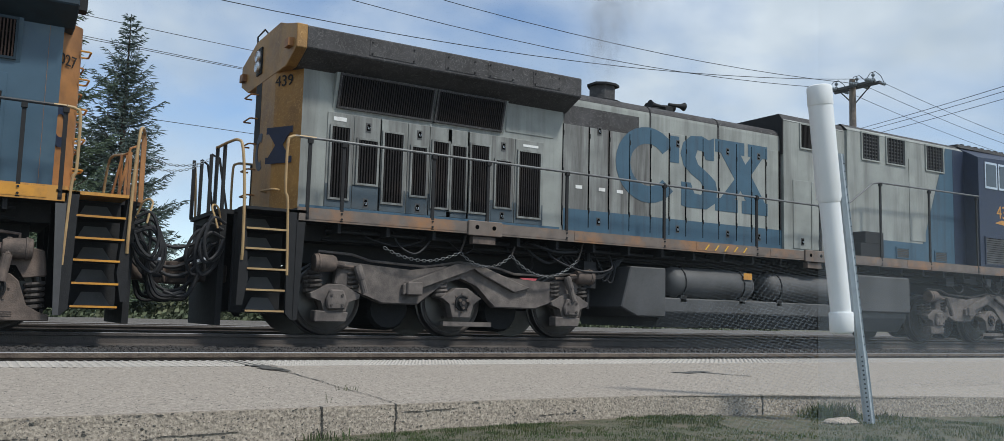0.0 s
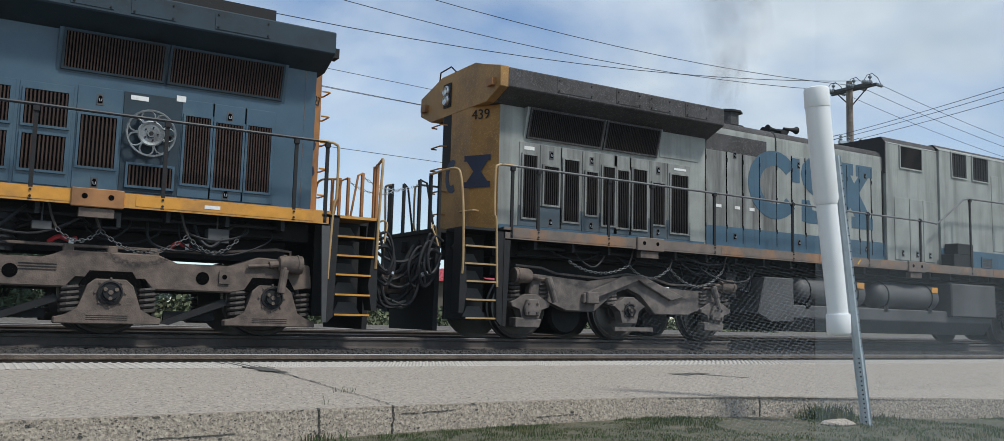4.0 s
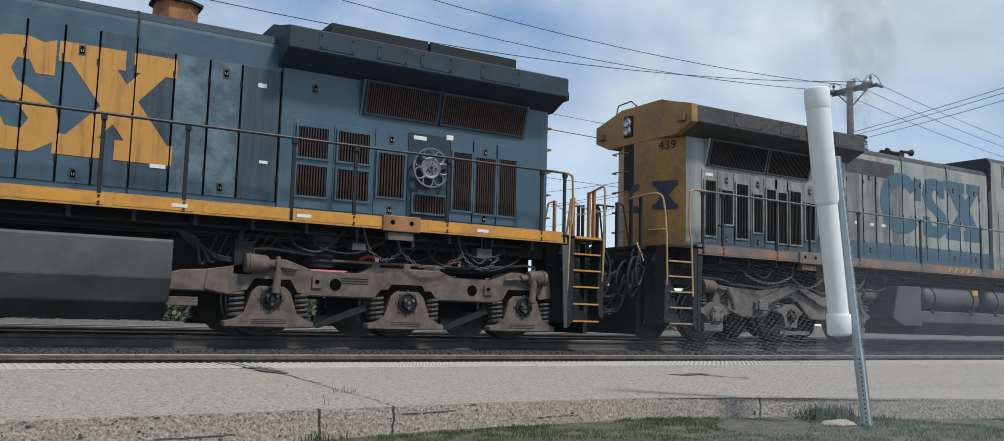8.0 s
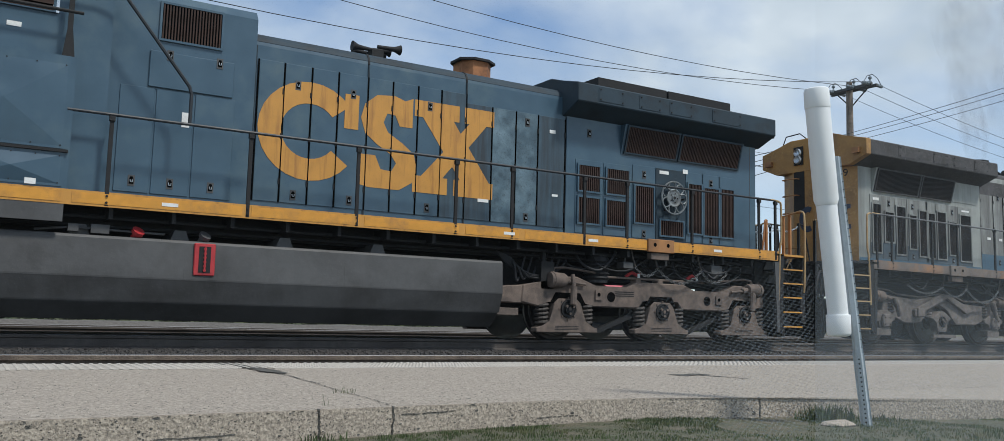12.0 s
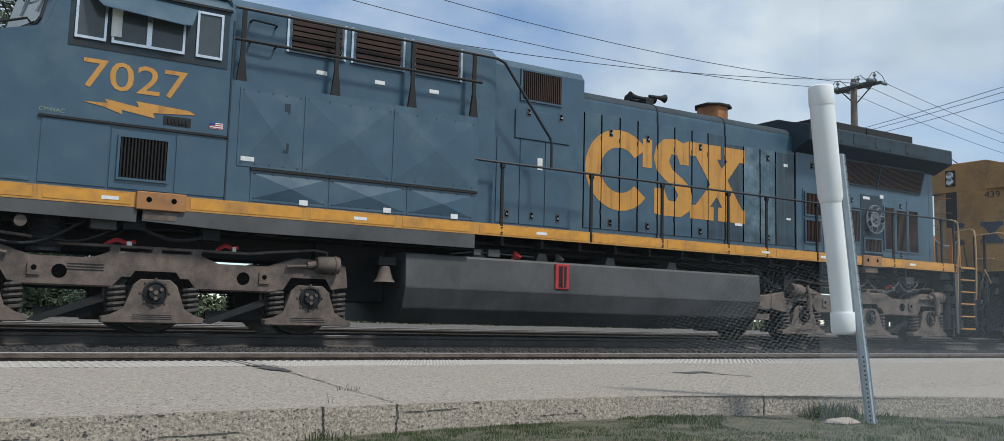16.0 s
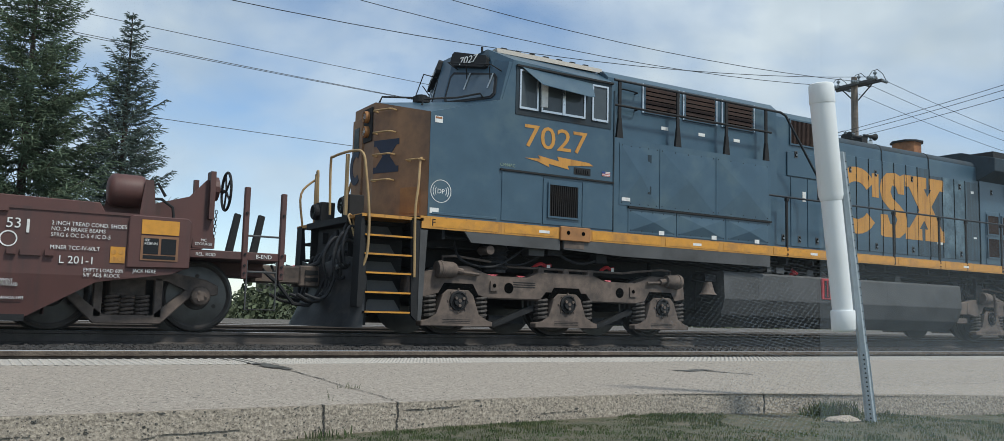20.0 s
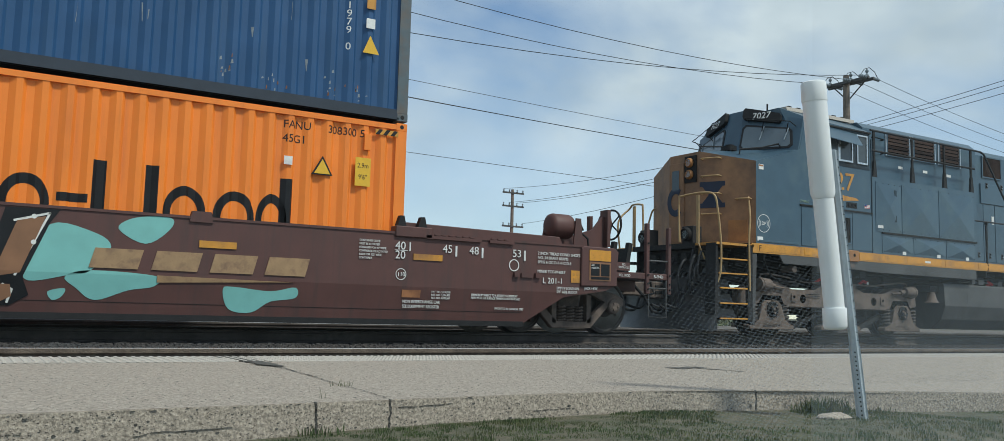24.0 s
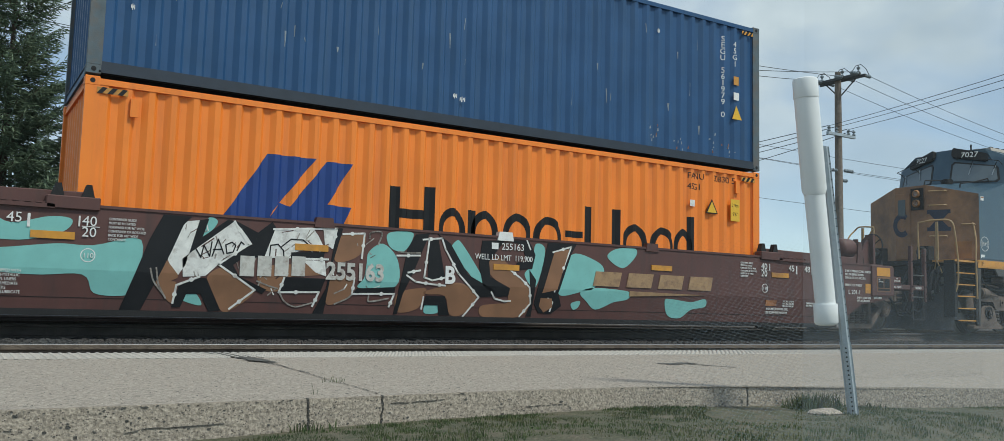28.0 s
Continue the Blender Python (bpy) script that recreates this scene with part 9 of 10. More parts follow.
def platform_detail():
    for x0, x1, y0, y1 in ((-14.0, 1.74, 6.38, 7.0), (1.98, 30.0, 6.36, 6.98)):
        n = int((x1 - x0) / 1.2) + 1
        w = (x1 - x0) / n
        for i in range(n):
            if x0 + i * w > 16:
                break
            bm = B()
            box(bm, x0 + i * w + 0.004, x0 + (i + 1) * w - 0.004, y0, y1, ZP - 0.01, ZP + 0.005 + random.uniform(-0.002, 0.002))
            part("tactile_tile", bm, "tactile", PLATFORM, "pale tactile edge tile")
    vs, fs = [], []
    for i in range(int(15 / 0.06)):
        for j in range(10):
            x, y = -1.5 + i * 0.06, 6.39 + j * 0.06
            b = len(vs)
            for k in range(6):
                a = math.pi * k / 3
                vs.append((x + 0.018 * math.cos(a), y + 0.018 * math.sin(a), ZP + 0.004))
            for k in range(6):
                a = math.pi * k / 3
                vs.append((x + 0.011 * math.cos(a), y + 0.011 * math.sin(a), ZP + 0.012))
            fs.append(tuple(range(b + 6, b + 12)))
            for k in range(6):
                fs.append((b + k, b + (k + 1) % 6, b + 6 + (k + 1) % 6, b + 6 + k))
    me = bpy.data.meshes.new("tactile_domes")
    me.from_pydata(vs, [], fs)
    me.materials.append(M["tactile"])
    o = new("tactile_domes", me)
    o.parent = PLATFORM
    tagged(o, kind="stuff")
    bm = B()
    strip_line(bm, CRACK[2:6], 0.014, ZP + 0.004)
    strip_line(bm, CRACK[5:], 0.007, ZP + 0.004)
    part("crack", bm, "crack", PLATFORM, "thin dark crack")
    bm = B()
    strip_line(bm, [(CRACK[0][0] - 0.03, 6.98), (CRACK[0][0] + 0.02, 6.75), (1.84, 6.35), CRACK[3]], 0.13, ZP + 0.009)
    strip_line(bm, [(1.79, 6.7), (1.88, 6.3), (1.87, 5.8)], 0.08, ZP + 0.006)
    part("spalled_patch", bm, "crack", PLATFORM, "dark crumbling patch")
    bm = B()
    strip_line(bm, [(4.76, 5.2), (5.14, 5.3)], 0.16, ZP + 0.004)
    strip_line(bm, [(5.0, 5.2), (5.05, 5.0), (5.1, 4.8)], 0.05, ZP + 0.004)
    part("spalled_patch", bm, "crack", PLATFORM, "dark spalled patch")
    # worn aggregate showing in the platform surface
    for name, label, m_, count, rise in (("platform_pits", "small dark pits and specks in the platform surface", "crack", 5200, 0.0016), ("platform_pebbles", "pale worn pebbles in the platform surface", "pebble", 4200, 0.003)):
        vs, fs = [], []
        while len(fs) < count * 4:
            y = 3.7 + 2.65 * random.random() ** 1.25
            x = y * random.uniform(0.0, 1.75)
            if y < kerb_y(x) + 0.03:
                continue
            r, b = 0.0016 * math.exp(random.gauss(0.25, 0.45)), len(vs)
            for dx, dy, dz in ((-1, 0, 0), (0, -1.6, 0), (1.2, 0.2, 0), (0.1, 1.5, 0), (0, 0, 1)):
                vs.append((x + dx * r * random.uniform(0.7, 1.4), y + dy * r * random.uniform(0.7, 1.6), ZP + 0.0004 + dz * rise))
            fs += [(b, b + 1, b + 4), (b + 1, b + 2, b + 4), (b + 2, b + 3, b + 4), (b + 3, b, b + 4)]
        me = bpy.data.meshes.new(name)
        me.from_pydata(vs, [], fs)
        me.materials.append(M[m_])
        tagged(new(name, me), label, "gravel", kind="stuff")
    # joints and cracks in the kerb face
    bm = B()
    for x in (1.345, 1.70, 3.9, -1.1):
        y, dx = kerb_y(x), 0.0
        for i in range(22):
            z0 = ZP - 0.007 * i
            dx += random.uniform(-0.003, 0.003)
            w = random.uniform(0.0015, 0.005)
            box(bm, x + dx - w, x + dx + w, y - 0.005, y + 0.02, z0 - 0.008, z0 + 0.001)
    for x0, x1, z in ((1.74, 2.02, -0.085), (0.62, 1.0, -0.145), (0.0, 0.25, -0.13), (2.5, 2.75, -0.13)):
        for i in range(int((x1 - x0) / 0.012)):
            x = x0 + i * 0.012
            z_ = z + 0.012 * noise.noise((x * 9, 0, 5)) + 0.025 * (x - x0)
            if random.random() < 0.85:
                box(bm, x, x + 0.0125, kerb_y(x) - 0.004, kerb_y(x) + 0.02, z_ - random.uniform(0.0005, 0.0022), z_ + random.uniform(0.0003, 0.0012))
    part("kerb_crack", bm, "crack", PLATFORM, "dark crack in the kerb face")
    # exposed stones in the kerb face
    vs, fs = [], []
    for i in range(2600):
        x = random.uniform(-0.6, 5.8)
        y, z, r = kerb_y(x) + 0.001, random.uniform(-0.19, ZP - 0.012), random.uniform(0.0025, 0.007)
        b = len(vs)
        for dx, dy, dz in ((-1, 0, 0), (0, 0, -0.8), (1, 0, 0.1), (0.1, 0, 0.9), (0, -0.7, 0)):
            vs.append((x + dx * r * random.uniform(0.7, 1.3), y + dy * r, z + dz * r))
        fs += [(b, b + 1, b + 4), (b + 1, b + 2, b + 4), (b + 2, b + 3, b + 4), (b + 3, b, b + 4)]
    pv, pf = [], []
    for i in range(1500):
        x = random.uniform(-0.8, 5.5)
        y, z, r = kerb_y(x) - 0.002, random.uniform(-0.19, ZP - 0.008), 0.0012 * math.exp(random.gauss(0.35, 0.6))
        b = len(pv)
        for k in range(6):
            a = k * math.pi / 3
            pv.append((x + 1.25 * r * math.cos(a) * random.uniform(0.6, 1.3), y, z + 0.75 * r * math.sin(a) * random.uniform(0.6, 1.3)))
        pf.append(tuple(range(b, b + 6)))
    for i in range(260):
        x = random.uniform(-0.8, 5.5)
        y, r = kerb_y(x) - 0.001, 0.0013 * math.exp(random.gauss(0.2, 0.6))
        b = len(pv)
        z = ZP - 0.004 - random.random() * 0.006
        for k in range(6):
            a = k * math.pi / 3
            pv.append((x + 2.2 * r * math.cos(a) * random.uniform(0.5, 1.4), y - 0.002, z + 0.6 * r * math.sin(a) * random.uniform(0.5, 1.3)))
        pf.append(tuple(range(b, b + 6)))
    me = bpy.data.meshes.new("kerb_pits")
    me.from_pydata(pv, [], pf)
    me.materials.append(M["crack"])
    tagged(new("kerb_pits", me), "small dark pits in the kerb face", "gravel", kind="stuff")
    me = bpy.data.meshes.new("kerb_aggregate")
    me.from_pydata(vs, [], fs)
    me.materials.append(M["kerb_stone"])
    tagged(new("kerb_aggregate", me), "exposed pebbles in the kerb face", "gravel", kind="stuff")


def blades(name, label, category, spots, material):
    """Grass: every spot is x, y, z, height, width."""
    vs, fs = [], []
    for x, y, z, h, w in spots:
        a = random.uniform(0, 2 * math.pi)
        lx, ly = math.cos(a) * w, math.sin(a) * w
        b = random.uniform(0, 2 * math.pi)
        tx, ty = math.cos(b) * h * random.uniform(0.1, 0.6), math.sin(b) * h * random.uniform(0.1, 0.6)
        k = len(vs)
        vs += [(x - lx, y - ly, z - 0.01), (x + lx, y + ly, z - 0.01), (x + lx * 0.7 + tx * 0.4, y + ly * 0.7 + ty * 0.4, z + h * 0.55), (x - lx * 0.7 + tx * 0.4, y - ly * 0.7 + ty * 0.4, z + h * 0.55), (x + tx, y + ty, z + h)]
        fs += [(k, k + 1, k + 2, k + 3), (k + 3, k + 2, k + 4)]
    me = bpy.data.meshes.new(name)
    me.from_pydata(vs, [], fs)
    me.materials.append(M[material])
    return tagged(new(name, me), label, category, kind="stuff")


def verge():
    sp = []
    while len(sp) < 52000:
        x = random.uniform(-0.6, 7.5)
        ky = kerb_y(x)
        d = random.uniform(0, 1) ** 1.6 * 1.5
        y = ky - 0.005 - d
        if x < 3.2 and d < 0.16 - 0.05 * x:
            continue
        if noise.noise((x * 1.3, y * 1.3, 3)) < (-0.2 if x > 3.2 else -0.08) or noise.noise((x * 9, y * 9, 8)) < random.uniform(-0.5, 0.25):
            continue
        h = random.uniform(0.002, 0.013) * (0.9 + 1.1 * noise.noise((x * 6, y * 6, 1))) * (0.55 if x < 1.0 else 1.0)
        sp.append((x, y, ground_z(x, y), h + 0.004, random.uniform(0.0009, 0.0022)))
    blades("grass", "short patchy green grass along the kerb", "grass", sp, "grass")
    sp = []
    for cx, cy, n, h in ((4.2, 3.38, 200, 0.10), (4.12, 3.4, 160, 0.08), (4.27, 3.34, 120, 0.10), (4.5, 3.25, 60, 0.05), (1.35, 3.62, 40, 0.05)):
        for i in range(n):
            x, y = random.gauss(cx, 0.06), random.gauss(cy, 0.03)
            sp.append((x, min(y, kerb_y(x) - 0.01), ground_z(x, y), random.uniform(0.3, 1.0) * h, random.uniform(0.002, 0.005)))
    blades("tall_weeds", "ragged tall weeds at the foot of the post", "weeds", sp, "grass")
    sp = []
    for i in range(26):
        t = random.gauss(0.5, 0.07)
        p = Vector(CRACK[6]).lerp(Vector(CRACK[7]), t * 0.5)
        sp.append((p.x + random.gauss(0, 0.03), p.y + random.gauss(0, 0.02), ZP, random.uniform(0.012, 0.035), 0.0015))
    for i in range(5):
        sp.append((1.42 + random.uniform(-0.01, 0.02), 3.82, ZP, random.uniform(0.03, 0.06), 0.0012))
    blades("crack_weeds", "small dry weeds growing in the platform crack", "weeds", sp, "grass")
    bm = B()
    bmesh.ops.create_icosphere(bm, subdivisions=2, radius=1)
    for v in bm.verts:
        v.co = Vector((v.co.x * 0.11, v.co.y * 0.07, v.co.z * 0.024)) * (1 + 0.25 * noise.noise(v.co * 2))
    o = part("stone_slab", bm, "kerb", None)
    o.location = (4.02, 3.16, ground_z(4.02, 3.16) + 0.006)
    tagged(o, "flat grey stone lying in the grass", "stone")


def stones():
    vs, fs = [], []
    cube = [(-1, -1, -0.7), (1, -0.8, -0.7), (0.9, 1, -0.6), (-0.8, 0.9, -0.7), (-0.7, -0.6, 0.7), (0.6, -0.7, 0.6), (0.7, 0.6, 0.8), (-0.6, 0.7, 0.6)]
    q = [(0, 1, 5, 4), (1, 2, 6, 5), (2, 3, 7, 6), (3, 0, 4, 7), (4, 5, 6, 7)]
    for i in range(15000):
        x = random.uniform(-3, 24)
        y = random.choice((random.uniform(7.4, 12.4), random.uniform(11.0, 12.5), random.uniform(11.0, 12.5), random.uniform(12.3, 21)))
        r = random.uniform(0.012, 0.034)
        a = random.uniform(0, 6.3)
        c, s = math.cos(a), math.sin(a)
        b = len(vs)
        k = [random.uniform(0.7, 1.3) for _ in range(3)]
        for p in cube:
            px, py, pz = p[0] * r * k[0], p[1] * r * k[1], p[2] * r * k[2]
            vs.append((x + px * c - py * s, y + px * s + py * c, -0.182 + pz))
        fs += [tuple(b + j for j in f) for f in q]
    me = bpy.data.meshes.new("ballast_stones")
    me.from_pydata(vs, [], fs)
    me.materials.append(M["ballast"])
    tagged(new("ballast_stones", me), "loose dark crushed ballast stones", "ballast", kind="stuff")


CRACK = [(1.78, 6.9), (1.86, 6.7), (1.8, 6.15), (1.84, 5.9), (1.85, 5.64), (1.8, 4.91), (1.755, 4.49), (1.742, 4.12), (1.70, 3.75)]
platform_detail()
verge()
stones()


# ---- leaning post with the white tube ----
def marker_post():
    t = thing("marker_post", "leaning galvanised post carrying a white plastic document tube", "post", "", (4.2, 3.11, -0.16))
    base, splice, top = Vector((-0.001, 0, -0.05)), Vector((-0.082, -0.01, 0.38)), Vector((-0.234, -0.005, 1.423))
    view = Vector((4.2, 3.11, 0)).normalized()
    side = Vector((view.y, -view.x, 0))

    def channel(bm, a, b, w, d):
        pts = [(-w, 0), (-w * 0.75, 0), (-w * 0.45, d), (w * 0.45, d), (w * 0.75, 0), (w, 0), (w, -0.004), (w * 0.7, -0.004), (w * 0.4, d - 0.005), (-w * 0.4, d - 0.005), (-w * 0.7, -0.004), (-w, -0.004)]
        r0 = [bm.verts.new(a + side * p[0] - view * p[1]) for p in pts]
        r1 = [bm.verts.new(b + side * p[0] - view * p[1]) for p in pts]
        n = len(pts)
        for i in range(n):
            bm.faces.new((r0[i], r1[i], r1[(i + 1) % n], r0[(i + 1) % n]))
        bm.faces.new(r0)
        bm.faces.new(r1[::-1])
    bm = B()
    channel(bm, base.lerp(splice, 0.75), top, 0.025, 0.020)
    up = part("upper_channel", bm, "steel", t, "galvanised channel section")
    bm = B()
    channel(bm, base - view * 0.012, splice - view * 0.012, 0.029, 0.026)
    lo = part("lower_channel", bm, "steel", t, "wider galvanised stub")
    for i in range(16):
        p = base.lerp(splice, 0.1 + i * 0.055) - view * 0.042
        bm = B()
        cyl(bm, p, p - view * 0.003, 0.005, 8)
        part("bolt_hole", bm, "black", lo)
    for i in range(24):
        p = splice.lerp(top, 0.03 + i * 0.04) + side * 0.021 - view * 0.004
        bm = B()
        cyl(bm, p, p - view * 0.003, 0.0035, 6)
        part("bolt_hole", bm, "black", up)
    o = Vector((4.2, 3.11, -0.16))
    pts = [Vector(p) - o for p in TUBE]
    bm = B()
    lathe(bm, pts[1], pts[2], [(0, 0.064), (0.95, 0.0645), (1, 0.056)], 28)
    tb = smooth(part("tube", bm, "pvc", t, "white plastic pipe"))
    bm = B()
    lathe(bm, pts[2], pts[3], [(0, 0.054), (1, 0.053)], 28)
    smooth(part("lower_tube", bm, "pvc", tb))
    bm = B()
    d = (pts[0] - pts[1]).normalized()
    lathe(bm, pts[1] - d * 0.02, pts[0], [(0, 0.0655), (0.04, 0.067), (0.84, 0.066), (0.95, 0.063), (1, 0.053)], 28)
    smooth(part("cap", bm, "pvc", tb, "domed white end cap"))
    bm = B()
    lathe(bm, pts[3] + d * 0.02, pts[4], [(0, 0.061), (0.05, 0.063), (0.85, 0.062), (0.95, 0.055), (1, 0.04)], 28)
    smooth(part("cap", bm, "pvc", tb, "domed white end cap"))


TUBE = [(3.846, 3.13, 1.625), (3.854, 3.13, 1.535), (3.918, 3.13, 1.0), (4.0, 3.13, 0.40), (4.004, 3.13, 0.305)]
marker_post()


# ---- utility poles and wires ----
def insulator(parent, p, d, n=3):
    bm = B()
    p, d = Vector(p), Vector(d)
    lathe(bm, p, p + d, [(k, r) for i in range(n) for k, r in ((i / n, 0.03), ((i + 0.3) / n, 0.075), ((i + 0.6) / n, 0.075), ((i + 0.8) / n, 0.03))] + [(1, 0.03)], 12)
    part("insulator", bm, "porcelain", parent, "grey ribbed insulator")


def utility_pole():
    P = thing("utility_pole", "weathered timber power pole with double crossarm and insulators", "pole", "utility poles", (32.25, 24.5, -0.45))
    h = 11.35
    bm = B()
    lathe(bm, (0, 0, 0), (0, 0, h), [(0, 0.19), (0.5, 0.165), (0.97, 0.135), (1, 0.12)], 14)
    smooth(part("pole", bm, "wood_pole", P, "weathered timber pole"))
    z = 11.0
    for dx in (-0.17, 0.17):
        bm = B()
        box(bm, dx - 0.05, dx + 0.05, -1.25, 1.05, z - 0.07, z + 0.06)
        part("crossarm", bm, "tank", P, "dark steel crossarm", bevel=0.01)
    for s in (-1, 1):
        bm = B()
        tube(bm, [(0.2, s * 0.75, z - 0.05), (0.1, 0, z - 0.75)], 0.03, 5)
        part("brace", bm, "tank", P)
    for y in (-1.15, -0.35, 0.7):
        for s in (-1, 1):
            insulator(P, (s * 0.2, y, z + 0.02), (s * 0.45, 0, -0.02), 4)
        bm = B()
        tube(bm, [(-0.6, y, z + 0.02), (-0.35, y, z + 0.32), (0, y, z + 0.45), (0.35, y, z + 0.32), (0.6, y, z + 0.02)], 0.015, 5)
        part("jumper_wire", bm, "wire", P)
        insulator(P, (0, y + 0.12, z + 0.06), (0, 0, 0.36), 2)
    bm = B()
    box(bm, -0.9, 0.9, -0.2, -0.08, 8.5, 8.62)
    part("lower_crossarm", bm, "steel", P)
    for x in (-0.8, -0.3, 0.5, 0.85):
        insulator(P, (x, -0.14, 8.62), (0, 0, 0.25), 2)
    for x, zz in ((-0.6, 7.0), (0.6, 7.05), (0.3, 6.6)):
        insulator(P, (x * 0.4, -0.1, zz), (x * 1.1, 0.05, 0.02), 4)
    return P


def far_pole(x, y, h, arms=(0.4, 1.6, 3.4), across="y"):
    P = thing("utility_pole", "distant timber pole with three crossarms", "pole", "utility poles", (x, y, -0.5))
    bm = B()
    lathe(bm, (0, 0, 0), (0, 0, h), [(0, 0.2), (1, 0.13)], 10)
    part("pole", bm, "wood_pole", P)
    for k in arms:
        z = h - k
        bm = B()
        if across == "x":
            box(bm, -1.1, 1.1, -0.2, -0.08, z, z + 0.14)
        else:
            box(bm, -0.2, -0.08, -1.1, 1.1, z, z + 0.14)
        part("crossarm", bm, "tank", P)
        for q in (-1.0, -0.4, 0.4, 1.0):
            insulator(P, (q, -0.14, z + 0.14) if across == "x" else (-0.14, q, z + 0.14), (0, 0, 0.25), 2)


def wire(p, q, drop, r=0.0105, label="thin black overhead wire"):
    bm = B()
    tube(bm, sag(p, q, drop, 24), r, 5)
    tagged(part("overhead_wire", bm, "wire", None), label, "cable", "overhead wires")


utility_pole()
far_pole(41.9, 66.9, 11.7, across="x")
far_pole(-18.0, 24.3, 15.2, (0.4, 1.0, 4.6))
far_pole(84.0, 24.3, 11.2)
far_pole(-14.0, 46.0, 15.1, (0.4, 1.4, 5.2))
far_pole(76.0, 46.0, 13.6, (0.4, 1.35, 4.4))
for y, zl, dr in ((25.2, 14.27, 2.36), (24.15, 14.83, 2.22), (23.35, 10.61, 2.18)):
    wire((31.6, y, 10.57), (-18.14, y, zl), dr, 0.012)
    wire((32.9, y, 10.57), (83.86, y, 10.69), 1.9)
for y, k, zl, dr in ((45.6, 0.4, 14.9, 0.77), (46.4, 1.35, 13.88, 0.6), (45.6, 1.35, 13.9, 0.81), (46.4, 4.4, 10.06, 0.3)):
    wire((-14.14, y, zl), (75.86, y, 13.49 - k), dr, 0.016)
for dx, k in ((-1.0, 0.4), (-0.4, 1.6), (0.4, 1.6), (1.0, 3.4)):
    wire((32.25 + (dx if abs(dx) < 0.9 else dx * 0.85), 24.36, 8.42), (41.9 + dx, 66.76, 11.59 - k), 0.5, 0.016)
for dx, q in ((-0.8, -1.0), (-0.3, -0.4), (0.5, 0.4)):
    wire((32.25 + dx, 24.36, 8.42), (21.5 + q, -8.34, 9.2), 0.5)
far_pole(21.5, -8.2, 9.3, across="x")


# ---- spruces and the low green behind the tracks ----
def spruce(x, y, h, r, material, seed, label, z0=-0.5):
    random.seed(seed)
    T = thing("spruce_tree", label, "tree", "spruce trees", (x, y, z0))
    bm = B()
    lathe(bm, (0, 0, 0), (0, 0, h), [(0, 0.24), (0.3, 0.17), (0.7, 0.08), (1, 0.012)], 10)
    part("trunk", bm, "bark", T)
    lv, lf = [], []
    bl = B()
    levels = int(h / 0.27)
    for i in range(levels):
        k = (i + 0.5) / levels
        z = 0.5 + k * (h - 0.5)
        reach = r * (1 - k) ** 0.8 * (0.86 + 0.22 * math.sin(2.3 * i) * math.sin(0.7 * i + seed)) + 0.16
        n = 9 if k < 0.6 else 7 if k < 0.85 else 5
        a0 = random.uniform(0, 6.28)
        for j in range(n):
            if random.random() < 0.08:
                continue
            a = a0 + 2 * math.pi * j / n + random.uniform(-0.3, 0.3)
            ln = reach * random.uniform(0.55, 1.18)
            dirv = Vector((math.cos(a), math.sin(a), 0))
            lift = 0.62 * (k - 0.42)
            pts = []
            for q in range(6):
                t = q / 5
                pts.append(Vector((0, 0, z + random.uniform(-0.06, 0.06))) + dirv * ln * t + Vector((0, 0, ln * (lift * t - 0.36 * t * (1 - t) + 0.22 * t * t * t))))
            if ln > 0.6:
                tube(bl, pts[:5], 0.012 + 0.008 * (1 - k), 3)
            m = max(6, int(ln / 0.075))
            for q in range(m):
                t = (q + 0.7) / m
                f = min(t, 0.999) * 5
                p = pts[int(f)].lerp(pts[min(int(f) + 1, 5)], f - int(f))
                if t < 0.2 and ln > 1:
                    continue
                for s in (-1, 0, 1):
                    tw = ln * 0.26 * (1 - 0.66 * t) * random.uniform(0.5, 1.3) + 0.11
                    if s == 0:
                        if q % 2:
                            continue
                        d = (dirv * 0.5 + Vector((random.uniform(-0.3, 0.3), random.uniform(-0.3, 0.3), -0.75 if random.random() < 0.7 else 0.5))).normalized()
                        tw *= 0.7
                    else:
                        d = (dirv * 0.8 + Vector((-dirv.y, dirv.x, 0)) * s * 0.75 + Vector((0, 0, random.uniform(-0.4, 0.2)))).normalized()
                    nn = max(1, int(tw / 0.13))
                    for c in range(nn):
                        b0 = p + d * tw * c / nn
                        e = b0 + d * (tw / nn * 1.5) + Vector((random.gauss(0, 0.025), random.gauss(0, 0.025), random.gauss(0.0, 0.025)))
                        w = random.uniform(0.018, 0.034)
                        sd = d.cross(Vector((0, 0, 1))).normalized() * w
                        upv = Vector((0, 0, w * 0.9))
                        mid_ = b0.lerp(e, 0.4)
                        o = len(lv)
                        lv.extend((b0, mid_ + sd, e, mid_ - sd, mid_ + upv, mid_ - upv))
                        lf.extend(((o, o + 1, o + 2, o + 4), (o, o + 4, o + 2, o + 3), (o, o + 3, o + 2, o + 5)))
    part("limbs", bl, "bark", T, kind="stuff")
    me = bpy.data.meshes.new("crown")
    me.from_pydata([tuple(v) for v in lv], [], lf)
    me.materials.append(M[material])
    c = new("crown", me)
    c.parent = T
    tagged(c, kind="stuff")
    return T


spruce(1.55, 37.9, 15.4, 4.9, "spruce", 11, "tall dark green spruce with dense drooping limbs")
spruce(5.12, 38.6, 12.75, 3.1, "spruce_blue", 12, "slender blue-green spruce with open limbs")
spruce(-5.0, 40.5, 14.0, 3.8, "spruce", 13, "dark green spruce behind the tracks")
random.seed(5)


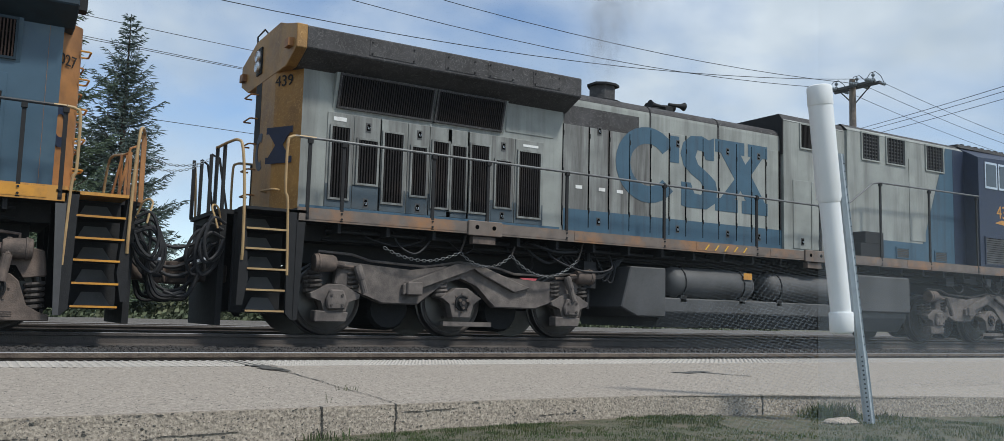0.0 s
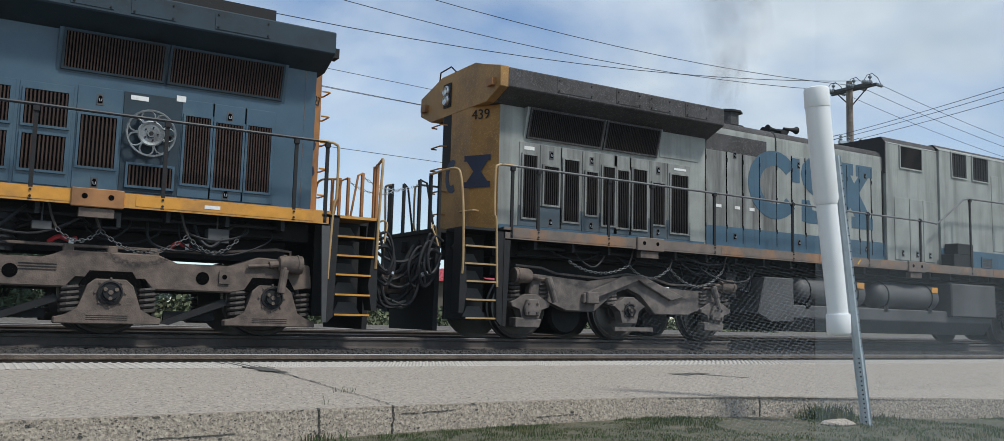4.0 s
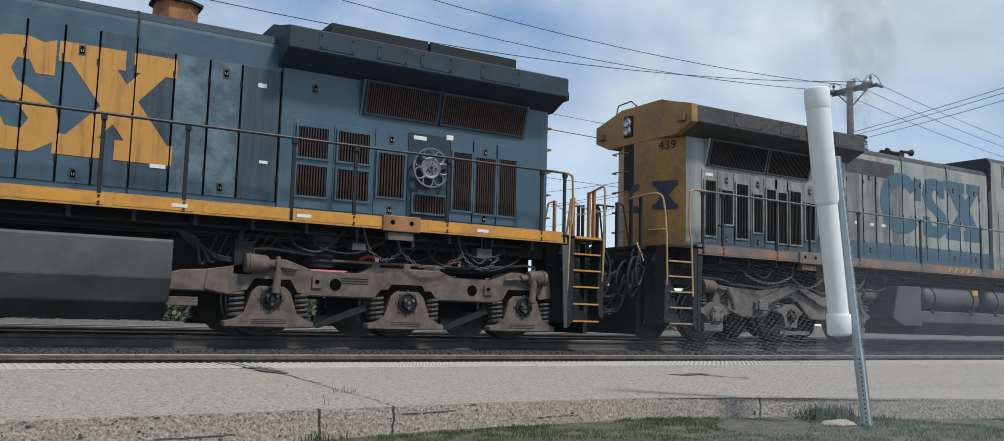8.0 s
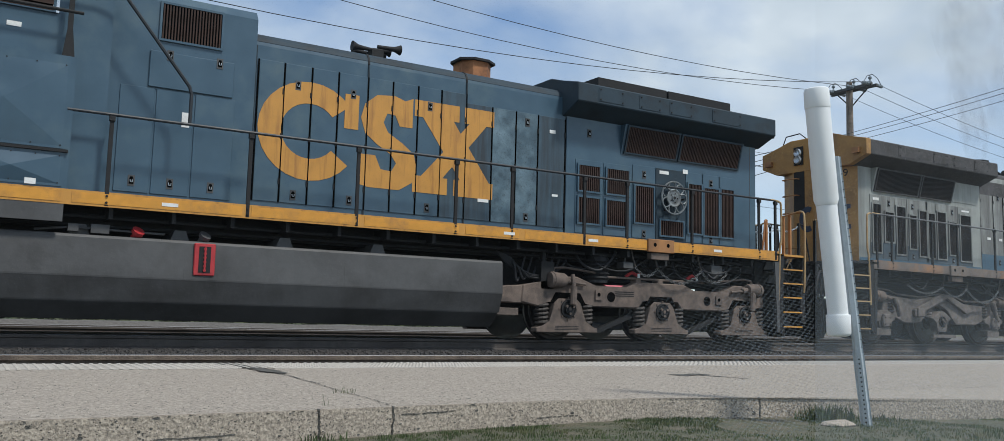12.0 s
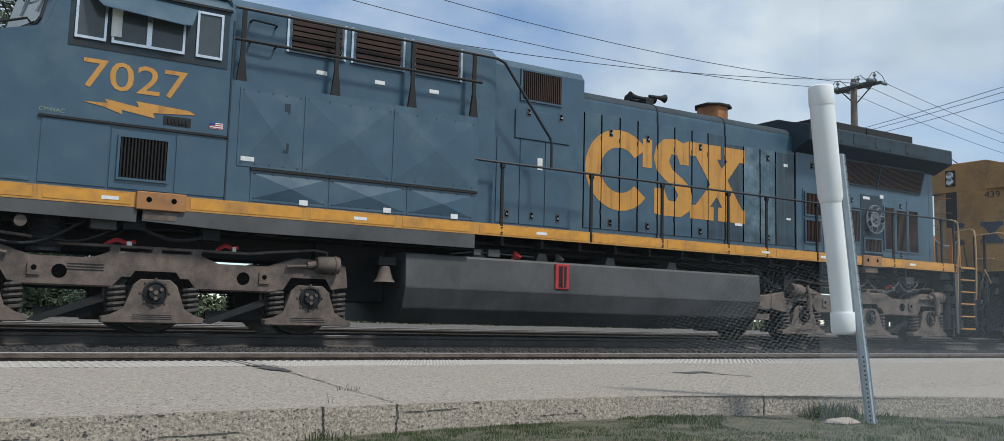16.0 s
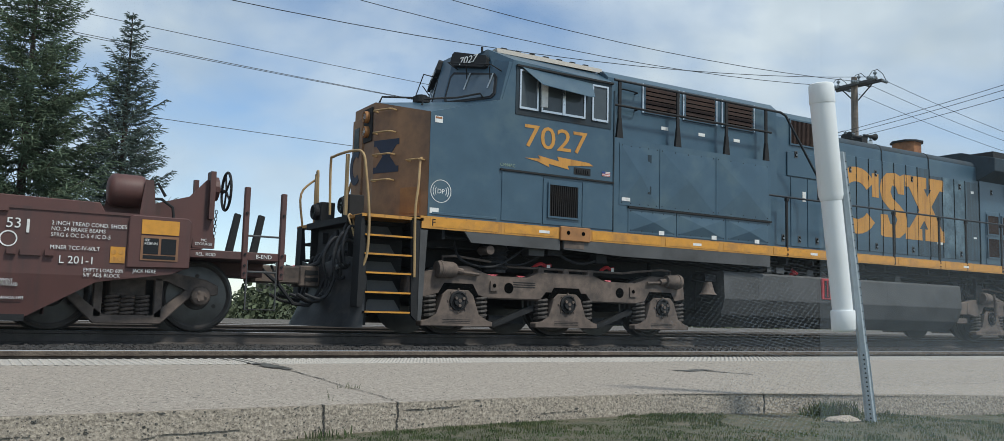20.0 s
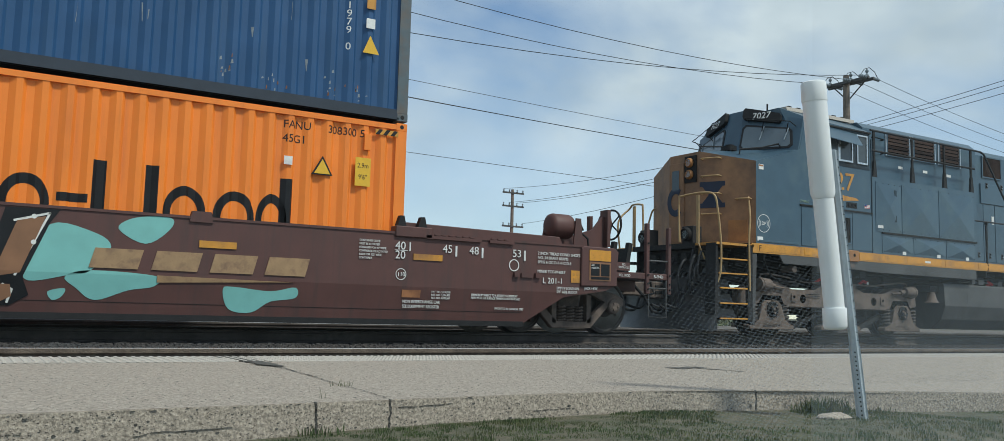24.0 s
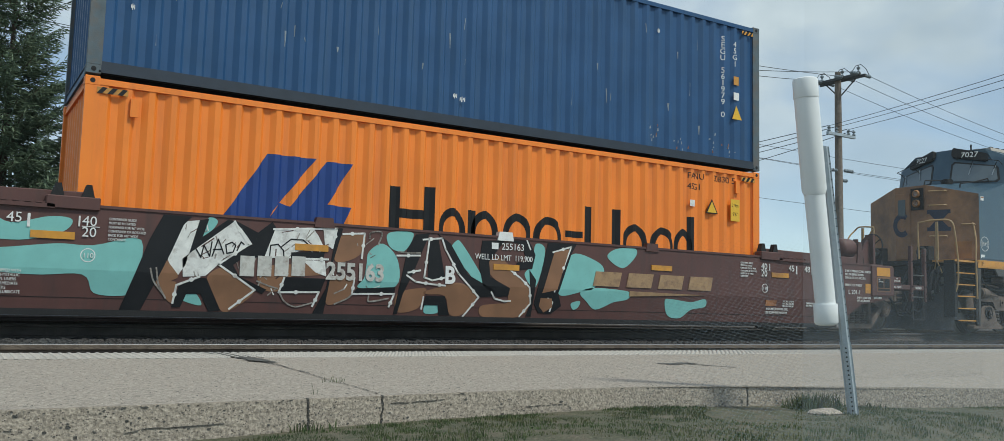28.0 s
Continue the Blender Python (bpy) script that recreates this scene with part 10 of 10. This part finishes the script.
def far_green():
    sp = []
    for i in range(9000):
        x = random.uniform(-6, 46)
        y = random.uniform(22.3, 29)
        n_ = 0.5 + noise.noise((x * 0.4, y * 0.4, 7))
        sp.append((x, y, -0.38, random.uniform(0.08, 0.26) * (0.5 + n_), random.uniform(0.01, 0.03)))
    blades("tall_grass", "tall green grass and weeds beyond the tracks", "grass", sp, "far_grass")
    # low shrubs made of leaf clumps
    for cx, cy, w, hh in ((3.5, 31, 2.6, 1.0), (7.5, 33, 2.2, 1.1), (12, 34, 2.8, 1.2), (17.5, 34, 2.8, 1.3), (23, 35, 3.0, 1.2), (-1, 32, 2.5, 1.1), (11, 40, 3.0, 1.5), (16, 40, 3.2, 1.7), (21, 40, 3.2, 1.5), (26, 41, 3.4, 1.8), (31, 41, 3.2, 1.6), (36, 42, 3.4, 1.8), (41, 43, 3.4, 1.6), (46, 44, 3.4, 1.7), (-5, 44, 3.6, 2.3), (0, 43, 3.6, 2.2), (4.5, 44, 3.6, 2.4), (9.5, 43, 3.6, 2.2), (14, 45, 3.6, 2.5), (19, 44, 3.6, 2.3), (6.5, 38, 3.4, 2.6), (11.5, 37.5, 3.4, 2.6), (1.5, 38, 3.2, 2.4)):
        vs, fs = [], []
        for i in range(1200 + int(700 * hh)):
            a, q = random.uniform(0, 6.28), random.random() ** 0.5
            x, y = math.cos(a) * w * q, math.sin(a) * w * 0.5 * q
            top = hh * (1 - q * q) * (0.8 + 0.5 * noise.noise((x + cx, y, 2)))
            z = random.uniform(0, max(0.1, top))
            s = random.uniform(0.05, 0.10) * (1 + 0.3 * hh)
            d = Vector((random.gauss(0, 1), random.gauss(0, 1), random.gauss(0.4, 1))).normalized()
            u = d.orthogonal().normalized() * s
            v = d.cross(u)
            o = len(vs)
            for p in (u, v * 0.6, -u, -v * 0.6):
                vs.append((x + p.x, y + p.y, z + p.z))
            fs.append((o, o + 1, o + 2, o + 3))
        me = bpy.data.meshes.new("shrub")
        me.from_pydata(vs, [], fs)
        me.materials.append(M["far_grass"])
        o = new("shrub", me)
        o.location = (cx, cy, -0.4)
        tagged(o, "low leafy green shrub behind the tracks", "shrub", "shrubs")


far_green()


def far_building():
    b = thing("low_building", "low tan building with a bright red sheet-metal roof behind the tracks", "building", "", (37, 63, -0.5))
    bm = B()
    box(bm, -16, 17, 0, 12, 0, 3.55)
    part("wall", bm, "beige", b)
    eave = [(-17, -0.8), (18, -0.8), (18, 12.8), (-17, 12.8)]
    bm = B()
    lo_ = [bm.verts.new((x, y, 3.55)) for x, y in eave]
    up_ = [bm.verts.new((x, y, 3.75)) for x, y in eave]
    ri = [bm.verts.new((-11, 6, 4.9)), bm.verts.new((12, 6, 4.9))]
    for i in range(4):
        bm.faces.new((lo_[i], lo_[(i + 1) % 4], up_[(i + 1) % 4], up_[i]))
    bm.faces.new(lo_)
    bm.faces.new((up_[0], up_[1], ri[1], ri[0]))
    bm.faces.new((up_[2], up_[3], ri[0], ri[1]))
    bm.faces.new((up_[1], up_[2], ri[1]))
    bm.faces.new((up_[3], up_[0], ri[0]))
    r = part("roof", bm, "red_roof", b, "red standing-seam roof")
    bm = B()
    for i in range(58):
        x = -10.8 + i * 0.4
        tube(bm, [(x, -0.8, 3.77), (x, 6, 4.92)], 0.035, 3)
    part("roof_seams", bm, "red_roof", r, kind="stuff")


far_building()


# ---- the car window in front of the camera: a dusty film, with a dotted sun screen in one corner ----
def film(name, dots, veil=None):
    m = bpy.data.materials.new(name)
    m.use_nodes = True
    n, l = m.node_tree.nodes, m.node_tree.links
    n.clear()
    o, mx = n.new("ShaderNodeOutputMaterial"), n.new("ShaderNodeMixShader")
    tr_, df = n.new("ShaderNodeBsdfTransparent"), n.new("ShaderNodeBsdfDiffuse")
    # the pale diffuse share imitates haze and reflections on the glass
    df.inputs["Color"].default_value = (0.72, 0.80, 0.86, 1)
    tc = n.new("ShaderNodeTexCoord")
    sep = n.new("ShaderNodeSeparateXYZ")
    l.new(tc.outputs["Object"], sep.inputs["Vector"])
    g = n.new("ShaderNodeMapRange")
    g.interpolation_type = "SMOOTHSTEP"
    if dots:
        g.inputs["From Min"].default_value, g.inputs["From Max"].default_value = 0.03, 0.17
        g.inputs["To Min"].default_value, g.inputs["To Max"].default_value = 0.0, 0.135
        l.new(sep.outputs["X"], g.inputs["Value"])
        gy = n.new("ShaderNodeMapRange")
        gy.interpolation_type = "SMOOTHSTEP"
        gy.inputs["From Min"].default_value, gy.inputs["From Max"].default_value = 0.0, -0.07
        l.new(sep.outputs["Y"], gy.inputs["Value"])
        mp_ = n.new("ShaderNodeMapping")
        mp_.inputs["Rotation"].default_value = (0, 0, radians(24))
        mp_.inputs["Scale"].default_value = (350, 610, 1)
        vo = n.new("ShaderNodeTexVoronoi")
        vo.inputs["Randomness"].default_value = 0.12
        vo.inputs["Scale"].default_value = 1.0
        vo.voronoi_dimensions = "2D"
        l.new(tc.outputs["Object"], mp_.inputs["Vector"])
        l.new(mp_.outputs["Vector"], vo.inputs["Vector"])
        st = n.new("ShaderNodeMapRange")
        st.interpolation_type = "SMOOTHSTEP"
        st.inputs["From Min"].default_value, st.inputs["From Max"].default_value = 0.3, 0.55
        l.new(vo.outputs["Distance"], st.inputs["Value"])
        a, b = n.new("ShaderNodeMath"), n.new("ShaderNodeMath")
        a.operation = b.operation = "MULTIPLY"
        l.new(g.outputs["Result"], a.inputs[0])
        l.new(st.outputs["Result"], a.inputs[1])
        l.new(a.outputs["Value"], b.inputs[0])
        l.new(gy.outputs["Result"], b.inputs[1])
        l.new(b.outputs["Value"], mx.inputs["Fac"])
    else:
        g.inputs["From Min"].default_value, g.inputs["From Max"].default_value = 0.06, -0.10
        g.inputs["To Min"].default_value, g.inputs["To Max"].default_value = (0.018, 0.115) if veil is None else (veil, veil)
        l.new(sep.outputs["Y"], g.inputs["Value"])
        l.new(g.outputs["Result"], mx.inputs["Fac"])
    l.new(tr_.outputs["BSDF"], mx.inputs[1])
    l.new(df.outputs["BSDF"], mx.inputs[2])
    l.new(mx.outputs["Shader"], o.inputs["Surface"])
    return m


def car_window():
    place = look(EYE, aim(31.2, 6.15), 1.51)
    # window_3 adds a faint even haze that lifts the blacks
    for name, m, x0, x1, y0, y1 in (("window_1", film("reflection haze film", False), 0.176, 0.32, -0.14, 0.14), ("window_2", film("dotted haze film", True), 0.02, 0.1755, -0.14, 0.02), ("window_3", film("faint even haze film", False, 0.0045), -0.32, 0.1755, -0.14, 0.14)):
        me = bpy.data.meshes.new(name)
        zz = -0.5 if name != "window_3" else -0.505
        me.from_pydata([(x0, y0, zz), (x1, y0, zz), (x1, y1, zz), (x0, y1, zz)], [], [(0, 1, 2, 3)])
        me.materials.append(m)
        o = new(name, me)
        o.matrix_world = place
        o.visible_shadow = False
        tagged(o, "car window pane with dotted reflection haze painted on" if name == "window_2" else "car window pane with pale reflection haze painted on", "window", kind="structure")


car_window()


# ---- thin grey exhaust drifting up from the grey locomotive ----
def exhaust_haze(name, strength):
    """Soft-edged thin smoke: densest in the middle of its puff, torn by noise."""
    m = bpy.data.materials.new(name)
    m.use_nodes = True
    n, l = m.node_tree.nodes, m.node_tree.links
    n.clear()
    o, mx = n.new("ShaderNodeOutputMaterial"), n.new("ShaderNodeMixShader")
    tr_, df = n.new("ShaderNodeBsdfTransparent"), n.new("ShaderNodeBsdfDiffuse")
    df.inputs["Color"].default_value = (0.26, 0.27, 0.29, 1)
    tc, mp_ = n.new("ShaderNodeTexCoord"), n.new("ShaderNodeMapping")
    mp_.inputs["Scale"].default_value = (1, 0, 1)
    ln = n.new("ShaderNodeVectorMath")
    ln.operation = "LENGTH"
    l.new(tc.outputs["Object"], mp_.inputs["Vector"])
    l.new(mp_.outputs["Vector"], ln.inputs[0])
    g = n.new("ShaderNodeMapRange")
    g.interpolation_type = "SMOOTHSTEP"
    g.inputs["From Min"].default_value, g.inputs["From Max"].default_value = 0.92, 0.1
    g.inputs["To Min"].default_value, g.inputs["To Max"].default_value = 0.0, strength
    l.new(ln.outputs["Value"], g.inputs["Value"])
    ns = n.new("ShaderNodeTexNoise")
    ns.inputs["Scale"].default_value, ns.inputs["Detail"].default_value = 1.6, 5.0
    l.new(tc.outputs["Object"], ns.inputs["Vector"])
    nr = n.new("ShaderNodeMapRange")
    nr.inputs["From Min"].default_value, nr.inputs["From Max"].default_value = 0.2, 0.75
    l.new(ns.outputs["Fac"], nr.inputs["Value"])
    mu = n.new("ShaderNodeMath")
    mu.operation = "MULTIPLY"
    l.new(g.outputs["Result"], mu.inputs[0])
    l.new(nr.outputs["Result"], mu.inputs[1])
    l.new(mu.outputs["Value"], mx.inputs["Fac"])
    l.new(tr_.outputs["BSDF"], mx.inputs[1])
    l.new(df.outputs["BSDF"], mx.inputs[2])
    l.new(mx.outputs["Shader"], o.inputs["Surface"])
    return m


def exhaust():
    t = thing("exhaust_smoke", "thin grey exhaust smoke rising from the sooty stack", "smoke", "", (10.18, YC, 4.8))
    TRAIN.append(t)
    haze = exhaust_haze("thin exhaust haze", 0.42)
    for x, z, sx, sz in ((0.05, 0.8, 0.6, 1.2), (0.3, 2.1, 1.25, 1.6), (0.35, 3.6, 1.8, 1.9), (0.9, 5.6, 2.3, 2.2), (1.6, 7.9, 2.9, 2.6)):
        bm = B()
        bmesh.ops.create_icosphere(bm, subdivisions=3, radius=1)
        for v in bm.verts:
            v.co *= 1 + 0.16 * noise.noise(v.co * 1.7 + Vector((z, 0, x)))
        o = smooth(part("smoke_puff", bm, "shade_black", t), 180)
        o.data.materials[0] = haze
        o.location, o.scale = (x, 0, z), (sx, 0.4 * sx, sz)
        o.visible_shadow = False
        PUFFS.append(o)


PUFFS = []
exhaust()


# ---- the train's run ----
RUN = [0.0, 0.353, 0.742, 1.158, 1.586, 2.009, 2.454, 2.906, 3.373, 3.853, 4.342, 4.836, 5.334, 5.838, 6.363, 6.898, 7.456, 8.036, 8.631, 9.238, 9.886, 10.512,
       11.144, 11.789, 12.442, 13.095, 13.759, 14.436, 15.13, 15.844, 16.582, 17.327, 18.082, 18.852, 19.618, 20.419, 21.23, 22.044, 22.865, 23.69, 24.527, 25.376,
       26.234, 27.105, 27.981, 28.866, 29.766, 30.683, 31.623, 32.573, 33.532, 34.495, 35.474, 36.459, 37.447, 38.453, 39.463]


def run_at(t):
    k = min(int(t * 2), 55)
    return RUN[k] + (RUN[k + 1] - RUN[k]) * (t * 2 - k)


def motions():
    for i, ob in enumerate(PUFFS):
        b = ob.location.copy()
        walk(ob, [(2.0 * k, pose(b.x + 0.14 * math.sin(1.7 * k + i), b.y, b.z + 0.12 * math.cos(1.3 * k + 2 * i), 0, 14 * math.sin(0.9 * k + i), 0)) for k in range(15)])
    for ob in TRAIN:
        b = ob.location.copy()
        walk(ob, [(0.5 * i, pose(b.x + s, b.y, b.z)) for i, s in enumerate(RUN)])
    for w, r in WHEELS:
        b = w.location.copy()
        walk(w, [(0.25 * i, pose(b.x, b.y, b.z, 0, math.degrees(run_at(0.25 * i) / r), 0)) for i in range(113)])


motions()
